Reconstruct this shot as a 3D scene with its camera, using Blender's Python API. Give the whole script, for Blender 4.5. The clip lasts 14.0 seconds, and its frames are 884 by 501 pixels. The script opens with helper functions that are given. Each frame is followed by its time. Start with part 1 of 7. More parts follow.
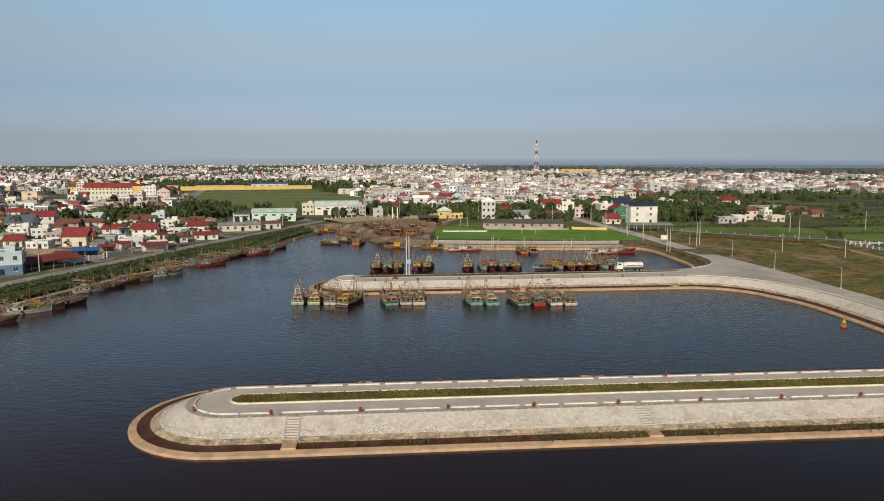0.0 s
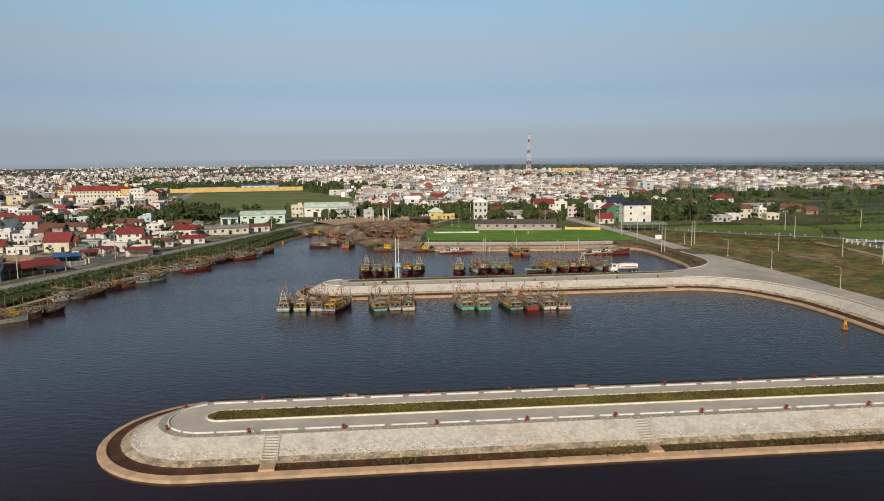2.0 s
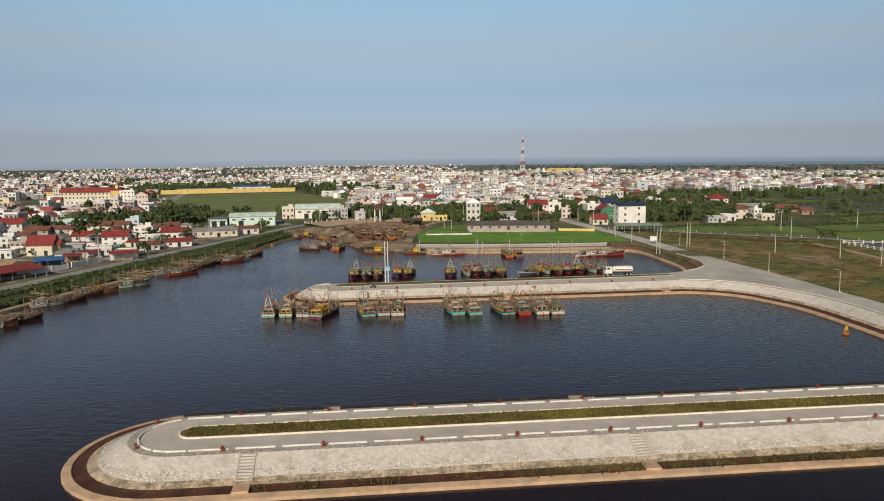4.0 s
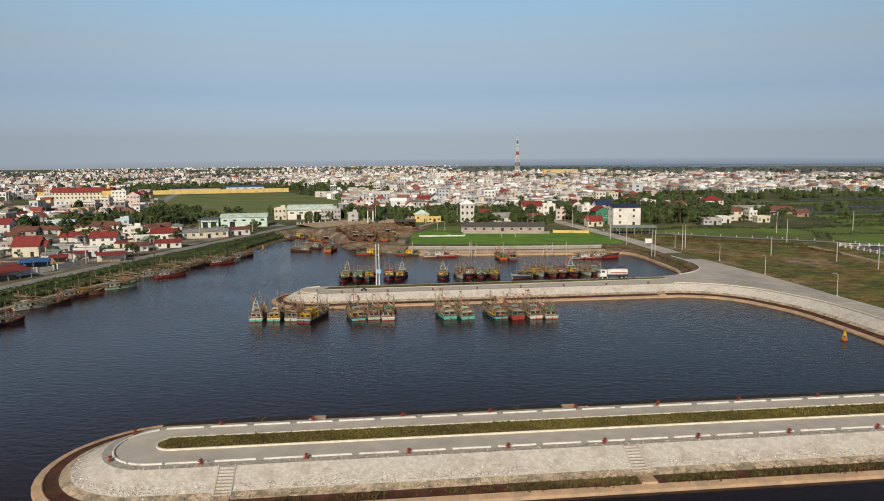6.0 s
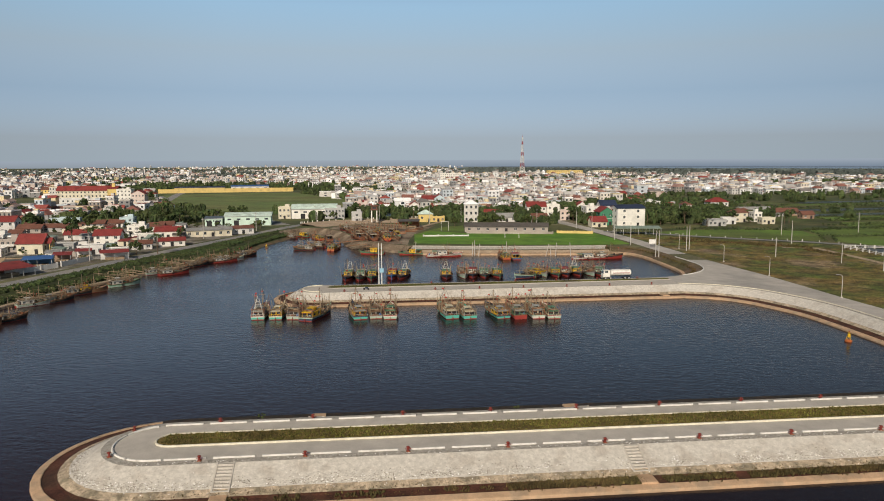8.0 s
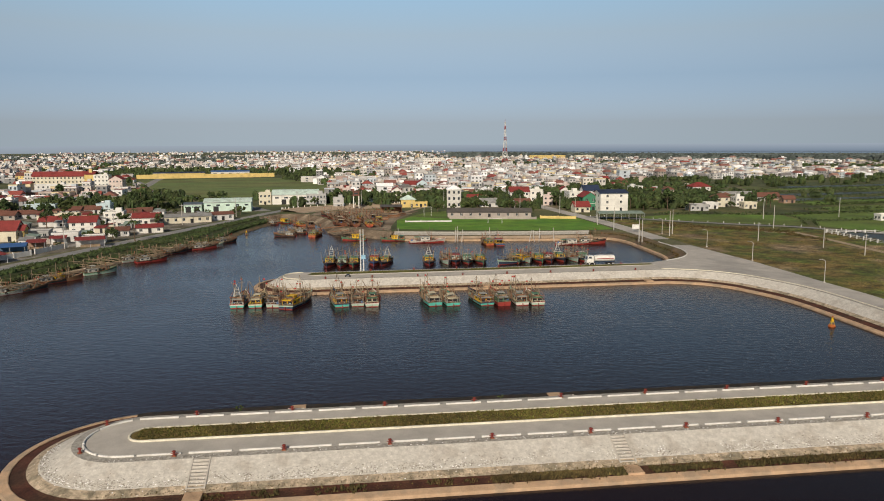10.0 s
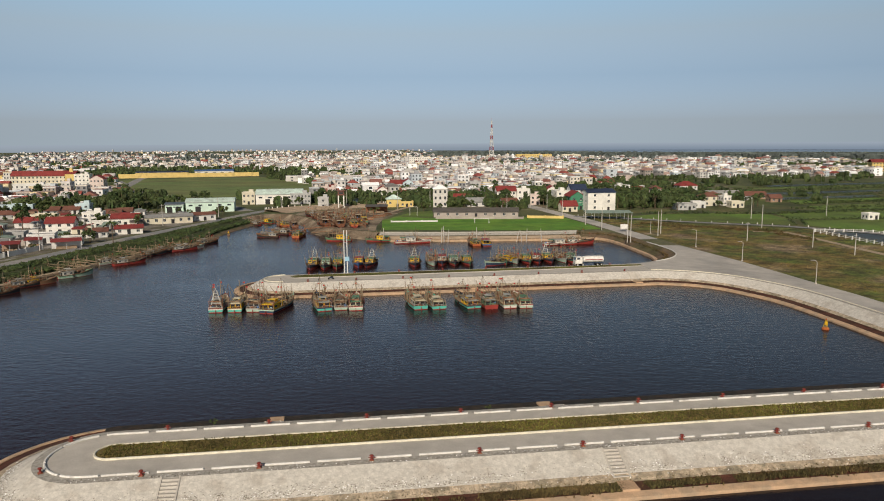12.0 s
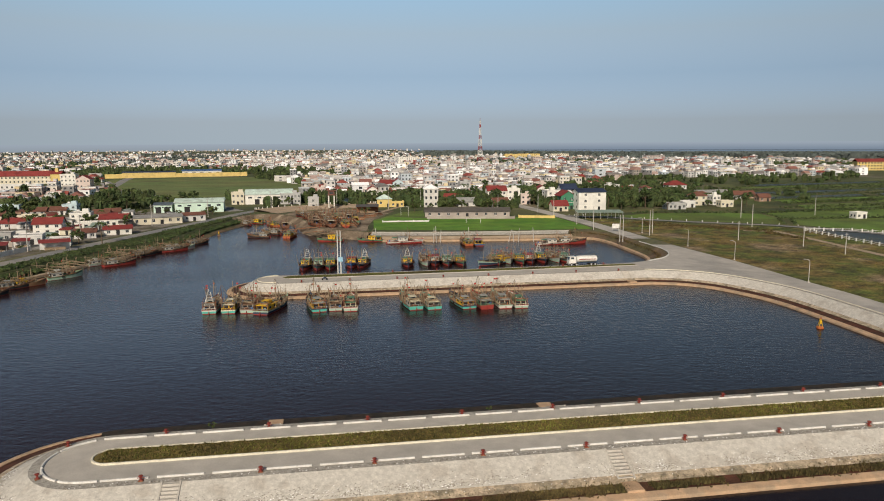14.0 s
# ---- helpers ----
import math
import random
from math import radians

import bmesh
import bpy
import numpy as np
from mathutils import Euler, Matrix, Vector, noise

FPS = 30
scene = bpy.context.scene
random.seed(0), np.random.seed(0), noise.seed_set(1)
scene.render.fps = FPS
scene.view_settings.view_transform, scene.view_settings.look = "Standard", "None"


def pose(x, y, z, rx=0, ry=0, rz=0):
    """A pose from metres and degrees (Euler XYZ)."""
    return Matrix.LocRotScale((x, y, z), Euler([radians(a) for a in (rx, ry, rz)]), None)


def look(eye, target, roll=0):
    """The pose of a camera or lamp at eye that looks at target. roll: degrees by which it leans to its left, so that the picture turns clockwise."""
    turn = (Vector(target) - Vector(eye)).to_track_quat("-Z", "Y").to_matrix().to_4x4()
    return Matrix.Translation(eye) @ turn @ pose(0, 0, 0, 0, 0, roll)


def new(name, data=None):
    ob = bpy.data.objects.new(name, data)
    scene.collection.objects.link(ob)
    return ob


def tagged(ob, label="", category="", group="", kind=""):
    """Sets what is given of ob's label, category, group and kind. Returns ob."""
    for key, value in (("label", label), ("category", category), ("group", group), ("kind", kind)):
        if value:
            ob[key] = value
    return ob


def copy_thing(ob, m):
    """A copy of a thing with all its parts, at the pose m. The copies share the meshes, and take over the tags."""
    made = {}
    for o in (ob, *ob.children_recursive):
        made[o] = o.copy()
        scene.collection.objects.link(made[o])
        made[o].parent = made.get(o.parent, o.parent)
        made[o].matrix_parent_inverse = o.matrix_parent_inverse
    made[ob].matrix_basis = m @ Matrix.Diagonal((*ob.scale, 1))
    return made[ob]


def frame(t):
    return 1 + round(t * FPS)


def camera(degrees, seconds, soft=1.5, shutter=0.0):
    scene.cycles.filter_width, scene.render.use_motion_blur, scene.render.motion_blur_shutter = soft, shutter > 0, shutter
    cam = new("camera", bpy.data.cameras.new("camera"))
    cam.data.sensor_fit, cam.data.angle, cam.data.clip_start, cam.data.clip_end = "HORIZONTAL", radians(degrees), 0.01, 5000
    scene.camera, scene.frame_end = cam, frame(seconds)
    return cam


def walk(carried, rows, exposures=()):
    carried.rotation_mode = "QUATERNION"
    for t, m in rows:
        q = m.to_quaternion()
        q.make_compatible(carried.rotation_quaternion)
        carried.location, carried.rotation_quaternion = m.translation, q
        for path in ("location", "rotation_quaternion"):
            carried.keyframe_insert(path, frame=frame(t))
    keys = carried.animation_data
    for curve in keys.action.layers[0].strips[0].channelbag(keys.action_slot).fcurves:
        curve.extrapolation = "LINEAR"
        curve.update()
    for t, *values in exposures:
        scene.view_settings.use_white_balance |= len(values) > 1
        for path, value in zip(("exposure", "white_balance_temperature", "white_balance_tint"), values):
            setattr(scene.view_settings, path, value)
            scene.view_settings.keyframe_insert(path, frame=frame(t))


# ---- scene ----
cam = camera(63.0, 14.0, soft=1.0)
PATH = [
    (0, (0.00, 0.00, 41.70), (0.00, 99.21, 29.11), -0.06),
    (0.5, (0.24, 1.31, 41.77), (0.46, 100.51, 29.15), -0.20),
    (1, (0.35, 2.88, 41.73), (0.87, 102.08, 29.14), -0.26),
    (1.5, (0.72, 4.41, 41.92), (1.44, 103.60, 29.25), -0.42),
    (2, (1.04, 6.02, 41.95), (1.96, 105.21, 29.32), -0.54),
    (2.5, (1.37, 7.68, 41.93), (2.53, 106.89, 29.37), -0.57),
    (3, (1.71, 9.10, 42.04), (3.05, 108.29, 29.44), -0.60),
    (5.5, (3.28, 14.73, 42.13), (5.70, 113.92, 29.63), -0.58),
    (5.7, (3.33, 15.03, 42.13), (5.88, 114.21, 29.64), -0.54),
    (5.9, (3.38, 15.33, 42.14), (5.99, 114.51, 29.65), -0.50),
    (6, (3.41, 15.48, 42.14), (5.77, 114.67, 29.66), -0.48),
    (6.1, (3.46, 15.53, 42.13), (5.33, 114.73, 29.66), -0.47),
    (6.2, (3.52, 15.57, 42.12), (5.00, 114.78, 29.66), -0.46),
    (6.3, (3.58, 15.62, 42.11), (4.70, 114.84, 29.66), -0.44),
    (6.4, (3.63, 15.67, 42.09), (4.48, 114.89, 29.66), -0.43),
    (6.5, (3.69, 15.72, 42.08), (4.37, 114.94, 29.66), -0.42),
    (6.6, (3.73, 15.71, 42.07), (4.25, 114.94, 29.66), -0.41),
    (6.7, (3.77, 15.71, 42.07), (4.26, 114.94, 29.65), -0.39),
    (7, (3.89, 15.71, 42.05), (4.64, 114.93, 29.62), -0.36),
    (7.5, (3.97, 15.61, 41.82), (5.18, 114.84, 29.46), -0.25),
    (8, (3.97, 15.80, 41.70), (5.70, 115.02, 29.30), -0.21),
    (10.5, (4.25, 19.76, 41.63), (8.86, 118.57, 26.96), -0.25),
    (11, (4.38, 21.17, 41.66), (9.48, 119.95, 26.99), -0.26),
    (11.5, (4.59, 22.72, 41.69), (10.09, 121.49, 27.06), -0.31),
    (12, (4.72, 23.58, 41.69), (10.60, 122.34, 27.08), -0.26),
    (12.5, (4.75, 23.86, 41.73), (11.02, 122.58, 27.10), -0.27),
    (13, (4.43, 24.07, 41.82), (11.09, 122.76, 27.15), -0.27),
    (13.5, (3.82, 24.23, 41.80), (10.91, 122.90, 27.15), -0.25),
    (14, (2.91, 24.43, 41.72), (10.47, 123.06, 27.06), -0.28),
]
walk(cam, [(t, look(eye, target, roll)) for t, eye, target, roll in PATH])

# ---- light ----
SUN_EL, SUN_AZ = 31.0, 194.0   # degrees; azimuth clockwise from +y
world = bpy.data.worlds.new("sky")
scene.world = world
world.use_nodes = True
wn, wl = world.node_tree.nodes, world.node_tree.links
sky = wn.new("ShaderNodeTexSky")
sky.sky_type, sky.sun_disc = "NISHITA", False
sky.sun_elevation, sky.sun_rotation = radians(SUN_EL), radians(SUN_AZ)
sky.altitude, sky.air_density, sky.dust_density, sky.ozone_density = 0, 1.0, 1.0, 1.5
wco = wn.new("ShaderNodeTexCoord")
wsep, wjoin, wmax = wn.new("ShaderNodeSeparateXYZ"), wn.new("ShaderNodeCombineXYZ"), wn.new("ShaderNodeMath")
wmax.operation = "MAXIMUM"
wmax.inputs[1].default_value = 0.03
wl.new(wco.outputs["Generated"], wsep.inputs[0])
wl.new(wsep.outputs["Z"], wmax.inputs[0])
wl.new(wsep.outputs["X"], wjoin.inputs["X"]), wl.new(wsep.outputs["Y"], wjoin.inputs["Y"]), wl.new(wmax.outputs[0], wjoin.inputs["Z"])
wl.new(wjoin.outputs[0], sky.inputs["Vector"])
# haze: duller low over the horizon, clear above
wramp = wn.new("ShaderNodeValToRGB")
wmul = wn.new("ShaderNodeMix")
wmul.data_type, wmul.blend_type = "RGBA", "MULTIPLY"
wmul.inputs["Factor"].default_value = 1.0
wl.new(wsep.outputs["Z"], wramp.inputs["Fac"])
ramp = wramp.color_ramp.elements
ramp[0].position, ramp[0].color = 0.0, (0.79, 0.89, 1.28, 1)
ramp[1].position, ramp[1].color = 0.75, (0.34, 0.35, 0.37, 1)
for where, tone in ((0.035, (0.80, 0.89, 1.28)), (0.09, (0.845, 0.885, 1.08)), (0.145, (1.25, 1.12, 1.07)), (0.20, (1.40, 1.43, 1.37)), (0.26, (1.34, 1.31, 1.26)), (0.36, (0.48, 0.44, 0.42))):
    ramp.new(where).color = (*tone, 1)
# the sky dulls towards the sea
wside = wn.new("ShaderNodeMapRange")
for key, val in (("From Min", -0.25), ("From Max", 0.55), ("To Min", 1.01), ("To Max", 0.83)):
    wside.inputs[key].default_value = val
wl.new(wsep.outputs["X"], wside.inputs["Value"])
wdim = wn.new("ShaderNodeVectorMath")
wdim.operation = "SCALE"
wl.new(wmul.outputs["Result"], wdim.inputs[0])
wl.new(wside.outputs["Result"], wdim.inputs["Scale"])
wl.new(sky.outputs[0], wmul.inputs["A"])
wl.new(wramp.outputs[0], wmul.inputs["B"])
wl.new(wdim.outputs["Vector"], wn["Background"].inputs["Color"])
wn["Background"].inputs["Strength"].default_value = 0.085
sun = new("sun", bpy.data.lights.new("sun", "SUN"))
sun.data.energy, sun.data.angle, sun.data.color = 3.8, radians(0.6), (1.0, 0.87, 0.71)
sd = Vector((math.sin(radians(SUN_AZ)) * math.cos(radians(SUN_EL)), math.cos(radians(SUN_AZ)) * math.cos(radians(SUN_EL)), math.sin(radians(SUN_EL))))
sun.matrix_world = look((0, 0, 300), tuple(Vector((0, 0, 300)) - sd))
scene.view_settings.exposure = -0.09

# ---- mesh tools ----
RNG = random.Random(7)


class Mesh:
    """Collects faces; slots choose among the materials of the object."""

    def __init__(self):
        self.v, self.f, self.s = [], [], []
        self.m = Matrix.Identity(4)

    def add(self, pts, faces, slot=0):
        n = len(self.v)
        self.v += [tuple(self.m @ Vector(p)) for p in pts]
        self.f += [tuple(n + i for i in f) for f in faces]
        self.s += [slot] * len(faces)
        return self

    def box(self, c, s, rz=0.0, slot=0, taper=1.0):
        x, y, z = (k / 2 for k in s)
        ca, sa = math.cos(rz), math.sin(rz)
        pts = []
        for k, t in ((-z, 1.0), (z, taper)):
            for i, j in ((-x, -y), (x, -y), (x, y), (-x, y)):
                pts.append((c[0] + (i * ca - j * sa) * t, c[1] + (i * sa + j * ca) * t, c[2] + k))
        return self.add(pts, [(3, 2, 1, 0), (4, 5, 6, 7), (0, 1, 5, 4), (1, 2, 6, 5), (2, 3, 7, 6), (3, 0, 4, 7)], slot)

    def bevel_box(self, c, s, b=0.03, slot=0):
        """A box with chamfered upright and top edges."""
        x, y, z = (k / 2 for k in s)
        rings = []
        for k, d in ((-z, 0.0), (z - b, 0.0), (z, b)):
            ring = []
            for i, j in ((-1, -1), (1, -1), (1, 1), (-1, 1)):
                ring += [(c[0] + i * (x - d - (b if i * j > 0 else 0)), c[1] + j * (y - d - (0 if i * j > 0 else b)), c[2] + k),
                         (c[0] + i * (x - d - (0 if i * j > 0 else b)), c[1] + j * (y - d - (b if i * j > 0 else 0)), c[2] + k)]
            rings.append(ring)
        pts = [p for r in rings for p in r]
        faces = [tuple(range(16, 24))]
        for a in (0, 8):
            faces += [(a + i, a + (i + 1) % 8, a + 8 + (i + 1) % 8, a + 8 + i) for i in range(8)]
        return self.add(pts, faces, slot)

    def rod(self, p, q, r=0.05, n=6, r2=None, slot=0):
        p, q = Vector(p), Vector(q)
        d = (q - p).normalized()
        a = d.cross(Vector((0, 0, 1)) if abs(d.z) < 0.9 else Vector((1, 0, 0))).normalized()
        b = d.cross(a)
        pts = []
        for c, rr in ((p, r), (q, r if r2 is None else r2)):
            pts += [c + (a * math.cos(6.28319 * i / n) + b * math.sin(6.28319 * i / n)) * rr for i in range(n)]
        faces = [(i, (i + 1) % n, n + (i + 1) % n, n + i) for i in range(n)] + [tuple(range(n))[::-1], tuple(range(n, 2 * n))]
        return self.add(pts, faces, slot)

    def lathe(self, c, prof, n=12, slot=0):
        pts = [(c[0] + r * math.cos(6.28319 * i / n), c[1] + r * math.sin(6.28319 * i / n), c[2] + z) for r, z in prof for i in range(n)]
        faces = [(k * n + i, k * n + (i + 1) % n, (k + 1) * n + (i + 1) % n, (k + 1) * n + i) for k in range(len(prof) - 1) for i in range(n)]
        faces += [tuple(range((len(prof) - 1) * n, len(prof) * n)), tuple(range(n))[::-1]]
        return self.add(pts, faces, slot)

    def blob(self, c, s, rough=0.25, rng=RNG, n=7, k=5, slot=0):
        """A lumpy rounded mass."""
        pts = [(c[0], c[1], c[2] - s[2])]
        for j in range(1, k):
            t = math.pi * j / k
            for i in range(n):
                a = 6.28319 * (i + 0.5 * (j % 2)) / n
                q = 1 + rough * (rng.random() * 2 - 1)
                pts.append((c[0] + s[0] * q * math.sin(t) * math.cos(a), c[1] + s[1] * q * math.sin(t) * math.sin(a), c[2] - s[2] * q * math.cos(t)))
        pts.append((c[0], c[1], c[2] + s[2]))
        faces = [(0, 1 + (i + 1) % n, 1 + i) for i in range(n)]
        for j in range(k - 2):
            a = 1 + j * n
            faces += [(a + i, a + (i + 1) % n, a + n + (i + 1) % n, a + n + i) for i in range(n)]
        a, last = 1 + (k - 2) * n, len(pts) - 1
        faces += [(a + i, a + (i + 1) % n, last) for i in range(n)]
        return self.add(pts, faces, slot)

    def tube(self, line, r=0.05, n=5, slot=0):
        """One bent rod along a line."""
        line = [Vector(p) for p in line]
        pts = []
        for i, p in enumerate(line):
            d = (line[min(i + 1, len(line) - 1)] - line[max(i - 1, 0)]).normalized()
            a = d.cross(Vector((0, 0, 1)) if abs(d.z) < 0.9 else Vector((1, 0, 0))).normalized()
            b = d.cross(a)
            pts += [p + (a * math.cos(6.28319 * k / n) + b * math.sin(6.28319 * k / n)) * r for k in range(n)]
        faces = [(j * n + k, j * n + (k + 1) % n, (j + 1) * n + (k + 1) % n, (j + 1) * n + k) for j in range(len(line) - 1) for k in range(n)]
        return self.add(pts, faces + [tuple(range(n))[::-1], tuple(range(len(pts) - n, len(pts)))], slot)

    def gable(self, c, s, h, over=0.4, thick=0.16, slot=0, rz=0.0):
        """A two-sided pitched roof slab: c is the middle of the eaves' level, ridge along x."""
        x, y = s[0] / 2 + over, s[1] / 2 + over
        drop = h * over / (s[1] / 2)
        old = self.m
        self.m = old @ Matrix.Translation(c) @ Matrix.Rotation(rz, 4, "Z")
        for g in (-1, 1):
            pts = [(-x, g * y, -drop), (x, g * y, -drop), (x, 0, h), (-x, 0, h)]
            pts += [(px, py, pz + thick) for px, py, pz in pts]
            self.add(pts, [(3, 2, 1, 0), (4, 5, 6, 7), (0, 1, 5, 4), (1, 2, 6, 5), (2, 3, 7, 6), (3, 0, 4, 7)], slot)
        self.m = old
        return self

    def data(self, name, mats, smooth=False):
        me = bpy.data.meshes.new(name)
        me.from_pydata(self.v, [], self.f)
        for m in mats if isinstance(mats, (list, tuple)) else [mats]:
            me.materials.append(m)
        me.polygons.foreach_set("material_index", self.s)
        if smooth:
            me.polygons.foreach_set("use_smooth", [True] * len(self.f))
        me.validate()
        me.update()
        bm = bmesh.new()
        bm.from_mesh(me)
        bmesh.ops.recalc_face_normals(bm, faces=bm.faces)
        bm.to_mesh(me)
        bm.free()
        return me


def part(name, mesh, mats, parent, label="", smooth=False):
    ob = new(name, mesh.data(name, mats, smooth))
    ob.parent = parent
    return tagged(ob, label)


def thing(name, label, category, group="", m=None):
    ob = new(name)
    ob.empty_display_size = 0.5
    if m is not None:
        ob.matrix_basis = m
    return tagged(ob, label, category, group)


def solid(name, mesh, mats, label, category="", kind="", group="", smooth=False):
    return tagged(new(name, mesh.data(name, mats, smooth)), label, category, group, kind)


def offset_path(path, d, closed=False):
    """The path moved d to its right, with mitred corners."""
    out = []
    for i, p in enumerate(path):
        a = path[i - 1] if i or closed else None
        b = path[(i + 1) % len(path)] if i + 1 < len(path) or closed else None
        ns = []
        for s, t in ((a, p), (p, b)):
            if s is not None and t is not None:
                dx, dy = t[0] - s[0], t[1] - s[1]
                q = math.hypot(dx, dy) or 1.0
                ns.append((dy / q, -dx / q))
        nx, ny = sum(n[0] for n in ns), sum(n[1] for n in ns)
        q = math.hypot(nx, ny)
        k = d / q * (2 / max(q, 1.0)) if len(ns) > 1 else d / q
        out.append((p[0] + nx * k, p[1] + ny * k))
    return out


def resample(path, step):
    out = [path[0]]
    for a, b in zip(path, path[1:]):
        n = max(1, round(math.dist(a, b) / step))
        out += [(a[0] + (b[0] - a[0]) * i / n, a[1] + (b[1] - a[1]) * i / n) for i in range(1, n + 1)]
    return out


def smooth_path(path, rounds=3):
    for _ in range(rounds):
        new_path = [path[0]]
        for a, b in zip(path, path[1:]):
            new_path += [(a[0] * 0.75 + b[0] * 0.25, a[1] * 0.75 + b[1] * 0.25), (a[0] * 0.25 + b[0] * 0.75, a[1] * 0.25 + b[1] * 0.75)]
        path = new_path + [path[-1]]
    return path


def ribbon(path, prof, wobble=0.0, seed=0):
    """A strip along the path: prof lists (offset to the right, height); wobble makes the lines uneven."""
    b, lines = Mesh(), []
    for k, (d, z) in enumerate(prof):
        line = offset_path(path, d)
        if wobble and 0 < k < len(prof) - 1 or wobble and len(prof) == 2:
            line = [(x + wobble * noise.noise((x * 0.4, y * 0.4, seed + k)), y + wobble * noise.noise((x * 0.4 + 9, y * 0.4, seed + k))) for x, y in line]
        lines.append([(x, y, z) for x, y in line])
    n = len(path)
    pts = [p for line in lines for p in line]
    faces = [(k * n + i, k * n + i + 1, (k + 1) * n + i + 1, (k + 1) * n + i) for k in range(len(prof) - 1) for i in range(n - 1)]
    return b.add(pts, faces)


def sheet(outline, z, b=None, slot=0):
    """A flat polygon of any outline."""
    from mathutils.geometry import tessellate_polygon
    b = b or Mesh()
    pts = [(x, y, z) for x, y in outline]
    return b.add(pts, [tuple(t) for t in tessellate_polygon([[Vector(p) for p in pts]])], slot)


def inside(p, poly):
    x, y = p
    c = False
    for (ax, ay), (bx, by) in zip(poly, poly[1:] + poly[:1]):
        if (ay > y) != (by > y) and x < (bx - ax) * (y - ay) / (by - ay) + ax:
            c = not c
    return c


def near_line(p, line, d):
    for a, b in zip(line, line[1:]):
        ax, ay = b[0] - a[0], b[1] - a[1]
        t = max(0, min(1, ((p[0] - a[0]) * ax + (p[1] - a[1]) * ay) / (ax * ax + ay * ay + 1e-9)))
        if math.hypot(p[0] - a[0] - t * ax, p[1] - a[1] - t * ay) < d:
            return True
    return False


# ---- materials ----
def material(name, colour, rough=0.8, vary=0.25, scale=1.5, fine=12.0, bump=0.0, metal=0.0, spec=0.4, tint=None, each=0.0, island=0.0, stain=None, stain_scale=0.2, stain_at=0.55, detail_scale=None):
    """Base colour with two scales of variation, an optional second tint in patches, and fine relief."""
    m = bpy.data.materials.new(name)
    m.use_nodes = True
    n, l = m.node_tree.nodes, m.node_tree.links
    bsdf = n["Principled BSDF"]
    co = n.new("ShaderNodeTexCoord")

    def noise_tex(s, det=4.0):
        t = n.new("ShaderNodeTexNoise")
        t.inputs["Scale"].default_value, t.inputs["Detail"].default_value = s, det
        l.new(co.outputs["Object"], t.inputs["Vector"])
        return t.outputs["Fac"]

    def mixed(kind, fac, a, b):
        x = n.new("ShaderNodeMix")
        x.data_type, x.blend_type = "RGBA", kind
        for key, val in (("Factor", fac), ("A", a), ("B", b)):
            if isinstance(val, (int, float)):
                x.inputs[key].default_value = val
            elif isinstance(val, tuple):
                x.inputs[key].default_value = (*val, 1.0) if len(val) == 3 else val
            else:
                l.new(val, x.inputs[key])
        return x.outputs["Result"]

    def span(fac, lo, hi, a=0.0, b=1.0):
        r = n.new("ShaderNodeMapRange")
        for key, val in (("From Min", lo), ("From Max", hi), ("To Min", a), ("To Max", b)):
            r.inputs[key].default_value = val
        l.new(fac, r.inputs["Value"])
        return r.outputs["Result"]

    base = tuple(colour)
    out = base
    if tint is not None:
        out = mixed("MIX", span(noise_tex(scale * 0.35, 5.0), 0.38, 0.62), base, tuple(tint))
    if stain is not None:
        out = mixed("MIX", span(noise_tex(stain_scale, 6.0), stain_at - 0.07, stain_at + 0.07), out, tuple(stain))
    big = span(noise_tex(scale), 0.3, 0.7, 1 - vary, 1 + vary)
    small = span(noise_tex(fine, 2.0), 0.3, 0.7, 1 - vary * 0.7, 1 + vary * 0.7)
    mul = n.new("ShaderNodeMath")
    mul.operation = "MULTIPLY"
    l.new(big, mul.inputs[0]), l.new(small, mul.inputs[1])
    fac = mul.outputs[0]
    if each or island:
        src = n.new("ShaderNodeObjectInfo").outputs["Random"] if each else n.new("ShaderNodeNewGeometry").outputs["Random Per Island"]
        r = span(src, 0, 1, 1 - (each or island), 1 + (each or island))
        mul2 = n.new("ShaderNodeMath")
        mul2.operation = "MULTIPLY"
        l.new(fac, mul2.inputs[0]), l.new(r, mul2.inputs[1])
        fac = mul2.outputs[0]
    comb = n.new("ShaderNodeCombineColor")
    for k in range(3):
        l.new(fac, comb.inputs[k])
    out = mixed("MULTIPLY", 1.0, out, comb.outputs[0])
    l.new(out, bsdf.inputs["Base Color"])
    bsdf.inputs["Roughness"].default_value = rough
    bsdf.inputs["Metallic"].default_value = metal
    bsdf.inputs["Specular IOR Level"].default_value = spec
    if bump:
        bp = n.new("ShaderNodeBump")
        bp.inputs["Strength"].default_value, bp.inputs["Distance"].default_value = 0.6, bump
        l.new(noise_tex(detail_scale or fine, 5.0), bp.inputs["Height"])
        l.new(bp.outputs[0], bsdf.inputs["Normal"])
    return m


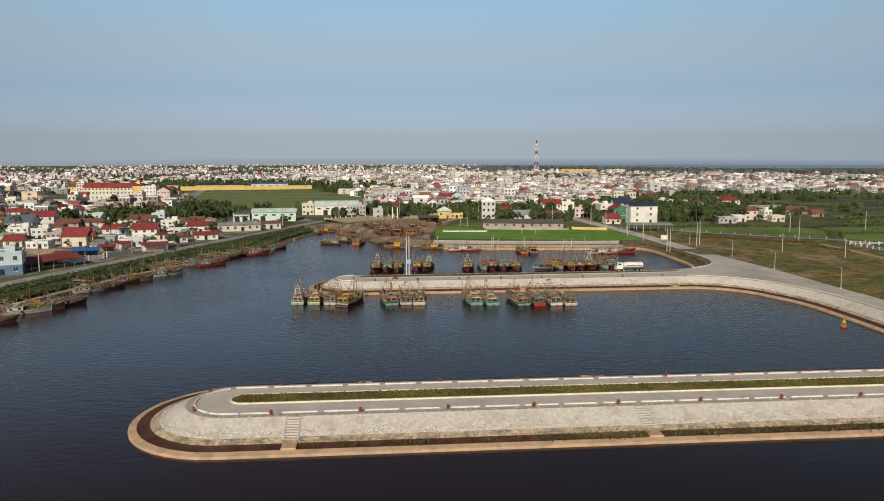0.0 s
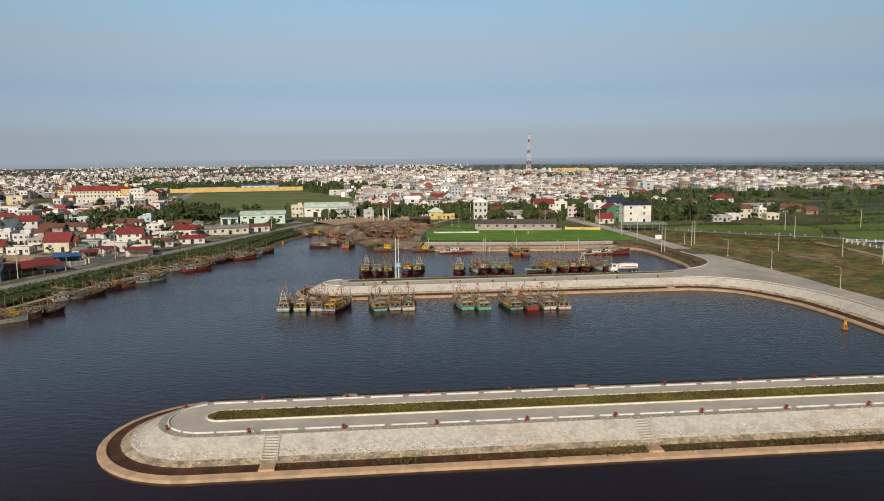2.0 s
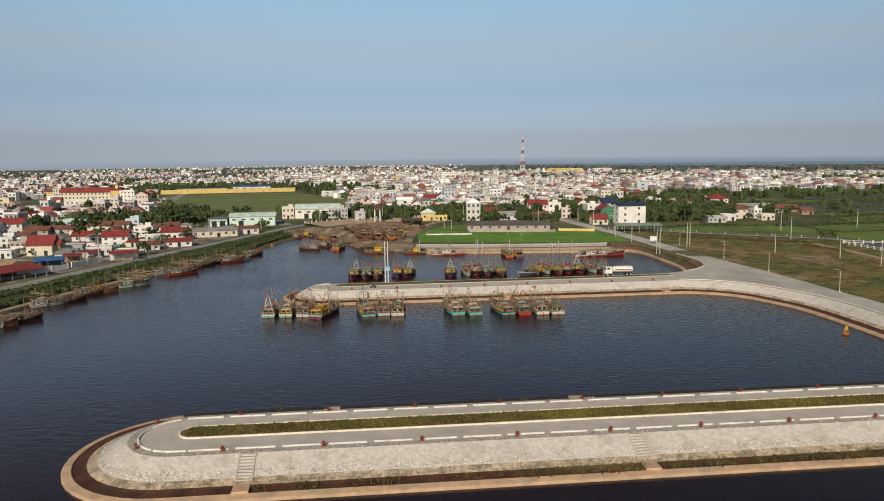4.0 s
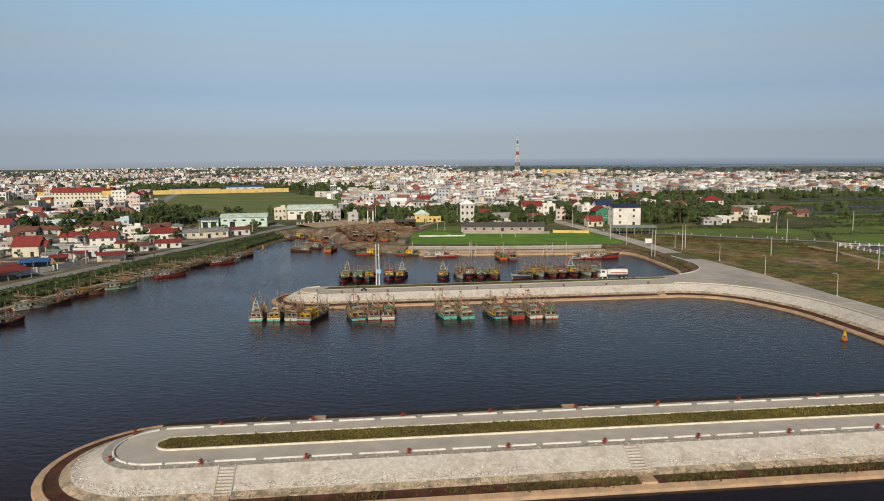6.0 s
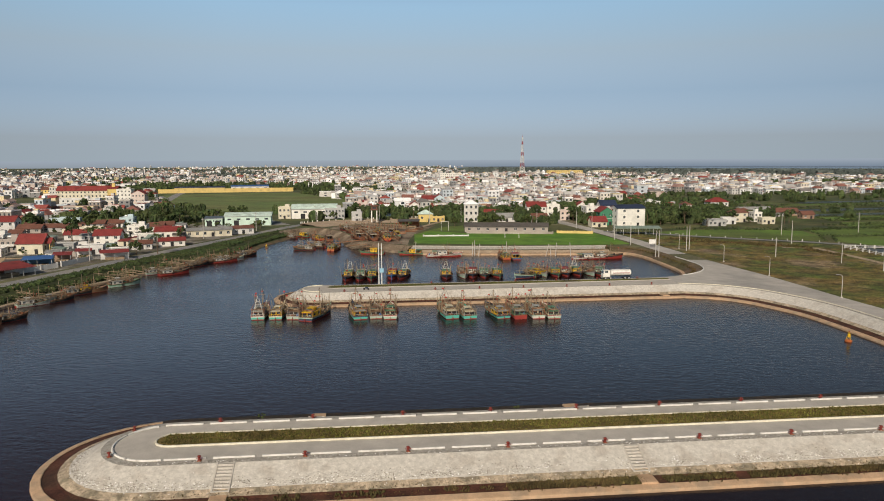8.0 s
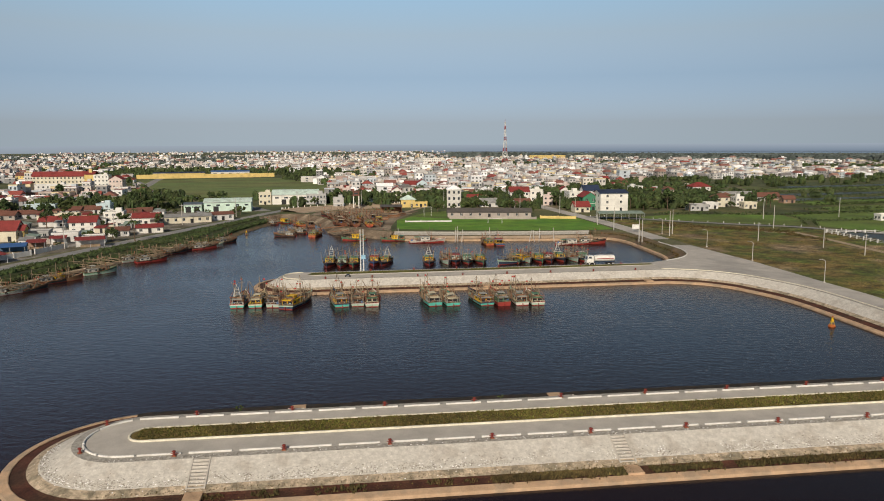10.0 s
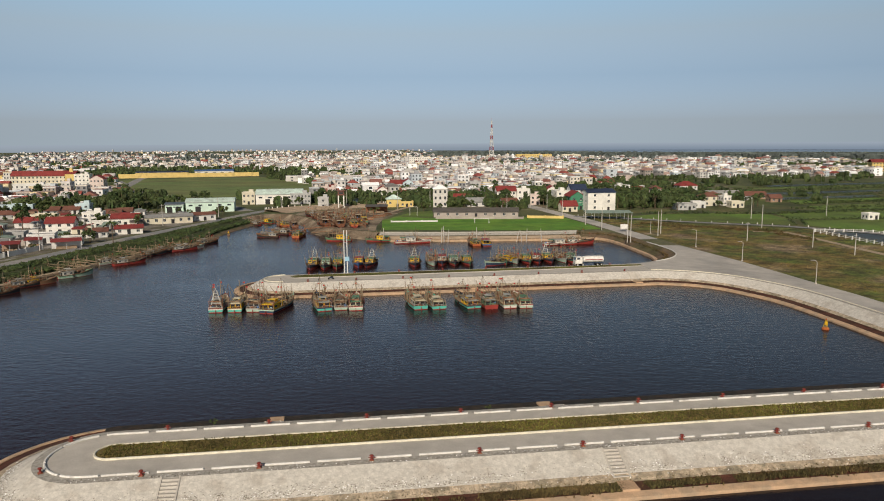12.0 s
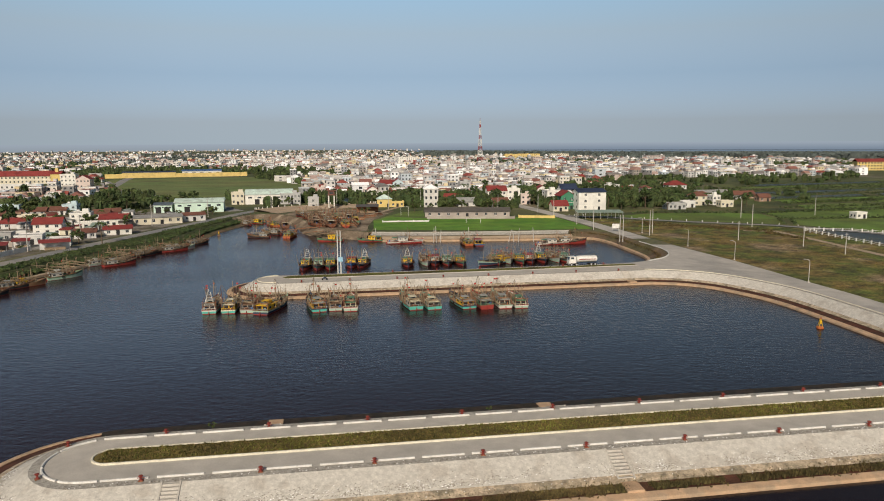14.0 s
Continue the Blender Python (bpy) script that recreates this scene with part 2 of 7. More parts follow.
def palette_material(name, colours, rough=0.75, vary=0.12, source="island", scale=0.6):
    """One of several colours for each separate piece."""
    m = material(name, (1, 1, 1), rough, vary, scale, 6.0)
    n, l = m.node_tree.nodes, m.node_tree.links
    ramp = n.new("ShaderNodeValToRGB")
    ramp.color_ramp.interpolation = "CONSTANT"
    for i, c in enumerate(colours):
        el = ramp.color_ramp.elements[0] if i == 0 else ramp.color_ramp.elements.new(i / len(colours))
        el.position, el.color = i / len(colours), (*c, 1)
    ramp.color_ramp.elements[-1].position = min(ramp.color_ramp.elements[-1].position, 1 - 1 / len(colours) * 0.99)
    src = n.new("ShaderNodeNewGeometry").outputs["Random Per Island"] if source == "island" else n.new("ShaderNodeObjectInfo").outputs["Random"]
    l.new(src, ramp.inputs["Fac"])
    last = [x for x in n if x.type == "MIX" and x.blend_type == "MULTIPLY"][0]
    l.new(ramp.outputs[0], last.inputs["A"])
    return m


M = {}
M["concrete"] = material("concrete", (0.53, 0.495, 0.44), 0.9, 0.10, 0.5, 5.0, stain=(0.48, 0.45, 0.40), stain_scale=0.12, bump=0.01)
M["asphalt"] = material("road_concrete", (0.50, 0.47, 0.425), 0.9, 0.12, 0.25, 3.0, stain=(0.39, 0.37, 0.34), stain_scale=0.07, bump=0.01)
M["road_dark"] = material("road_grey", (0.26, 0.26, 0.26), 0.9, 0.15, 0.3, 4.0, stain=(0.33, 0.31, 0.28), stain_scale=0.1)
M["rubble"] = material("rubble_slope", (0.61, 0.58, 0.52), 0.95, 0.13, 1.6, 8.0, bump=0.06, stain=(0.52, 0.48, 0.42), stain_scale=0.35, stain_at=0.58, detail_scale=3.0)
M["toe"] = material("gravel_toe", (0.48, 0.39, 0.28), 0.95, 0.35, 1.5, 5.0, bump=0.06, stain=(0.28, 0.24, 0.17), stain_scale=0.6)
M["shoulder"] = material("stone_shoulder", (0.38, 0.36, 0.32), 0.95, 0.3, 2.0, 7.0, bump=0.04)
M["mud"] = material("berm_mud", (0.085, 0.03, 0.018), 0.9, 0.4, 0.5, 4.0, bump=0.06, tint=(0.07, 0.034, 0.02))
M["rim"] = material("rim_concrete", (0.54, 0.37, 0.235), 0.85, 0.14, 0.7, 6.0, stain=(0.42, 0.31, 0.21), stain_scale=0.4)
M["white_paint"] = material("white_paint", (0.70, 0.69, 0.65), 0.7, 0.12, 1.0, 8.0, each=0.05, stain=(0.5, 0.48, 0.44), stain_scale=0.8, stain_at=0.66)
M["red_paint"] = material("red_paint", (0.21, 0.035, 0.025), 0.55, 0.25, 3.0, 15.0, stain=(0.2, 0.08, 0.05), stain_scale=3.0, stain_at=0.62)
M["cream_kerb"] = material("cream_kerb", (0.72, 0.68, 0.55), 0.8, 0.15, 1.0, 6.0)
M["grass_dry"] = material("grass_dry", (0.17, 0.13, 0.038), 0.95, 0.35, 0.25, 2.0, tint=(0.18, 0.135, 0.045), island=0.35)
M["grass_green"] = material("grass_green", (0.145, 0.145, 0.03), 0.95, 0.35, 0.2, 2.0, tint=(0.085, 0.075, 0.022), island=0.35)
M["soil"] = material("soil", (0.16, 0.11, 0.07), 0.95, 0.3, 0.3, 2.0, bump=0.05, tint=(0.10, 0.09, 0.04))
M["ground"] = material("ground", (0.12, 0.125, 0.05), 0.95, 0.35, 0.05, 0.8, tint=(0.07, 0.09, 0.03), stain=(0.18, 0.15, 0.10), stain_scale=0.012, stain_at=0.60)
M["meadow"] = material("meadow", (0.17, 0.12, 0.036), 0.95, 0.6, 0.22, 1.2, tint=(0.092, 0.118, 0.021), stain=(0.26, 0.19, 0.12), stain_scale=0.045, stain_at=0.63, bump=0.1)
M["rice"] = material("rice", (0.10, 0.24, 0.02), 0.9, 0.28, 0.15, 3.0, tint=(0.14, 0.255, 0.026), bump=0.05)
M["paddy"] = material("paddy", (0.13, 0.22, 0.032), 0.9, 0.3, 0.06, 1.0, tint=(0.12, 0.15, 0.032))
M["field"] = material("field_green", (0.135, 0.19, 0.055), 0.95, 0.25, 0.03, 0.5, tint=(0.17, 0.18, 0.06))
M["pond"] = material("pond_water", (0.04, 0.05, 0.045), 0.45, 0.1, 0.1, 1.0, spec=0.5)
M["bank"] = material("bank_scrub", (0.045, 0.062, 0.02), 0.95, 0.4, 0.3, 2.0, tint=(0.055, 0.065, 0.024), bump=0.1)
M["sandpath"] = material("sand_path", (0.40, 0.31, 0.22), 0.95, 0.15, 0.5, 4.0)
M["leaf"] = material("leaf", (0.06, 0.095, 0.024), 0.75, 0.35, 0.5, 4.0, island=0.45, tint=(0.075, 0.09, 0.025))
M["leaf_dark"] = material("leaf_dark", (0.045, 0.075, 0.022), 0.8, 0.35, 0.5, 4.0, island=0.5, tint=(0.06, 0.075, 0.024))
M["wet"] = material("wet_meadow", (0.10, 0.13, 0.035), 0.95, 0.35, 0.05, 0.6, tint=(0.13, 0.12, 0.045), stain=(0.06, 0.075, 0.025), stain_scale=0.03, stain_at=0.55)
M["weed"] = material("berm_weed", (0.105, 0.078, 0.03), 0.95, 0.4, 0.3, 2.0, tint=(0.072, 0.064, 0.023), island=0.4)
# leaf colour for far trees, with distance haze mixed into the grey-green
M["leaf_far"] = material("hazed_foliage", (0.088, 0.108, 0.10), 0.9, 0.3, 0.05, 0.4, island=0.35)
M["yard_earth"] = material("yard_earth", (0.20, 0.15, 0.105), 0.95, 0.35, 0.25, 1.6, tint=(0.12, 0.085, 0.055), stain=(0.30, 0.24, 0.17), stain_scale=0.08, bump=0.08)
M["scrub_dry"] = material("scrub_dry", (0.13, 0.085, 0.035), 0.95, 0.4, 0.3, 2.0, tint=(0.085, 0.075, 0.026), island=0.45)
M["village"] = material("village_earth", (0.19, 0.165, 0.13), 0.95, 0.35, 0.3, 2.0, tint=(0.11, 0.105, 0.06), stain=(0.34, 0.32, 0.29), stain_scale=0.12, stain_at=0.56)
M["bark"] = material("bark", (0.13, 0.09, 0.06), 0.95, 0.3, 2.0, 12.0)
M["steel"] = material("galvanised_steel", (0.55, 0.55, 0.54), 0.5, 0.1, 1.0, 8.0, metal=0.3)
M["pole_concrete"] = material("pole_concrete", (0.50, 0.48, 0.44), 0.9, 0.12, 1.0, 6.0)
M["dark"] = material("dark_opening", (0.02, 0.02, 0.022), 0.6, 0.2, 1.0, 5.0)
M["glass"] = material("window_glass", (0.05, 0.06, 0.07), 0.12, 0.2, 0.5, 3.0, spec=0.6)
M["bamboo"] = material("bamboo", (0.27, 0.205, 0.13), 0.8, 0.25, 1.0, 6.0, each=0.2)
M["rust"] = material("rusty_iron", (0.24, 0.10, 0.05), 0.9, 0.35, 1.0, 6.0)
M["tyre"] = material("tyre_rubber", (0.02, 0.02, 0.02), 0.9, 0.2, 3.0, 12.0)
M["flag"] = material("flag_red", (0.42, 0.03, 0.025), 0.8, 0.15, 2.0, 9.0)
M["net"] = material("net_heap", (0.12, 0.16, 0.13), 0.95, 0.4, 2.0, 12.0, tint=(0.2, 0.12, 0.07))
M["deck"] = material("deck_planks", (0.27, 0.20, 0.13), 0.85, 0.3, 1.0, 7.0)


def paint(name, c, rough=0.55, wear=None):
    if name not in M:
        M[name] = material(name, c, rough, 0.14, 0.8, 6.0, stain=wear or tuple(k * 0.55 + 0.04 for k in c), stain_scale=0.9, stain_at=0.64)
    return M[name]


def wall(name, c):
    if name not in M:
        M[name] = material(name, c, 0.9, 0.09, 0.35, 4.0, stain=tuple(k * 0.78 for k in c), stain_scale=0.18, stain_at=0.6)
    return M[name]


PAINT = {k: paint("paint_" + k, c) for k, c in dict(
    yellow=(0.72, 0.45, 0.02), white=(0.60, 0.58, 0.51), grey=(0.36, 0.36, 0.33), teal=(0.09, 0.44, 0.36), green=(0.10, 0.22, 0.13),
    blue=(0.06, 0.16, 0.40), navy=(0.03, 0.05, 0.09), red=(0.30, 0.04, 0.03), orange=(0.44, 0.13, 0.04), brown=(0.20, 0.11, 0.06), rust_red=(0.20, 0.065, 0.035),
    black=(0.03, 0.03, 0.03), cream=(0.66, 0.60, 0.43), truck_white=(0.78, 0.76, 0.71), pale_green=(0.36, 0.50, 0.40), sky=(0.30, 0.52, 0.66)).items()}
WALL = {k: wall("wall_" + k, c) for k, c in dict(
    white=(0.71, 0.70, 0.67), cream=(0.69, 0.64, 0.50), yellow=(0.70, 0.53, 0.20), grey=(0.46, 0.46, 0.45), cyan=(0.52, 0.64, 0.67),
    blue=(0.13, 0.23, 0.34), pink=(0.66, 0.55, 0.50), mint=(0.60, 0.76, 0.66), green=(0.06, 0.22, 0.13), brick=(0.36, 0.24, 0.17), bright=(0.80, 0.78, 0.72), dirty=(0.42, 0.37, 0.33)).items()}
ROOF = {k: material("roof_" + k, c, 0.75, 0.16, 0.5, 5.0, stain=tuple(q * 0.62 for q in c), stain_scale=0.25, stain_at=0.6) for k, c in dict(
    red=(0.25, 0.045, 0.04), tile=(0.19, 0.085, 0.06), slate=(0.10, 0.13, 0.16), blue=(0.05, 0.14, 0.36), grey=(0.30, 0.30, 0.29), mint=(0.62, 0.76, 0.68), navy=(0.03, 0.045, 0.09), dark=(0.11, 0.10, 0.09), green=(0.28, 0.36, 0.30)).items()}

# water: muddy body under a rippled surface
def water_material():
    m = bpy.data.materials.new("harbour_water")
    m.use_nodes = True
    n, l = m.node_tree.nodes, m.node_tree.links
    bsdf = n["Principled BSDF"]
    co = n.new("ShaderNodeTexCoord")
    big = n.new("ShaderNodeTexNoise")
    big.inputs["Scale"].default_value, big.inputs["Detail"].default_value = 0.012, 3.0
    l.new(co.outputs["Object"], big.inputs["Vector"])
    mix = n.new("ShaderNodeMix")
    mix.data_type = "RGBA"
    mix.inputs["A"].default_value, mix.inputs["B"].default_value = (0.025, 0.0105, 0.011, 1), (0.013, 0.008, 0.008, 1)
    muddy = n.new("ShaderNodeMapRange")
    for key, val in (("From Min", -70.0), ("From Max", 60.0)):
        muddy.inputs[key].default_value = val
    parts_of = n.new("ShaderNodeSeparateXYZ")
    l.new(co.outputs["Object"], parts_of.inputs[0])
    l.new(parts_of.outputs["X"], muddy.inputs["Value"])
    l.new(muddy.outputs["Result"], mix.inputs["Factor"])
    l.new(mix.outputs["Result"], bsdf.inputs["Base Color"])
    bsdf.inputs["Roughness"].default_value = 0.19
    bsdf.inputs["IOR"].default_value = 1.333
    # calmer, darker water in the sheltered basin, gusts in drifting patches
    sep = n.new("ShaderNodeSeparateXYZ")
    l.new(co.outputs["Object"], sep.inputs[0])
    lee = n.new("ShaderNodeMapRange")
    for key, val in (("From Min", -70.0), ("From Max", 105.0), ("To Min", 0.88), ("To Max", 0.22)):
        lee.inputs[key].default_value = val
    l.new(sep.outputs["X"], lee.inputs["Value"])
    l.new(lee.outputs["Result"], bsdf.inputs["Specular IOR Level"])
    gust = n.new("ShaderNodeTexNoise")
    gust.inputs["Scale"].default_value, gust.inputs["Detail"].default_value = 0.03, 4.0
    l.new(co.outputs["Object"], gust.inputs["Vector"])
    gusty = n.new("ShaderNodeMapRange")
    for key, val in (("From Min", 0.35), ("From Max", 0.65), ("To Min", 0.45), ("To Max", 0.95)):
        gusty.inputs[key].default_value = val
    l.new(gust.outputs["Fac"], gusty.inputs["Value"])
    mp = n.new("ShaderNodeMapping")
    mp.inputs["Scale"].default_value = (1.2, 2.0, 1.0)
    mp.inputs["Rotation"].default_value = (0, 0, radians(20))
    l.new(co.outputs["Object"], mp.inputs["Vector"])
    rip = n.new("ShaderNodeTexNoise")
    rip.inputs["Scale"].default_value, rip.inputs["Detail"].default_value = 1.3, 5.0
    l.new(mp.outputs[0], rip.inputs["Vector"])
    wave = n.new("ShaderNodeTexNoise")
    wave.inputs["Scale"].default_value, wave.inputs["Detail"].default_value = 0.42, 3.0
    l.new(mp.outputs[0], wave.inputs["Vector"])
    both = n.new("ShaderNodeMath")
    both.operation = "MULTIPLY_ADD"
    both.inputs[1].default_value = 2.2
    l.new(wave.outputs["Fac"], both.inputs[0]), l.new(rip.outputs["Fac"], both.inputs[2])
    # the outer side of the breakwater lies in its lee
    calm, still = n.new("ShaderNodeMapRange"), n.new("ShaderNodeMath")
    for key, val in (("From Min", 85.0), ("From Max", 260.0), ("To Min", 0.16), ("To Max", 1.0)):
        calm.inputs[key].default_value = val
    still.operation = "MULTIPLY"
    l.new(sep.outputs["Y"], calm.inputs["Value"])
    l.new(calm.outputs["Result"], still.inputs[0]), l.new(gusty.outputs["Result"], still.inputs[1])
    bp = n.new("ShaderNodeBump")
    bp.inputs["Distance"].default_value = 0.085
    l.new(still.outputs[0], bp.inputs["Strength"])
    l.new(both.outputs[0], bp.inputs["Height"])
    l.new(bp.outputs[0], bsdf.inputs["Normal"])
    return m


M["water"] = water_material()

# ---- large structure: water, land, piers, roads ----
TOP = 3.0


def rubble_material():
    """Dry-laid pale stone: cells about 0.3 m wide with darker joints."""
    m = M["rubble"]
    n, l = m.node_tree.nodes, m.node_tree.links
    bsdf = n["Principled BSDF"]
    co = n.new("ShaderNodeTexCoord")
    vor = n.new("ShaderNodeTexVoronoi")
    vor.feature = "DISTANCE_TO_EDGE"
    vor.inputs["Scale"].default_value = 2.6
    l.new(co.outputs["Object"], vor.inputs["Vector"])
    cell = n.new("ShaderNodeTexVoronoi")
    cell.inputs["Scale"].default_value = 2.6
    l.new(co.outputs["Object"], cell.inputs["Vector"])
    r = n.new("ShaderNodeMapRange")
    r.inputs["From Max"].default_value, r.inputs["To Min"].default_value, r.inputs["To Max"].default_value = 0.10, 0.88, 1.0
    l.new(vor.outputs["Distance"], r.inputs["Value"])
    sep = n.new("ShaderNodeSeparateColor")
    l.new(cell.outputs["Color"], sep.inputs[0])
    r2 = n.new("ShaderNodeMapRange")
    r2.inputs["To Min"].default_value, r2.inputs["To Max"].default_value = 0.94, 1.06
    l.new(sep.outputs[0], r2.inputs["Value"])
    mul = n.new("ShaderNodeMath")
    mul.operation = "MULTIPLY"
    l.new(r.outputs[0], mul.inputs[0]), l.new(r2.outputs[0], mul.inputs[1])
    comb = n.new("ShaderNodeCombineColor")
    for k in range(3):
        l.new(mul.outputs[0], comb.inputs[k])
    x = n.new("ShaderNodeMix")
    x.data_type, x.blend_type = "RGBA", "MULTIPLY"
    x.inputs["Factor"].default_value = 1.0
    old = bsdf.inputs["Base Color"].links[0].from_socket
    l.new(old, x.inputs["A"]), l.new(comb.outputs[0], x.inputs["B"])
    l.new(x.outputs["Result"], bsdf.inputs["Base Color"])


rubble_material()
M["wet_weed"] = material("wet_weed", (0.022, 0.020, 0.013), 0.8, 0.5, 1.2, 6.0, bump=0.08, tint=(0.045, 0.03, 0.018))
M["basin"] = material("pond_blue", (0.05, 0.07, 0.09), 0.2, 0.1, 0.1, 1.0, spec=0.5)


def stadium(cx, cy, angle, half, length, steps=20):
    """A path along the back of a pier, round its tip and back along its front; outside lies to the right."""
    a = radians(angle)
    ux, uy, vx, vy = math.cos(a), math.sin(a), -math.sin(a), math.cos(a)
    local = [(length, half)] + [(half * math.cos(t), half * math.sin(t)) for t in (math.pi / 2 + math.pi * i / steps for i in range(steps + 1))] + [(length, -half)]
    return [(cx + u * ux + v * vx, cy + u * uy + v * vy) for u, v in local]


def revetment(path, widths, owner, seed):
    """Shoulder, stone slope, gravel toe, muddy berm and concrete rim along a path, as parts of owner."""
    s0, s1, t1, m1, r1 = widths
    fine = resample(path, 1.0)
    part("shoulder", ribbon(resample(path, 3.0), [(0.0, TOP), (s0, TOP - 0.05)]), M["shoulder"], owner, "rough grey stone shoulder")
    prof = [(s0 + (s1 - s0) * k / 6, TOP - 0.05 - (TOP - 1.25) * k / 6) for k in range(7)]
    slope = ribbon(fine, prof)
    slope.v = [(x, y, z + (0.05 * noise.noise((x * 0.9, y * 0.9, seed)) + 0.04 * noise.noise((x * 2.7, y * 2.7, seed)) if z < TOP - 0.06 else 0)) for x, y, z in slope.v]
    part("stone_slope", slope, M["rubble"], owner, "pale dry-laid rubble slope", smooth=True)
    part("gravel_toe", ribbon(resample(path, 2.0), [(s1 - 0.05, 1.24), (s1 + (t1 - s1) * 0.5, 1.02), (t1, 0.80)], 0.35, seed), M["toe"], owner, "sandy gravel toe of the slope")
    berm = ribbon(resample(path, 1.5), [(t1 - 0.35, 0.86), (t1 + 0.3, 0.58), (m1 - 0.4, 0.47), (m1 + 0.15, 0.5)], 0.25, seed + 3)
    part("berm", berm, M["mud"], owner, "dark red-brown muddy berm")
    part("rim", ribbon(resample(path, 4.0), [(m1, 0.30), (m1, 0.58), (m1 + 0.12, 0.62), (r1 - 0.12, 0.40), (r1, 0.30), (r1 + 0.05, -1.5)]), M["rim"], owner, "weathered beige concrete rim")


water = Mesh()
water.add([(-5200, -1200, 0), (5200, -1200, 0), (5200, 5200, 0), (-5200, 5200, 0)], [(0, 1, 2, 3)])
solid("water", water, M["water"], "dark muddy harbour water with small ripples", "water", "structure")

LEFT_BANK = [(-150, -600), (-145, -200), (-142, 0), (-138, 100), (-133, 165), (-130, 200), (-126, 221), (-121, 244), (-115.5, 263), (-102, 299), (-88.5, 331), (-86, 372), (-81.5, 395), (-79, 412)]
COVE = [(-77, 424), (-71, 434), (-62, 436), (-54, 430), (-47, 418), (-41, 402), (-35, 384), (-31, 366), (-24, 357), (-16, 352), (-8, 346), (-4, 343)]
QUAY = [(20, 340), (45, 339), (68, 339), (84, 340)]
BASIN_END = [(95, 337), (100, 329), (102, 318), (102.6, 305), (103.2, 290), (103.4, 278), (101.6, 268), (96, 259.5), (89, 254), (82, 250.5)]
MID = stadium(-29, 233.1, 5.5, 5.6, 102)
RIGHT_BANK = [(82, 238.3), (91, 236), (97.6, 232.0), (103.4, 225.8), (107.6, 217), (111.2, 208), (113.0, 198), (113.8, 187), (114.6, 174), (115.5, 150), (117, 125), (118, 90), (119, 0), (130, -600)]
mid_path = smooth_path(BASIN_END[-3:] + MID[:2], 2) + MID[2:-1] + smooth_path(RIGHT_BANK, 2)
shore = LEFT_BANK + smooth_path(LEFT_BANK[-1:] + COVE + QUAY[:1], 2)[1:-1] + QUAY + smooth_path(QUAY[-1:] + BASIN_END[:-2], 2)[1:] + mid_path
LAND = shore + [(4900, -600), (4900, 1400), (2600, 2300), (1500, 3050), (700, 3350), (160, 3500), (60, 4900), (-4900, 4900), (-4900, -600)]
solid("ground", sheet(LAND, TOP - 0.02), M["ground"], "flat dry-green coastal land reaching the horizon", "ground", "structure")

# hazy distance beyond the town and the sea: haze painted on a glowing strip
def haze_backdrop():
    m = bpy.data.materials.new("hazy_distance")
    m.use_nodes = True
    n, l = m.node_tree.nodes, m.node_tree.links
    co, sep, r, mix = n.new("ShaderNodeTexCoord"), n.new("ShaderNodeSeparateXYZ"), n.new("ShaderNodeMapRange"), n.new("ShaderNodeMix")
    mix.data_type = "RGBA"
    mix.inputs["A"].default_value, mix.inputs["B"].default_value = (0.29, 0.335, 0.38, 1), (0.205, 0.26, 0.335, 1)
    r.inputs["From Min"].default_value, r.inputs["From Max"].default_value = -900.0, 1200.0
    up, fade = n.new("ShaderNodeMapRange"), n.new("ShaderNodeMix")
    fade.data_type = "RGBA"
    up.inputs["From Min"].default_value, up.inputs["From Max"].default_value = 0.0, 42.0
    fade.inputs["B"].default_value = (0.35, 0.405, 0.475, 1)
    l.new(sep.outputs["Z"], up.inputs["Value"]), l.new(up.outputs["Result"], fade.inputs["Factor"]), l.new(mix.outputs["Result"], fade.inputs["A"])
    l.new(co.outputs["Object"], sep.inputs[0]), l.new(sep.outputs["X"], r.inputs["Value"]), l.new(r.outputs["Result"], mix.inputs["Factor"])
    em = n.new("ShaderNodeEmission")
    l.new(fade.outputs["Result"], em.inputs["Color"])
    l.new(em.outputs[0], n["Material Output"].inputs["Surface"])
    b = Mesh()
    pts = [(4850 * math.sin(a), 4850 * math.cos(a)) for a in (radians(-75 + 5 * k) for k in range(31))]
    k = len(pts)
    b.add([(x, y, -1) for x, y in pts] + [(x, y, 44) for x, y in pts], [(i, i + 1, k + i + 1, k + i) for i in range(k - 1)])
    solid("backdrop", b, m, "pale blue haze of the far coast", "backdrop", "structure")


haze_backdrop()

# the long near breakwater
NEAR_C = (-23.4 * math.cos(radians(4.93)) - 115 * math.sin(radians(4.93)), -23.4 * math.sin(radians(4.93)) + 115 * math.cos(radians(4.93)))
NEAR_A = 4.93


def on_near(u, v, z=0.0):
    """A place on the near breakwater: u along it from its tip's centre, v across from its middle."""
    a = radians(NEAR_A)
    return (NEAR_C[0] + u * math.cos(a) - v * math.sin(a), NEAR_C[1] + u * math.sin(a) + v * math.cos(a), z)


near_path = stadium(*NEAR_C, NEAR_A, 6.6, 150)
breakwater = tagged(new("breakwater"), "stone-faced concrete breakwater with a rounded tip", "breakwater", "", "structure")
part("deck", sheet(near_path, TOP), M["concrete"], breakwater, "pale worn concrete road around the breakwater")
revetment(near_path, (1.25, 5.2, 6.5, 8.4, 9.7), breakwater, 11)
back = resample(near_path[:4], 2.0)
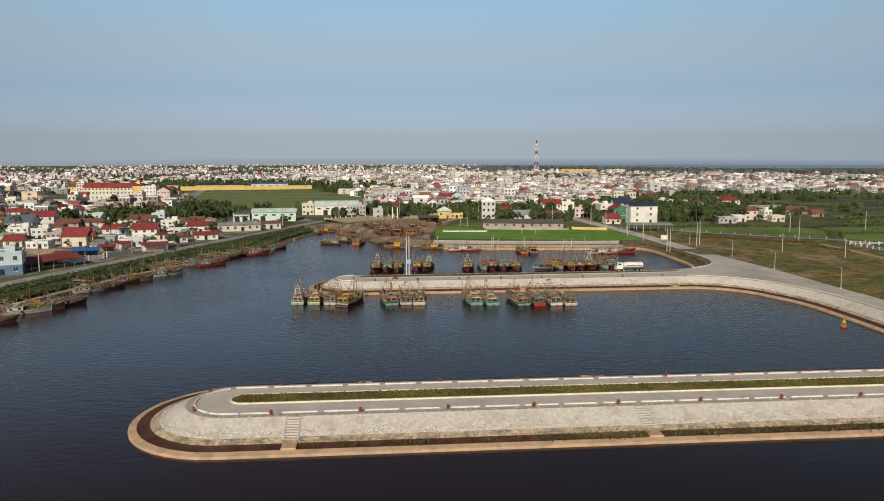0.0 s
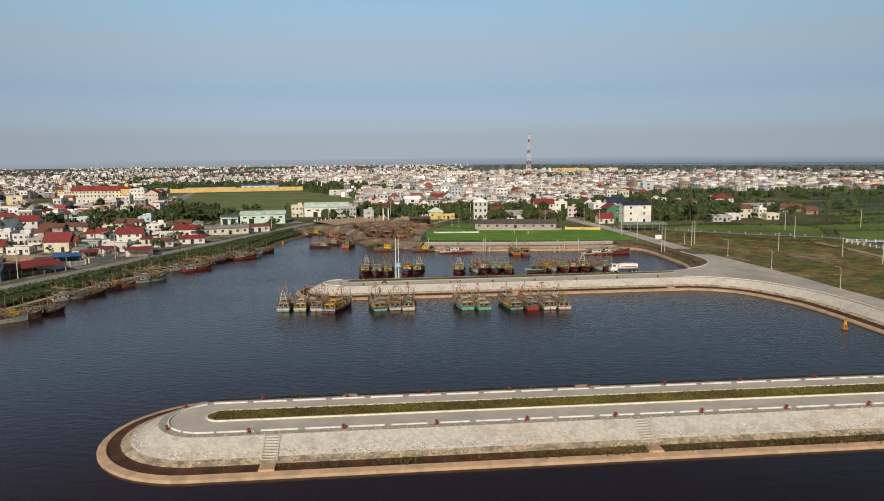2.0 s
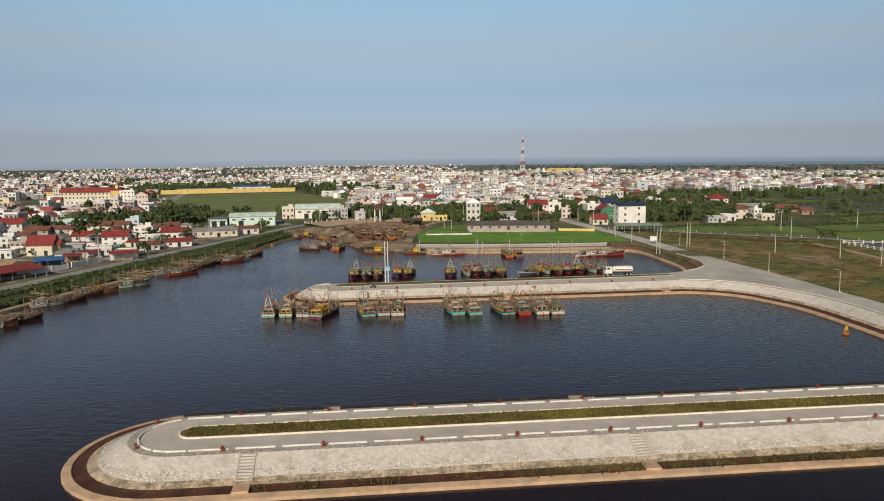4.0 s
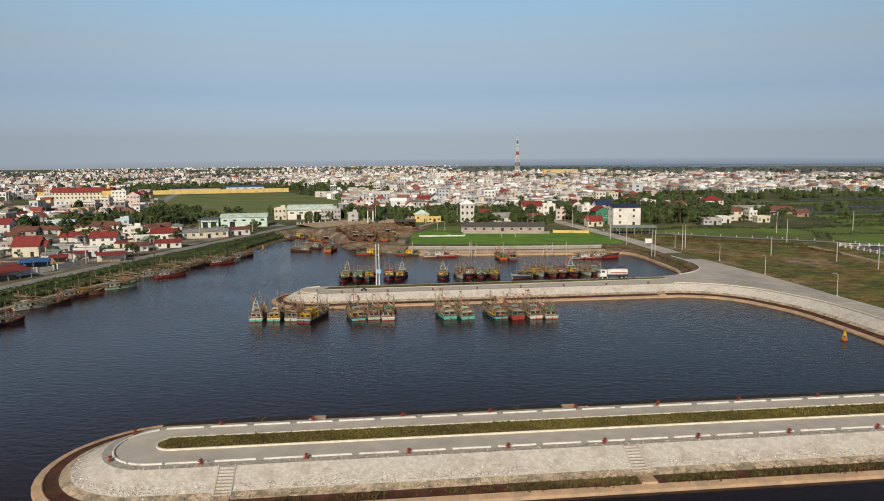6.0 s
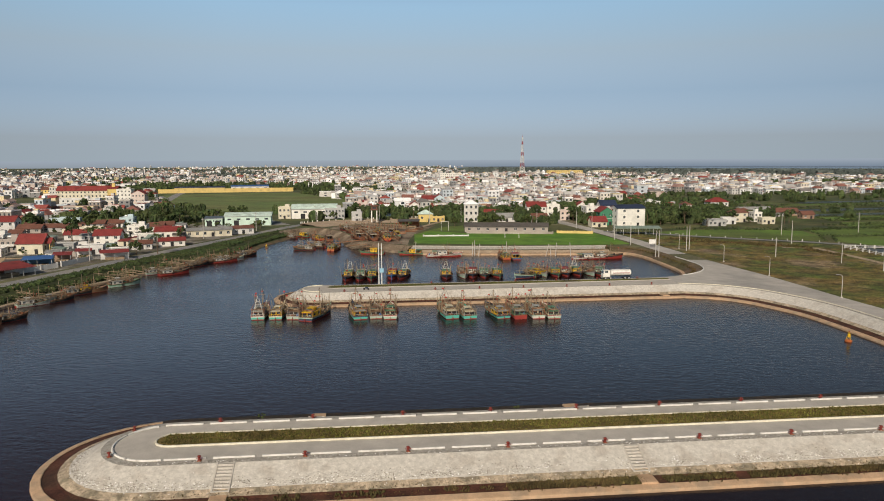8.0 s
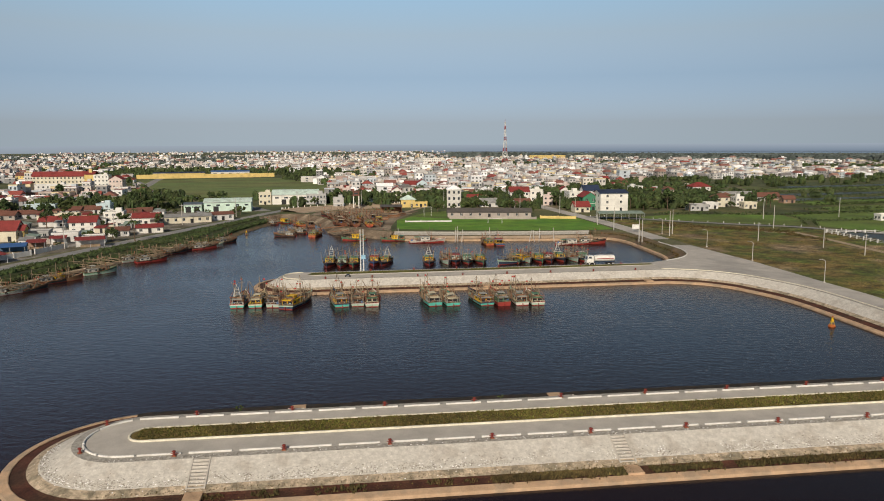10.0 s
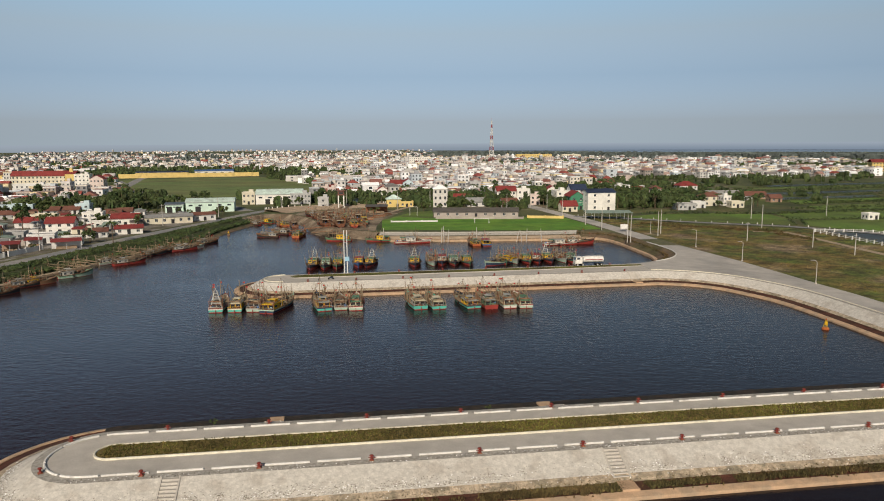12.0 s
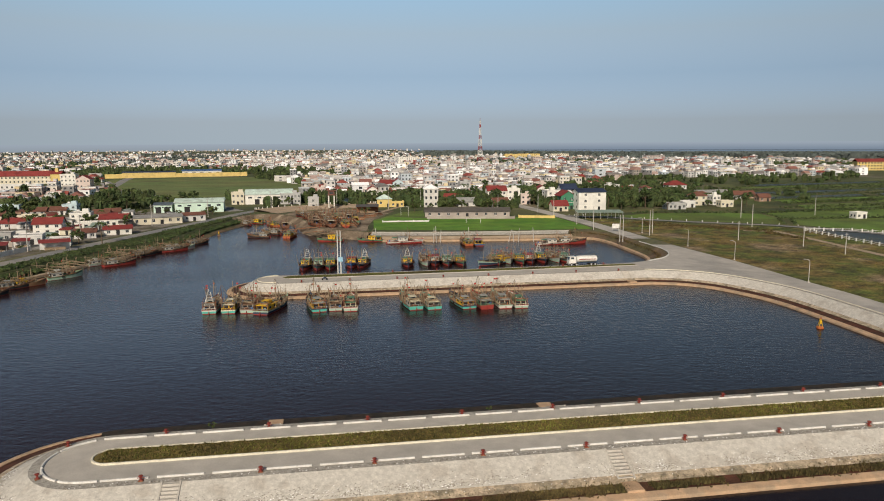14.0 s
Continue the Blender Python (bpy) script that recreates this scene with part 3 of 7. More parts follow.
part("weed_mat", ribbon(back, [(6.3, 0.90), (7.2, 0.72), (8.3, 0.68), (9.3, 0.60), (9.85, 0.34), (9.95, -0.3)], 0.22, 17), M["wet_weed"], breakwater, "black wet weed over the breakwater's inner rim")

# the middle pier and the bank that it grows out of
mid_pier = tagged(new("pier"), "pale stone-faced pier and curved harbour bank", "pier", "", "structure")
revetment(mid_path, (0.9, 4.0, 5.1, 7.3, 8.6), mid_pier, 29)
deck_line = MID[1:-1]
part("deck", sheet([(82, 250.6)] + MID[1:-1] + [(82, 238.3)], TOP + 0.004), M["concrete"], mid_pier, "pale concrete pier road")

# far quay of the inner basin and its earthen end
quay_path = [COVE[-1]] + QUAY
quay = tagged(new("quay"), "stepped concrete and stone quay of the inner basin", "quay", "", "structure")
part("upper_wall", ribbon(resample(quay_path, 3), [(0, TOP + 0.25), (0.4, TOP + 0.25), (0.5, TOP - 0.2), (2.6, 1.9)]), M["shoulder"], quay, "grey concrete upper quay wall")
part("ledge", ribbon(resample(quay_path, 2), [(2.6, 1.92), (4.4, 1.75)], 0.3, 5), M["soil"], quay, "brown gravel ledge")
part("lower_wall", ribbon(resample(quay_path, 3), [(4.4, 1.78), (4.8, 1.75), (6.4, 0.9)]), M["sandpath"], quay, "sandy stone lower wall")
part("rim", ribbon(resample(quay_path, 3), [(6.4, 0.85), (8.6, 0.7), (8.7, -1.5)]), M["rim"], quay, "beige concrete foot")
end_path = smooth_path(QUAY[-1:] + BASIN_END[:-2], 2)
part("bank_slope", ribbon(resample(end_path, 1.5), [(0, TOP), (0.3, TOP + 0.06), (3.0, 2.1), (5.9, 0.95)], 0.5, 8), M["soil"], quay, "dark earth slope with dry scrub")
part("rim", ribbon(resample(end_path, 3), [(5.7, 0.9), (5.8, 0.98), (6.9, 0.7), (7.0, -1.5)]), M["rim"], quay, "beige concrete foot")

# cove, slipway and left bank
cove_path = smooth_path(LEFT_BANK[-1:] + COVE, 2)
cove = tagged(new("shipyard_shore"), "muddy shipyard shore with slipways", "shore", "", "structure")
part("slope", ribbon(resample(cove_path, 1.5), [(0, TOP), (1.6, 2.2), (3.8, 0.9), (7, -0.6)], 0.6, 2), M["yard_earth"], cove, "brown earth slope")
left_bank = tagged(new("river_bank"), "scrubby earth river bank below the road", "bank", "", "structure")
bank_line = resample(LEFT_BANK, 2.5)
part("slope", ribbon(bank_line, [(-1, TOP), (1.5, 2.5), (4.0, 1.3), (6.5, 0.75)], 0.7, 4), M["bank"], left_bank, "green scrub slope")
part("footpath", ribbon(resample(LEFT_BANK[:11], 3), [(6.4, 0.7), (6.5, 0.82), (8.0, 0.8), (8.15, 0.6), (8.2, -1.5)]), M["sandpath"], left_bank, "sandy concrete footpath at the water")
part("mud_edge", ribbon(resample(LEFT_BANK[10:], 2), [(6.4, 0.75), (9, 0.1), (10, -0.8)], 0.5, 4), M["soil"], left_bank, "brown muddy water edge")

bank_ring = LEFT_BANK[3:] + [(-81, 424), (-96.5, 388), (-108.5, 347), (-119.5, 304), (-131.5, 255), (-141, 221), (-160, 130)]
solid("bank_verge", sheet(bank_ring, TOP - 0.012), M["bank"], "dark scrubby verge between road and river", "bank", "structure")

# roads
def road(path, width, name, label, mat, z=0.0, wobble=0.0):
    h = width / 2
    b = ribbon(resample(path, 4.0), [(-h, TOP + z), (0, TOP + z + 0.03), (h, TOP + z)], wobble, len(path))
    return solid(name, b, mat, label, "road", "structure")


RIGHT_ROAD = [(122, 60), (120.5, 130), (119, 172), (118, 196), (116.6, 214), (114.6, 232), (112.5, 250), (110, 268), (107.6, 290), (105.6, 315), (103.4, 345), (100.4, 375), (95.6, 408), (91, 436), (86, 470), (80, 520), (74, 600)]
TOWN_ROAD = smooth_path(RIGHT_ROAD, 1)
junction = [(82, 250.6), (82, 238.3)] + [p for p in mid_path if p[0] > 82 and 60 < p[1] < 238] + [(119.2, 60), (124, 60), (124, 130), (123, 172), (121.8, 198), (120.0, 214), (118.4, 236), (117.0, 252), (114.4, 270), (111.6, 290), (103.8, 292), (103.6, 278), (101.7, 268), (96, 259.5), (89, 254.2)]
solid("junction", sheet(junction, TOP + 0.012), M["asphalt"], "wide pale concrete junction and quay road", "road", "structure")
road(TOWN_ROAD[18:], 8.0, "road_town", "pale concrete road into the town", M["asphalt"], 0.02)
LEFT_ROAD = [(-172, 60), (-155, 150), (-137.5, 221), (-128, 255), (-116, 304), (-105, 347), (-93, 388), (-86, 414), (-80, 440), (-70, 466), (-52, 484), (-20, 496), (30, 500)]
road(smooth_path(LEFT_ROAD, 1), 6.5, "road_river", "grey road along the river bank", M["road_dark"], 0.01)
FAR_ROAD = [(98, 402), (120, 392), (140, 374), (165, 357), (187, 345), (210, 313), (232, 270), (262, 200)]
road(smooth_path(FAR_ROAD, 2), 5.0, "road_field", "grey raised road between fields", M["road_dark"], 0.25)
road([(160, 330), (173, 326), (173.5, 300), (173, 260), (175, 200)], 3.0, "path_field", "pale dirt track through the meadow", M["sandpath"], 0.01, 0.8)
road([(-20, 366), (-14, 392), (-5, 426), (9, 467), (19, 502)], 3.4, "path_yard", "pale dirt lane to the shipyard", M["sandpath"], 0.02, 0.5)
HIGHWAY = [(-85, 455), (-120, 520), (-190, 610), (-245, 690), (-262, 760), (-300, 900), (-330, 1100)]
road(smooth_path(HIGHWAY, 2), 9.0, "road_highway", "grey main road crossing the fields", M["road_dark"], 0.03)

# fields
def field(outline, name, label, mat, z=0.0):
    return solid(name, sheet(outline, TOP + z), mat, label, "field", "structure")


MEADOW = [(118.6, 236), (121, 205), (124, 150), (124, 60), (255, 60), (258, 200), (229, 268), (206, 310), (184, 341), (163, 353), (138, 370), (118, 386), (106, 392), (104.8, 375), (107.8, 345), (110, 315), (112.4, 290), (114.9, 270), (117.4, 252)]
field(MEADOW, "meadow", "dry brown-green meadow with bare patches", M["meadow"], 0.0)
RICE = [(-3, 353), (22, 348.5), (48, 345), (88, 343.6), (97, 345), (95, 372), (91, 404), (70, 401), (45, 398), (24, 400), (6, 412), (-4, 395)]
field(RICE, "rice_field", "bright green young rice field", M["rice"], 0.03)
field([(-330, 300), (-200, 190), (-152, 205), (-133, 262), (-121, 306), (-110, 349), (-98, 392), (-92, 415), (-105, 440), (-140, 462), (-330, 480)], "village_ground", "trodden earth and concrete yards between the houses", M["village"], 0.0)
field([(-1, 398), (7, 414), (23, 403), (24, 446), (13, 438), (4, 418)], "grass_plot", "rough green grass beside the dirt lane", M["paddy"], 0.012)
field([(-30.5, 367), (-24, 358), (-16, 353), (-6, 347), (-6, 366), (-4, 396), (3, 426), (8, 446), (-30, 462), (-52, 442), (-53.5, 431), (-46.5, 419), (-40.5, 403), (-34.5, 385)], "shipyard_ground", "bare brown trodden ground of the shipyard", M["yard_earth"], 0.008)
GREEN = [(-318, 868), (-160, 912), (-66, 712), (-62, 552), (-96, 545), (-205, 605), (-262, 740)]
field(GREEN, "green_field", "broad dull-green grass field", M["field"], 0.0)
WET = [(196, 340), (214, 318), (262, 205), (520, 240), (760, 540), (820, 760), (520, 730), (300, 660), (262, 520), (214, 466), (165, 440), (128, 428), (112, 396), (124, 392), (150, 372)]
field(WET, "wet_meadow", "dull green wet meadow behind the field road", M["wet"], 0.006)
field([(-46, 512), (-14, 517), (-13, 551), (-50, 556)], "pond", "still blue-grey pond behind the shipyard road", M["basin"], 0.02)
field([(190, 331), (208, 313), (216, 298), (206, 283), (191, 278)], "yard", "dark wet yard behind the white fence", M["pond"], 0.02)
PADDIES = [[(122, 398), (140, 381), (168, 364), (192, 352), (200, 372), (206, 402), (180, 412), (150, 412)],
           [(196, 350), (214, 322), (236, 282), (300, 300), (310, 350), (250, 374), (206, 372)],
           [(210, 405), (204, 378), (252, 380), (318, 356), (340, 410), (300, 425), (250, 420)],
           [(320, 350), (312, 296), (420, 320), (470, 400), (360, 408)], [(345, 414), (470, 408), (560, 520), (420, 500)],
           [(246, 424), (296, 429), (336, 414), (350, 440), (300, 462), (256, 452)], [(352, 446), (410, 500), (400, 512), (310, 470)], [(478, 404), (600, 420), (720, 560), (580, 530)], [(256, 462), (300, 474), (390, 516), (380, 520), (262, 492)], [(300, 610), (470, 650), (474, 664), (304, 628)], [(560, 620), (760, 690), (770, 740), (560, 680)]]
for p in PADDIES:
    field(p, "paddy", "green paddy field between low banks", M["paddy"], 0.015)
PONDS = [[(262, 500), (350, 520), (354, 536), (266, 518)], [(362, 522), (470, 545), (474, 562), (366, 540)], [(275, 545), (390, 572), (394, 590), (280, 566)],
         [(402, 575), (540, 610), (545, 632), (406, 598)], [(330, 640), (480, 680), (484, 700), (336, 664)]]
for p in PONDS:
    field(p, "pond", "flat fish pond with dark banks", M["pond"], 0.02)

# ---- breakwater furniture ----
def path_lengths(path):
    s = [0.0]
    for a, b in zip(path, path[1:]):
        s.append(s[-1] + math.dist(a, b))
    return s


def along(path, s0, s1, step=0.7):
    """The stretch of a path between two lengths along it."""
    sl = path_lengths(path)
    n = max(1, round((s1 - s0) / step))
    out = []
    for i in range(n + 1):
        s = s0 + (s1 - s0) * i / n
        k = max(0, min(len(path) - 2, next((j for j in range(len(sl) - 1) if sl[j + 1] >= s), len(path) - 2)))
        t = (s - sl[k]) / max(1e-6, sl[k + 1] - sl[k])
        out.append((path[k][0] + (path[k + 1][0] - path[k][0]) * t, path[k][1] + (path[k + 1][1] - path[k][1]) * t))
    return out


def kerb_piece(path, z, w=0.24, h=0.22):
    b = ribbon(path, [(w / 2, z), (w / 2, z + h - 0.04), (w / 2 - 0.04, z + h), (-w / 2 + 0.04, z + h), (-w / 2, z + h - 0.04), (-w / 2, z)])
    n = len(path)
    b.f += [tuple(k * n for k in range(6)), tuple(k * n + n - 1 for k in range(6))[::-1]]
    b.s += [0, 0]
    return b


def bollard_kit():
    ob = thing("mooring_bollard", "red-painted iron mooring bollard on the concrete edge", "bollard", "bollards along the piers")
    part("base_plate", Mesh().bevel_box((0, 0, 0.04), (0.6, 0.6, 0.08), 0.02), M["rust"], ob, "rusty base plate")
    part("post", Mesh().lathe((0, 0, 0.08), [(0.24, 0), (0.15, 0.10), (0.13, 0.34), (0.17, 0.46)], 10), M["red_paint"], ob)
    part("cap", Mesh().lathe((0, 0, 0.54), [(0.17, 0), (0.27, 0.04), (0.27, 0.11), (0.18, 0.17), (0.04, 0.19)], 10), M["red_paint"], ob)
    part("horn", Mesh().rod((-0.42, 0, 0.36), (0.42, 0, 0.36), 0.055, 6), M["red_paint"], ob)
    return ob


a0 = NEAR_A
first_bollard = bollard_kit()
first_bollard.matrix_basis = pose(*on_near(6.46, -6.95, TOP - 0.01), 0, 0, a0)
for k in range(1, 10):
    copy_thing(first_bollard, pose(*on_near(6.46 + 13.6 * k, -6.95, TOP - 0.01), 0, 0, a0))
for k in range(0, 10):
    copy_thing(first_bollard, pose(*on_near(6.46 + 13.6 * k, 7.0, TOP - 0.01), 0, 0, a0))
for ang in (137, 218):
    t = radians(ang)
    copy_thing(first_bollard, pose(*on_near(7.2 * math.cos(t), 7.2 * math.sin(t), TOP - 0.01), 0, 0, ang + 90))


def on_mid(u, v, z=0.0):
    a = radians(5.5)
    return (-29 + u * math.cos(a) - v * math.sin(a), 233.1 + u * math.sin(a) + v * math.cos(a), z)


for k in range(8):
    copy_thing(first_bollard, pose(*on_mid(7 + 13.6 * k, -5.9, TOP - 0.01), 0, 0, 5.5))
    copy_thing(first_bollard, pose(*on_mid(7 + 13.6 * k, 5.9, TOP - 0.01), 0, 0, 5.5))

# white kerb pieces with gaps, round the deck
inner = stadium(*NEAR_C, NEAR_A, 6.42, 150, 40)
total = path_lengths(inner)[-1]
s = 1.0
while s < total - 6:
    on_tip = 150 < s < 150 + 20.2
    run = 4.6 if on_tip else 5.35
    part("kerb", kerb_piece(along(inner, s, s + run), TOP + 0.002), M["white_paint"], breakwater)
    s += run + (0.35 if on_tip else 0.95)

# the median: kerb and grass
median = stadium(*on_near(1.3, 0.42)[:2], NEAR_A, 2.27, 149, 14)
part("median_kerb", kerb_piece(resample(median, 4), TOP + 0.002, 0.28, 0.24), M["cream_kerb"], breakwater, "cream-painted median kerb")
part("median_soil", sheet(median, TOP + 0.10), M["grass_dry"], breakwater, "grassy median soil")


def tufts(spots, lo, hi, rng, lean=0.35, blades=4):
    """Clumps of upright blades."""
    b = Mesh()
    for x, y, z in spots:
        h = rng.uniform(lo, hi)
        for _ in range(blades):
            a, t = rng.uniform(0, 6.283), rng.uniform(0.4, 1.0) * lean * h
            w = h * rng.uniform(0.18, 0.32)
            ca, sa = math.cos(a), math.sin(a)
            ox, oy = rng.uniform(-0.5, 0.5) * h, rng.uniform(-0.5, 0.5) * h
            b.add([(x + ox - sa * w, y + oy + ca * w, z), (x + ox + sa * w, y + oy - ca * w, z), (x + ox + ca * t + sa * w * 0.3, y + oy + sa * t - ca * w * 0.3, z + h * rng.uniform(0.7, 1.0))], [(0, 1, 2)])
    return b


rg = random.Random(21)
spots = []
while len(spots) < 9500:
    u = rg.uniform(0, 118)
    v = rg.uniform(-1.75, 2.6)
    if u > 1.3 or math.hypot(u - 1.3, v - 0.42) < 2.1:
        if noise.noise((u * 0.22, v * 0.5, 3.0)) > -0.6:
            spots.append(on_near(u, v, TOP + 0.08))
cut = spots
solid("median_grass", tufts(cut[:4800], 0.14, 0.36, rg, 0.8), M["grass_green"], "rough green grass on the median", "grass", "stuff")
solid("median_dry_grass", tufts(cut[4800:], 0.1, 0.26, rg, 0.9), M["grass_dry"], "dry yellow-brown grass on the median", "grass", "stuff")
spots, green = [], []
while len(spots) < 4200:
    u = rg.uniform(46, 63.5) if rg.random() < 0.35 else rg.uniform(66.5, 118) if rg.random() < 0.85 else rg.uniform(11, 44)
    v = -rg.gauss(13.9, 0.5)
    if noise.noise((u * 0.25, 0.3, 5.0)) > (-0.4 if u > 46 else 0.1):
        spots.append(on_near(u, v, 0.6))
solid("berm_weeds", tufts(spots[:2500], 0.15, 0.55, rg, 0.6), M["weed"], "dull brown-green weeds on the muddy berm", "grass", "stuff")
solid("berm_grass", tufts(spots[2500:], 0.12, 0.5, rg, 0.6), M["scrub_dry"], "dry brown grass on the muddy berm", "grass", "stuff")
spots = [on_near(rg.uniform(-6, 118), rg.choice((-1, 1)) * rg.uniform(13.4, 14.9), 0.56) for _ in range(500)]
solid("berm_litter", tufts(spots, 0.08, 0.2, rg, blades=3), M["grass_dry"], "dry stubble on the berm", "grass", "stuff")
stones = Mesh()
for _ in range(1000):
    u, d = rg.uniform(-30, 118), rg.gauss(11.7, 0.55)
    if u < 0:
        t = rg.uniform(1.6, 4.7)
        c = on_near(d * math.cos(t), d * math.sin(t), 1.18 - 0.3 * (d - 12.0))
    else:
        c = on_near(u, -d, 1.18 - 0.3 * (d - 12.0))
    r = rg.uniform(0.04, 0.09)
    stones.blob(c, (r, r * rg.uniform(0.7, 1.2), r * 0.6), 0.3, rg, 5, 3)
for _ in range(900):
    u, v = rg.uniform(-2, 118), -rg.uniform(6.75, 7.8)
    r = rg.uniform(0.05, 0.11)
    stones.blob(on_near(u, v, TOP - 0.02 - max(0.0, -v - 7.85) * 0.45), (r, r * rg.uniform(0.7, 1.3), r * 0.3), 0.3, rg, 5, 3)
solid("weed_litter", tufts([on_near(rg.uniform(-2, 118), -rg.gauss(12.6, 0.35), 0.98) for _ in range(700)], 0.08, 0.22, rg, blades=3), M["scrub_dry"], "dry weeds on the gravel toe", "grass", "stuff")
bare = Mesh()
for _ in range(5200):
    d = 11.5 - abs(rg.gauss(0, 0.75))
    u = rg.uniform(-26, 118)
    r = rg.uniform(0.05, 0.115)
    if u < 0:
        t = rg.uniform(3.0, 4.71)
        c = on_near(d * math.cos(t), d * math.sin(t), TOP - 0.06 - (d - 7.85) * 0.443)
    elif noise.noise((u * 0.09, d * 0.5, 2.0)) > -0.25:
        c = on_near(u, -d, TOP - 0.06 - (d - 7.85) * 0.443)
    else:
        continue
    bare.blob(c, (r, r * rg.uniform(0.7, 1.3), r * 0.25), 0.3, rg, 5, 3)
solid("bare_stones", bare, palette_material("bare_stone", [(0.31, 0.28, 0.235), (0.24, 0.215, 0.17), (0.17, 0.15, 0.115), (0.37, 0.34, 0.29), (0.28, 0.25, 0.205)]), "rough bare stones at the foot of the slope", "stones", "stuff", smooth=True)
solid("loose_stones", stones, palette_material("loose_stone", [(0.28, 0.25, 0.21), (0.22, 0.195, 0.16), (0.32, 0.29, 0.25), (0.17, 0.15, 0.12), (0.26, 0.225, 0.175)]), "loose rubble along the slope's foot", "stones", "stuff", smooth=True)


def stairs(u, side, place, angle, dist, name_label):
    """Concrete steps down the stone slope, with side walls and a slab over the berm."""
    d0, d1, d2 = dist
    ob = thing("stairway", name_label, "stairs", "stairways down the slopes", pose(*place(u, 0, 0), 0, 0, angle + (0 if side < 0 else 180)))
    n = 9
    for k in range(n):
        d, z = d0 + (d1 - d0) * (k + 0.5) / n, TOP - (TOP - 1.0) * (k + 1) / n
        part("step", Mesh().bevel_box((0, -d, z - 0.02), (1.9, (d1 - d0) / n - 0.07, 0.34), 0.03), M["concrete"], ob)
    for sx in (-1.05, 1.05):
        w = Mesh()
        w.add([(sx - 0.11, -d0, TOP + 0.10), (sx + 0.11, -d0, TOP + 0.10), (sx + 0.11, -d1, 1.12), (sx - 0.11, -d1, 1.12), (sx - 0.11, -d0, 2.2), (sx + 0.11, -d0, 2.2), (sx + 0.11, -d1, 0.5), (sx - 0.11, -d1, 0.5)],
              [(0, 1, 2, 3), (4, 7, 6, 5), (0, 3, 7, 4), (1, 5, 6, 2), (0, 4, 5, 1), (3, 2, 6, 7)])
        part("side_wall", w, M["concrete"], ob)
    part("landing_slab", Mesh().bevel_box((0, -(d1 + d2) / 2, 0.72), (2.2, d2 - d1 + 0.2, 0.34), 0.03), M["rim"], ob, "sandy concrete landing slab")
    return ob


for u in (10.0, 64.1, 118.0):
    stairs(u, -1, on_near, NEAR_A, (7.8, 12.4, 15.1), "weathered concrete steps down the stone slope")
for u in (20.5, 62.0):
    stairs(u, 1, on_near, NEAR_A, (7.8, 12.4, 15.1), "weathered concrete steps on the shaded slope")
stairs(104, -1, on_mid, 5.5, (6.4, 9.8, 13.0), "concrete steps down the pier's stone slope")
stairs(54, -1, on_mid, 5.5, (6.4, 9.8, 13.0), "concrete steps down the pier's stone slope")

# middle pier: grass verge, white kerbs, motorbike, masts
verge = [on_mid(u, v)[:2] for u, v in ((3.0, 0.2), (1.4, 2.2), (3.0, 4.4), (60, 5.0), (112, 5.0), (112, 2.2), (60, 0.8))]
part("verge", sheet(verge, TOP + 0.09), M["grass_green"], mid_pier, "narrow grass verge")
spots = [on_mid(rg.uniform(3.5, 111), rg.uniform(2.3, 4.6), TOP + 0.08) for _ in range(1800)]
solid("verge_grass", tufts(spots, 0.12, 0.3, rg, blades=3), M["grass_green"], "short green grass on the pier's verge", "grass", "stuff")
part("verge_kerb", kerb_piece(resample([on_mid(u, v)[:2] for u, v in ((2.2, 0.7), (3.0, 0.1), (60, 0.7), (112, 2.1))], 4), TOP + 0.006, 0.25, 0.16), M["concrete"], mid_pier, "pale verge kerb")
part("edge_kerb", kerb_piece(resample(MID[1:-1], 3), TOP + 0.006, 0.3, 0.26), M["cream_kerb"], mid_pier, "pale edge kerb")
part("edge_kerb", kerb_piece(resample(offset_path(smooth_path(RIGHT_BANK, 2)[:44], -0.2), 3), TOP + 0.016, 0.3, 0.2), M["cream_kerb"], mid_pier, "pale edge kerb of the bank")
end_kerb = smooth_path([(102.2, 300), (103.4, 289), (104.0, 279), (102.2, 268.5), (96.6, 259.6), (89.4, 254.4)], 2)
part("corner_kerb", kerb_piece(end_kerb, TOP + 0.016, 0.4, 0.25), M["white_paint"], mid_pier, "white-painted corner kerb")


def navigation_masts():
    ob = thing("signal_masts", "pair of tall white masts with a blue box", "mast", m=pose(-11.5, 239.8, TOP))
    for x in (-0.45, 0.45):
        part("mast", Mesh().lathe((x, 0, 0.3), [(0.19, 0), (0.16, 5), (0.13, 12.8), (0.05, 13.0)], 8), M["white_paint"], ob)
        part("footing", Mesh().bevel_box((x, 0, 0.15), (0.7, 0.7, 0.3), 0.03), M["concrete"], ob)
    part("box", Mesh().bevel_box((0.45, -0.42, 4.6), (1.3, 0.5, 1.3), 0.05), PAINT["sky"], ob, "sky-blue control box")
    part("bracket", Mesh().rod((-0.45, -0.1, 4.6), (0.45, -0.1, 4.6), 0.05), M["steel"], ob)
    part("crossbar", Mesh().rod((-0.45, 0, 9.5), (0.45, 0, 9.5), 0.05), M["steel"], ob)


navigation_masts()


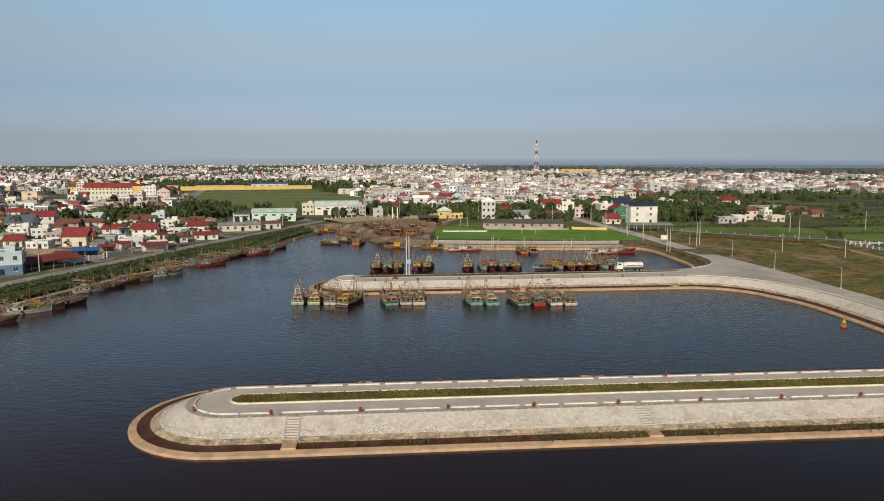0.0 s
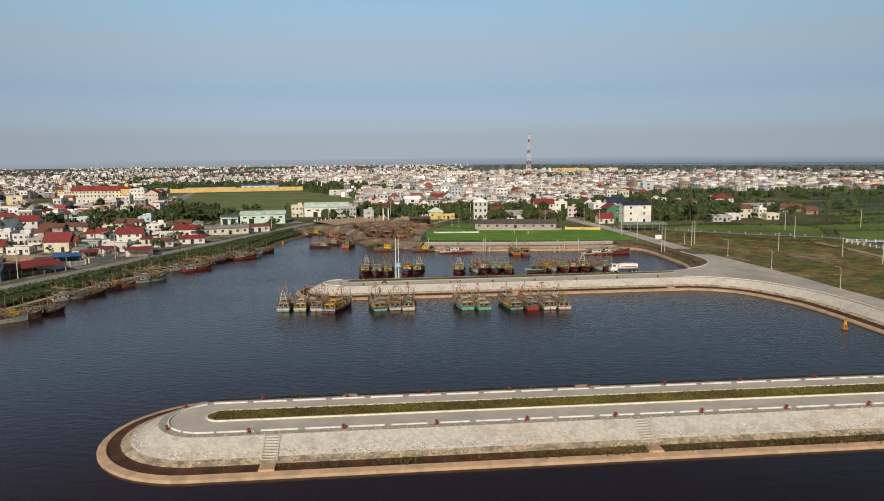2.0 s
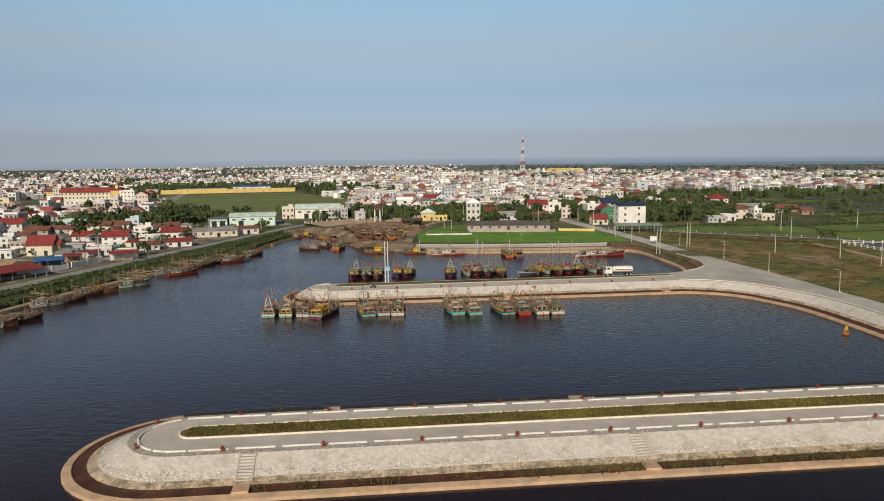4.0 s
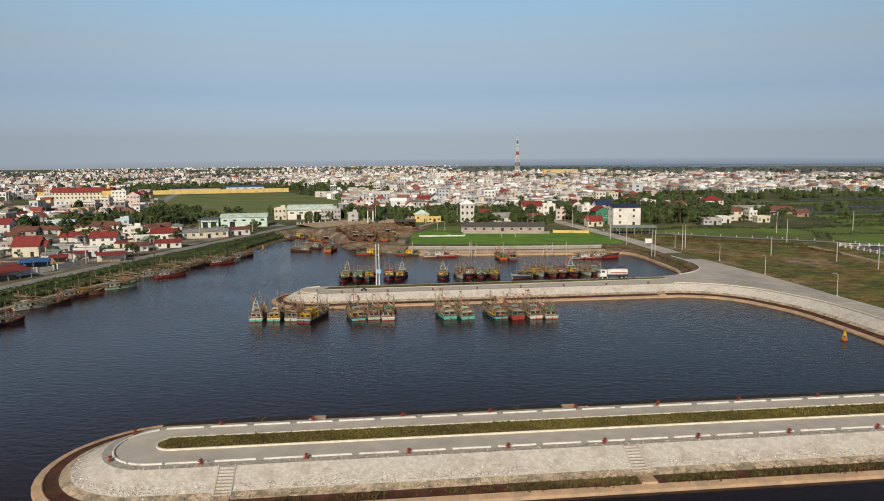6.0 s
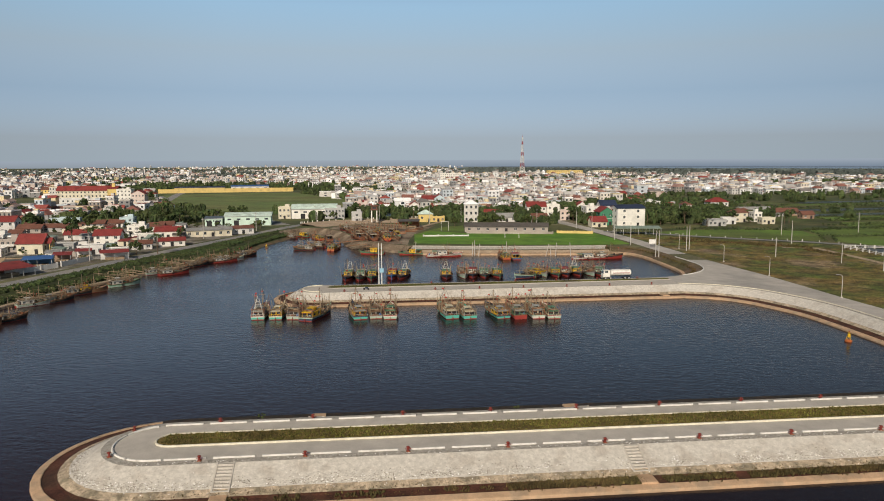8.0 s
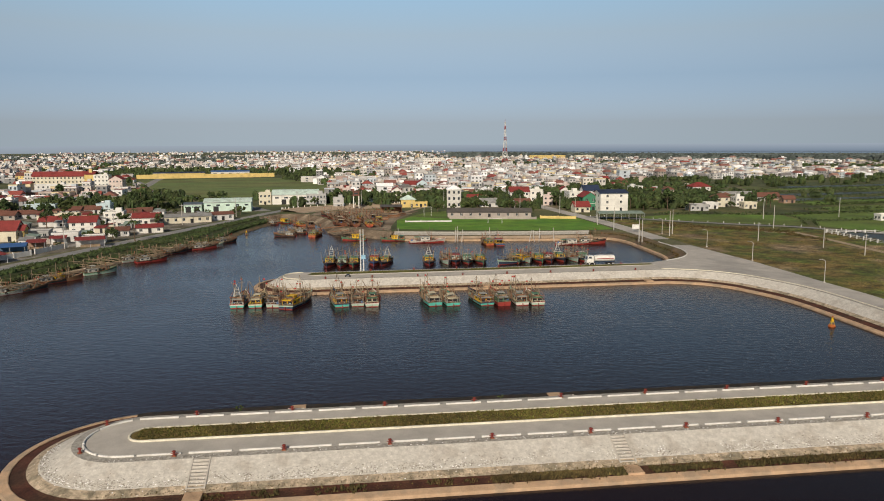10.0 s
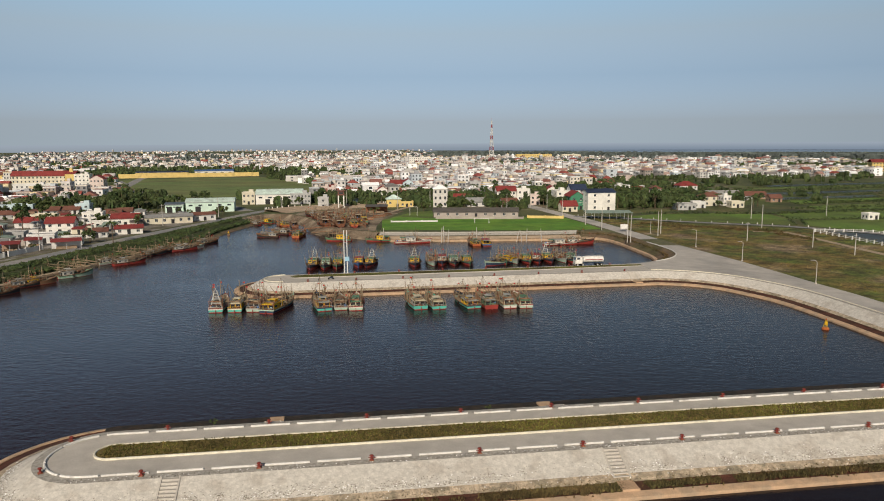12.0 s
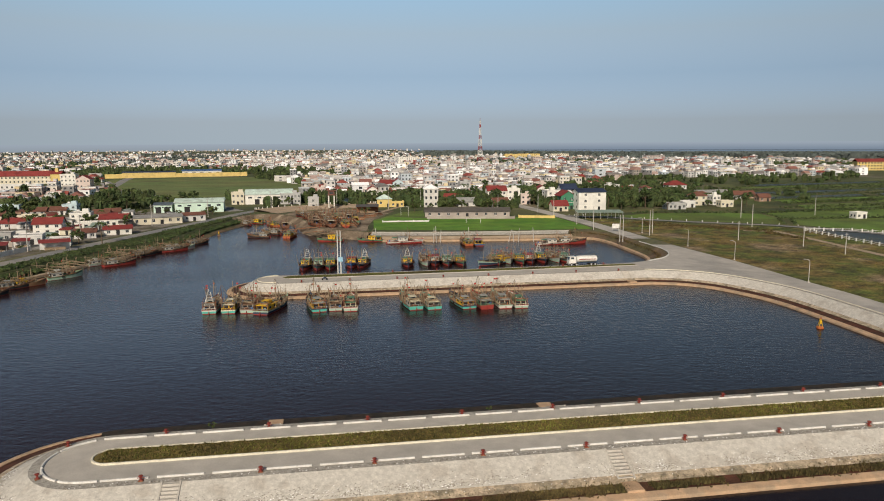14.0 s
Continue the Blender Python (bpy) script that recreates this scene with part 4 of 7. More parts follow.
def motorbike():
    ob = thing("motorbike", "dark parked motorbike on the pier road", "motorbike", m=pose(*on_mid(13.5, -3.6, TOP), 0, 0, 95))
    for y in (-0.62, 0.62):
        part("wheel", Mesh().rod((-0.05, y, 0.29), (0.05, y, 0.29), 0.29, 14), M["tyre"], ob)
    part("body", Mesh().blob((0, 0, 0.6), (0.17, 0.55, 0.25), 0.15, random.Random(3)), PAINT["navy"], ob)
    part("saddle", Mesh().bevel_box((0, -0.3, 0.82), (0.26, 0.75, 0.12), 0.04), M["tyre"], ob)
    part("handlebar", Mesh().rod((-0.34, 0.45, 1.02), (0.34, 0.45, 1.02), 0.03), M["steel"], ob)
    part("fork", Mesh().rod((0, 0.62, 0.29), (0, 0.42, 1.0), 0.04), M["steel"], ob)


motorbike()


def tank_truck():
    """A white tanker on four axles, facing -x."""
    ob = thing("tank_truck", "white tanker truck parked on the pier", "truck", m=pose(64.9, 247.6, TOP + 0.02, 0, 0, 4.0))
    tank = Mesh()
    prof = [(1.0 * math.cos(t) * 1.15, 1.0 * math.sin(t)) for t in (6.28319 * i / 16 for i in range(16))]
    pts = []
    for x, k in ((-2.0, 0.82), (-1.85, 1.0), (4.55, 1.0), (4.7, 0.82)):
        pts += [(x, y * k, 2.15 + z * k) for y, z in prof]
    faces = [(r * 16 + i, r * 16 + (i + 1) % 16, (r + 1) * 16 + (i + 1) % 16, (r + 1) * 16 + i) for r in range(3) for i in range(16)] + [tuple(range(16)), tuple(range(48, 64))[::-1]]
    tank.add(pts, faces)
    t = part("tank", tank, PAINT["truck_white"], ob, "dusty white tank", smooth=False)
    for x in (0.0, 2.6):
        part("hatch", Mesh().lathe((x, 0, 3.1), [(0.32, 0), (0.32, 0.18), (0.1, 0.24)], 10), M["steel"], t)
    part("stripe", Mesh().box((1.4, -1.16, 2.15), (5.6, 0.03, 0.22)), PAINT["red"], t, "faded red stripe")
    part("walkway", Mesh().box((1.4, 0, 3.2), (5.4, 0.5, 0.05)), M["steel"], t)
    cab = Mesh()
    cab.add([(-4.7, -1.2, 0.9), (-2.4, -1.2, 0.9), (-2.4, 1.2, 0.9), (-4.7, 1.2, 0.9), (-4.75, -1.2, 1.9), (-2.4, -1.2, 1.9), (-2.4, 1.2, 1.9), (-4.75, 1.2, 1.9), (-4.3, -1.1, 3.0), (-2.45, -1.1, 3.05), (-2.45, 1.1, 3.05), (-4.3, 1.1, 3.0)],
            [(0, 3, 2, 1), (0, 1, 5, 4), (1, 2, 6, 5), (2, 3, 7, 6), (3, 0, 4, 7), (4, 5, 9, 8), (5, 6, 10, 9), (6, 7, 11, 10), (7, 4, 8, 11), (8, 9, 10, 11)])
    c = part("cab", cab, PAINT["truck_white"], ob)
    ws = Mesh()
    ws.add([(-4.72, -1.05, 1.98), (-4.72, 1.05, 1.98), (-4.37, 0.98, 2.88), (-4.37, -0.98, 2.88)], [(0, 1, 2, 3)])
    part("windscreen", ws, M["glass"], c)
    for y in (-1.19, 1.19):
        sw = Mesh()
        sw.add([(-4.35, y, 1.98), (-3.1, y, 1.98), (-3.1, y * 0.945, 2.85), (-4.05, y * 0.945, 2.85)], [(0, 1, 2, 3)])
        part("side_window", sw, M["glass"], c)
        part("mirror", Mesh().box((-4.6, y * 1.12, 2.2), (0.1, 0.12, 0.5)), M["tyre"], c)
    part("bumper", Mesh().bevel_box((-4.72, 0, 0.65), (0.25, 2.4, 0.4), 0.04), PAINT["grey"], c)
    part("chassis", Mesh().box((0.2, 0, 0.95), (9.2, 0.9, 0.3)), PAINT["navy"], ob)
    part("pump_frame", Mesh().box((3.2, 0, 3.95), (1.9, 1.3, 0.08)).rod((2.4, -0.6, 3.1), (2.4, -0.6, 3.95), 0.05).rod((4.0, -0.6, 3.1), (4.0, -0.6, 3.95), 0.05).rod((2.4, 0.6, 3.1), (2.4, 0.6, 3.95), 0.05).rod((4.0, 0.6, 3.1), (4.0, 0.6, 3.95), 0.05), PAINT["navy"], ob, "dark frame above the tank")
    for x in (-3.9, -2.2, 2.6, 3.9):
        for y in (-1.05, 1.05):
            w = part("wheel", Mesh().rod((x, y - 0.18, 0.5), (x, y + 0.18, 0.5), 0.5, 14), M["tyre"], ob)
            part("rim", Mesh().rod((x, y * 1.0 + math.copysign(0.12, y), 0.5), (x, y + math.copysign(0.2, y), 0.5), 0.27, 10), M["steel"], w)


tank_truck()


def buoy(place, mat, label, s=1.0):
    ob = thing("buoy", label, "buoy", "channel buoys", Matrix.Translation(place) @ Matrix.Rotation(radians(3), 4, "X") @ Matrix.Scale(s, 4))
    part("float", Mesh().lathe((0, 0, -0.4), [(0.5, 0), (1.05, 0.25), (1.1, 0.8), (0.8, 1.0), (0.4, 1.1)], 14), mat, ob)
    for k in range(4):
        a = 1.5708 * k + 0.7
        part("strut", Mesh().rod((0.7 * math.cos(a), 0.7 * math.sin(a), 0.6), (0.22 * math.cos(a), 0.22 * math.sin(a), 3.0), 0.06), PAINT["yellow"], ob)
    part("day_mark", Mesh().lathe((0, 0, 1.5), [(0.42, 0), (0.36, 0.9), (0.1, 1.0)], 10), PAINT["yellow"], ob, "yellow day mark")
    part("lantern", Mesh().lathe((0, 0, 3.0), [(0.2, 0), (0.2, 0.35), (0.08, 0.5)], 8), mat, ob)


buoy((100.2, 176.2, 0), PAINT["orange"], "orange and yellow channel buoy near the bank", 0.74)
buoy((-74.5, 362.0, 0), PAINT["brown"], "faded orange channel buoy in the river", 0.72)


# street lamps, poles, sign and fence of the right bank
def street_lamp_kit():
    ob = thing("street_lamp", "slim grey street lamp with one arm", "street lamp", "street lamps beside the quay road")
    part("base", Mesh().bevel_box((0, 0, 0.15), (0.5, 0.5, 0.3), 0.04), M["concrete"], ob)
    part("post", Mesh().lathe((0, 0, 0.3), [(0.11, 0), (0.09, 3), (0.07, 5.6)], 8), M["pole_concrete"], ob)
    arm = Mesh()
    pts = [(0, 0, 5.85), (-0.15, 0, 6.2), (-0.5, 0, 6.45), (-1.2, 0, 6.6)]
    for p, q in zip(pts, pts[1:]):
        arm.rod(p, q, 0.06, 6)
    part("arm", arm, M["pole_concrete"], ob)
    part("lamp_head", Mesh().bevel_box((-1.5, 0, 6.58), (0.8, 0.26, 0.14), 0.04), PAINT["grey"], ob)
    return ob


lamp0 = street_lamp_kit()
lamp0.matrix_basis = pose(119.6, 213.2, TOP, 0, 0, 0)
for x, y in ((117.6, 252.3), (115.8, 285.5), (113.4, 328), (121.4, 172), (121.8, 132)):
    copy_thing(lamp0, pose(x, y, TOP, 0, 0, 0))


def pole_kit():
    ob = thing("utility_pole", "tapered concrete utility pole with a crossarm", "utility pole", "utility poles of the power line")
    part("shaft", Mesh().lathe((0, 0, 0), [(0.19, 0), (0.16, 5), (0.11, 10.5), (0.05, 10.6)], 8), M["pole_concrete"], ob)
    part("crossarm", Mesh().box((0, 0, 9.7), (1.8, 0.12, 0.14)), M["steel"], ob)
    for x in (-0.8, 0, 0.8):
        part("insulator", Mesh().lathe((x, 0, 9.77), [(0.06, 0), (0.09, 0.1), (0.05, 0.25)], 6), PAINT["brown"], ob)
    return ob


pole0 = pole_kit()
pole0.matrix_basis = pose(171.1, 343.8, TOP, 0, 0, 60)
for x, y, r in ((231, 392, 60), (95.6, 341, 80), (94.6, 301, 70), (95.6, 300.2, 70), (94.1, 364, 80), (113.4, 319, 80), (116.6, 324.5, 80), (88, 425, 80), (84, 455, 80), (186, 384, 60), (212, 300, 60), (90, 395, 80),
                (-129, 298, 20), (-140, 248, 20), (-147, 225, 20), (-123, 330, 20), (-110, 380, 20), (-93, 420, 30), (-68, 475, 30), (-28, 478, 80), (36, 486, 80), (66, 430, 80), (4, 455, 80), (24, 470, 80), (58, 520, 80)):
    copy_thing(pole0, pose(x, y, TOP, 0, 0, r))
for x, y, r in ((142.4, 299.5, 10), (158.1, 280.4, 10), (161.5, 260.6, 10), (163.6, 238, 10)):
    low_pole = copy_thing(pole0, pose(x, y, TOP, 0, 0, r))
    low_pole.scale = (0.9, 0.9, 0.72)


def sign_board():
    ob = thing("sign_board", "blank white notice board on two posts", "sign", m=pose(103.6, 334, TOP, 0, 0, -6))
    part("board", Mesh().bevel_box((0, 0, 2.4), (3.2, 0.12, 2.0), 0.03), M["white_paint"], ob)
    for x in (-1.3, 1.3):
        part("post", Mesh().rod((x, 0.1, 0), (x, 0.1, 3.3), 0.07), M["steel"], ob)


sign_board()


def fence(points, label):
    ob = thing("fence", label, "fence")
    line = resample(points, 4.2)
    for p in line:
        part("post", Mesh().box((p[0], p[1], TOP + 0.75), (0.4, 0.4, 1.5)), M["white_paint"], ob)
    for z in (0.5, 1.1):
        for p, q in zip(line, line[1:]):
            part("rail", Mesh().rod((p[0], p[1], TOP + z), (q[0], q[1], TOP + z), 0.09, 5), M["white_paint"], ob)


fence([(185.1, 325), (186, 300), (187, 270), (190, 230)], "low white concrete rail fence")
fence([(186, 326), (205, 322), (222, 300)], "low white concrete rail fence by a dark yard")


def marker_stone_kit():
    ob = thing("marker_stone", "small white roadside marker stone", "marker stone", "marker stones of the field road")
    part("stone", Mesh().bevel_box((0, 0, 0.4), (0.25, 0.25, 0.8), 0.05), M["white_paint"], ob)
    return ob


stone0 = marker_stone_kit()
marks = resample(offset_path(smooth_path(FAR_ROAD, 2), -2.9), 9.5)
stone0.matrix_basis = pose(*marks[1], TOP + 0.2)
for p in marks[2:22]:
    copy_thing(stone0, pose(*p, TOP + 0.2))

# ---- fishing boats ----
def ring(c, r, w, axis):
    """A tyre: a ring of square section."""
    b = Mesh()
    n, pts = 10, []
    for rr, o in ((r, -w), (r, w), (r * 0.55, w), (r * 0.55, -w)):
        for i in range(n):
            a = 6.28319 * i / n
            p, q = rr * math.cos(a), rr * math.sin(a)
            pts.append((c[0] + o, c[1] + p, c[2] + q) if axis == "x" else (c[0] + p, c[1] + o, c[2] + q))
    return b.add(pts, [(k * n + i, k * n + (i + 1) % n, ((k + 1) % 4) * n + (i + 1) % n, ((k + 1) % 4) * n + i) for k in range(4) for i in range(n)])


def fishing_boat(label, side="navy", stripe="teal", cabin="yellow", roof="green", bottom="red", gantry=False, flags=4, poles=5, length=15.0, beam=4.1, wheel="aft", seed=1, lit_poles="bamboo", nets=2, long_booms=False):
    """A wooden trawler, stern at the origin, bow towards +y, waterline at z = 0."""
    r = random.Random(seed)
    ob = thing("fishing_boat", label, "fishing boat", "moored fishing boats")
    N = 12

    def half(t):
        return beam / 2 * min(1.0, 0.88 + 0.35 * t) * (1 - 0.97 * max(0.0, (t - 0.52) / 0.48) ** 2.1)

    def sheer(t):
        return 1.08 + 0.16 * (1 - t) ** 2 + (1.45 if wheel == "aft" else 1.05) * t ** 2.4

    def row(z_of, k_of):
        out = []
        for i in range(N + 1):
            t = i / N
            z, w = z_of(t), half(t) * k_of(t)
            out.append((w, length * t * 0.93 + 0.07 * length * t ** 3 * (0.3 + 0.7 * max(0, z) / sheer(t)), z))
        return out

    rows = [row(lambda t: -0.75, lambda t: 0.12), row(lambda t: -0.25, lambda t: 0.74), row(lambda t: (0.12 if long_booms else 0.22 if wheel == "aft" else 0.34 + 0.5 * t), lambda t: 0.92 - 0.12 * t),
            row(lambda t: sheer(t) * 0.66, lambda t: 0.97 - 0.04 * t), row(sheer, lambda t: 1.0 + 0.02 * t), ]

    def shell(a, b):
        m = Mesh()
        for g in (-1, 1):
            pts = [(g * x, y, z) for x, y, z in rows[a]] + [(g * x, y, z) for x, y, z in rows[b]]
            m.add(pts, [(i, i + 1, N + 2 + i, N + 1 + i) for i in range(N)])
        p, q = rows[a][0], rows[b][0]
        m.add([(-p[0], p[1], p[2]), (p[0], p[1], p[2]), (q[0], q[1], q[2]), (-q[0], q[1], q[2])], [(0, 1, 2, 3)])
        return m

    low = shell(0, 1)
    up = shell(1, 2)
    n = len(low.v)
    low.v += up.v
    low.f += [tuple(k + n for k in f) for f in up.f]
    low.s += up.s
    part("hull_bottom", low, PAINT[bottom], ob, "red antifouled hull bottom" if bottom == "red" else "")
    hull = part("hull_side", shell(2, 3), PAINT[side], ob, f"worn {side.replace('_', ' ')} hull planking")
    part("stripe", shell(3, 4), PAINT[stripe], hull, f"{stripe.replace('_', ' ')} painted top strake")
    rail = Mesh().tube([(-x, y, z) for x, y, z in rows[4][::-1]] + [(x, y, z) for x, y, z in rows[4]], 0.09)
    part("gunwale", rail, PAINT["brown"] if stripe != "white" else PAINT["red"], ob)
    dk = Mesh()
    pts = [(g * x * 0.97, y, z - 0.5) for g in (-1, 1) for x, y, z in rows[4]]
    dk.add(pts, [(i, i + 1, N + 2 + i, N + 1 + i) for i in range(N)])
    part("deck", dk, M["deck"], ob)
    part("rudder", Mesh().box((0, -0.25, 0.1), (0.1, 0.6, 1.4)), PAINT[bottom], ob)

    # wheelhouse
    aft = wheel == "aft"
    cw, cl, ch = beam * (0.66 if aft else 0.62), length * (0.32 if aft else 0.26), (1.7 if aft else 2.25)
    cy = 1.1 + cl / 2 if aft else length * 0.42
    z0 = sheer(cy / length) - 0.5
    cab = part("wheelhouse", Mesh().bevel_box((0, cy, z0 + ch / 2), (cw, cl, ch), 0.05), PAINT[cabin], ob, f"{cabin.replace('_', ' ')} painted wheelhouse")
    part("roof", Mesh().bevel_box((0, cy, z0 + ch + 0.07), (cw + 0.5, cl + 0.6, 0.14), 0.04), PAINT[roof], cab)
    for x in (-cw * 0.31, 0, cw * 0.31):
        part("window", Mesh().box((x, cy + cl / 2 + 0.01, z0 + ch - 0.6), (cw * 0.24, 0.05, 0.55)), M["glass"], cab)
    for x in (-cw * 0.25, cw * 0.25):
        part("doorway", Mesh().box((x, cy - cl / 2 - 0.01, z0 + 0.9), (cw * 0.38, 0.05, 1.4)), M["dark"], cab)
    for g in (-1, 1):
        for k in (0, 2):
            part("window", Mesh().box((g * (cw / 2 + 0.01), cy + (k - 1) * cl * 0.26, z0 + ch - 0.65), (0.05, cl * 0.2, 0.55)), M["glass"], cab)
    if aft:
        part("crate", Mesh().bevel_box((cw * 0.15, cy - cl * 0.25, z0 + ch + 0.35), (1.1, 0.8, 0.5), 0.04), M["deck"], cab)
        part("sack", Mesh().blob((-cw * 0.2, cy - cl * 0.2, z0 + ch + 0.35), (0.7, 0.6, 0.4), 0.35, r), M["net"], cab, "bulging brown sack of fishing gear")
        part("bridge", Mesh().bevel_box((0, cy + 0.4, z0 + ch + 0.55), (cw * 0.55, cl * 0.38, 0.8), 0.04), PAINT[cabin], cab)
        part("bridge_roof", Mesh().bevel_box((0, cy + 0.4, z0 + ch + 1.0), (cw * 0.68, cl * 0.5, 0.1), 0.03), PAINT[roof], cab)
        for x in (-cw * 0.22, 0, cw * 0.22):
            part("window", Mesh().box((x * 0.8, cy + 0.4 + cl * 0.19 + 0.01, z0 + ch + 0.62), (cw * 0.12, 0.05, 0.4)), M["glass"], cab)
        part("gear_frame", Mesh().rod((-cw * 0.6, 0.5, 1.1), (-cw * 0.6, 0.5, 3.3), 0.07, 5).rod((cw * 0.6, 0.5, 1.1), (cw * 0.6, 0.5, 3.3), 0.07, 5).rod((-cw * 0.7, 0.5, 3.3), (cw * 0.7, 0.5, 3.3), 0.08, 5).rod((-cw * 0.6, 0.5, 2.2), (cw * 0.6, 0.5, 2.4), 0.06, 5).rod((-cw * 0.6, 0.5, 3.3), (-cw * 0.5, 3.2, 4.4), 0.06, 5).rod((cw * 0.6, 0.5, 3.3), (cw * 0.5, 3.2, 4.4), 0.06, 5), M[r.choice(("rust", "bamboo", "deck"))], ob, "rough timber gear frame over the stern")
        part("sack", Mesh().blob((r.uniform(-0.6, 0.6), 0.75, 1.35), (beam * 0.2, 0.45, 0.32), 0.35, r), M[r.choice(("net", "deck", "rust"))], ob, "bulging brown sack of fishing gear")
        for x, y0, y1 in ((-cw * 0.54, 0.2, length * 0.8), (cw * 0.5, 0.4, length * 0.85)):
            part("roof_pole", Mesh().rod((x, y0, z0 + ch + 0.3), (x * 0.88, y1, z0 + ch + 0.85), 0.13, 5), M["bamboo"], ob)
        part("hatch", Mesh().box((0, cy + 0.4 - cl * 0.19 - 0.01, z0 + ch + 0.6), (cw * 0.4, 0.05, 0.45)), M["dark"], cab)
    # awning over the after deck
    zb = sheer(0.05) - 0.5
    aw = None if aft else part("awning", Mesh().bevel_box((0, cy - cl / 2 - 1.35, zb + 2.2), (cw + 0.5, 2.3, 0.08), 0.02), PAINT[r.choice(("grey", "green", roof, "cream"))], ob, "flat awning over the after deck")
    for x in () if aft else (-cw / 2, cw / 2):
        for y in (cy - cl / 2 - 2.3, cy - cl / 2 - 0.6):
            part("post", Mesh().rod((x, y, zb), (x, y, zb + 2.2), 0.06, 5), PAINT[cabin], aw)
    # after rail frame
    fr = Mesh()
    for z in (0.4,):
        fr.rod((-beam * 0.42, 0.1, 1.25 + z), (beam * 0.42, 0.1, 1.25 + z), 0.05, 5)
    for x in (-0.42, -0.14, 0.14, 0.42):
        fr.rod((beam * x, 0.1, 1.2), (beam * x, 0.1, 1.65), 0.05, 5)
    part("stern_rail", fr, PAINT[r.choice(("grey", "brown", cabin))], ob)
    # mast and derrick
    my = length * 0.56
    zm = sheer(0.56) - 0.5
    hm = r.uniform(6.0, 7.8)
    mast = part("mast", Mesh().rod((0, my, zm), (0, my, zm + hm), 0.13, 6, 0.07), M[lit_poles], ob)
    part("crosstree", Mesh().rod((-0.9, my, zm + hm * 0.72), (0.9, my, zm + hm * 0.72), 0.06, 5), M[lit_poles], mast)
    st = Mesh()
    for p in ((-half(0.5), my - 1, sheer(0.5)), (half(0.5), my - 1, sheer(0.5)), (0, length * 0.97, sheer(0.97))):
        st.rod((0, my, zm + hm), p, 0.025, 4)
    part("rigging", st, PAINT["black"], mast)
    for g in (-1, 1):
        if long_booms:
            part("boom", Mesh().rod((g * 0.6, my, zm + 1.6), (g * 3.6, my - length * 0.62, zm + 2.8 + r.random()), 0.10, 6, 0.06), M[lit_poles], ob)
            part("boom", Mesh().rod((g * 1.1, my + 1.5, zm + 1.4), (g * 2.2, my - length * 0.5, zm + 2.2), 0.09, 6, 0.06), M[lit_poles], ob)
        else:
            part("boom", Mesh().rod((g * 0.7, my, zm + 1.2), (g * r.uniform(1.6, 2.6), my - r.uniform(1.5, 4), zm + r.uniform(5, 6.5)), 0.09, 6, 0.05), M[lit_poles], ob)
    if gantry:
        ga = Mesh()
        zg = 1.3
        for g in (-1, 1):
            ga.rod((g * 1.35, 0.7, zg), (g * 0.3, 1.3, zg + 5.0), 0.085, 6)
            ga.rod((g * 1.2, 2.6, zg), (g * 0.3, 1.3, zg + 5.0), 0.07, 6)
        for k in range(1, 6):
            w = 1.35 + (0.3 - 1.35) * k / 6
            ga.rod((-w, 0.7 + 0.1 * k, zg + 0.83 * k), (w, 0.7 + 0.1 * k, zg + 0.83 * k), 0.055, 5)
        ga.rod((0, 1.3, zg + 5.0), (0, 1.3, zg + 5.8), 0.05, 5)
        part("gantry", ga, PAINT["white"], ob, "white steel lattice gantry")
    for k in range(poles):
        y = r.uniform(0.25, 0.8) * length
        x = r.choice((-1, 1)) * half(y / length) * r.uniform(0.6, 0.95)
        part("pole", Mesh().rod((x, y, 1.2), (x + r.uniform(-0.6, 0.6), y + r.uniform(-0.8, 0.8), r.uniform(3.2, 6.8)), 0.085, 5, 0.05), M[r.choice(("bamboo", "bamboo", "bamboo", "rust"))], ob)
    for k in range(min(flags, 3) if wheel == "aft" else (flags + 1) // 2):
        y = r.uniform(0.2, 0.95) * length
        x = r.uniform(-0.8, 0.8) * half(y / length)
        h = r.uniform(4.2, 7.4)
        stick = part("flag_pole", Mesh().rod((x, y, 1.3), (x, y, h), 0.04, 5), M["bamboo"], ob)
        f = Mesh()
        sx = r.choice((-1, 1))
        f.add([(x, y, h - 0.6), (x + sx * 0.27, y + 0.1, h - 0.52), (x + sx * 0.5, y - 0.05, h - 0.62), (x, y, h - 0.18), (x + sx * 0.27, y + 0.1, h - 0.1), (x + sx * 0.5, y - 0.05, h - 0.2)], [(0, 1, 4, 3), (1, 2, 5, 4)])
        f.v += [(px, py + 0.03, pz) for px, py, pz in f.v]
        f.f += [(6, 9, 10, 7), (7, 10, 11, 8)]
        f.s += [0, 0]
        part("flag", f, M["flag"], stick, "red flag")
    for k in range(nets):
        y = length * r.uniform(0.45, 0.78)
        part("fishing_net", Mesh().blob((r.uniform(-0.5, 0.5), y, sheer(y / length) - 0.2), (beam * 0.26, 0.9, 0.6), 0.3, r), M["net"], ob, "crumpled dark fishing net")
    for k in range(1):
        x, y = r.uniform(-1.2, 1.2), length * r.uniform(0.05, 0.12)
        part("barrel", Mesh().lathe((x, y, 0.85), [(0.28, 0), (0.32, 0.4), (0.28, 0.85)], 8), PAINT[r.choice(("blue", "orange", "sky"))], ob)
    for g in (-1, 1):
        for t in (0.4,):
            part("tyre_fender", ring((g * (half(t) + 0.08), length * t * 0.95, 0.85), 0.42, 0.1, "x"), M["tyre"], ob)
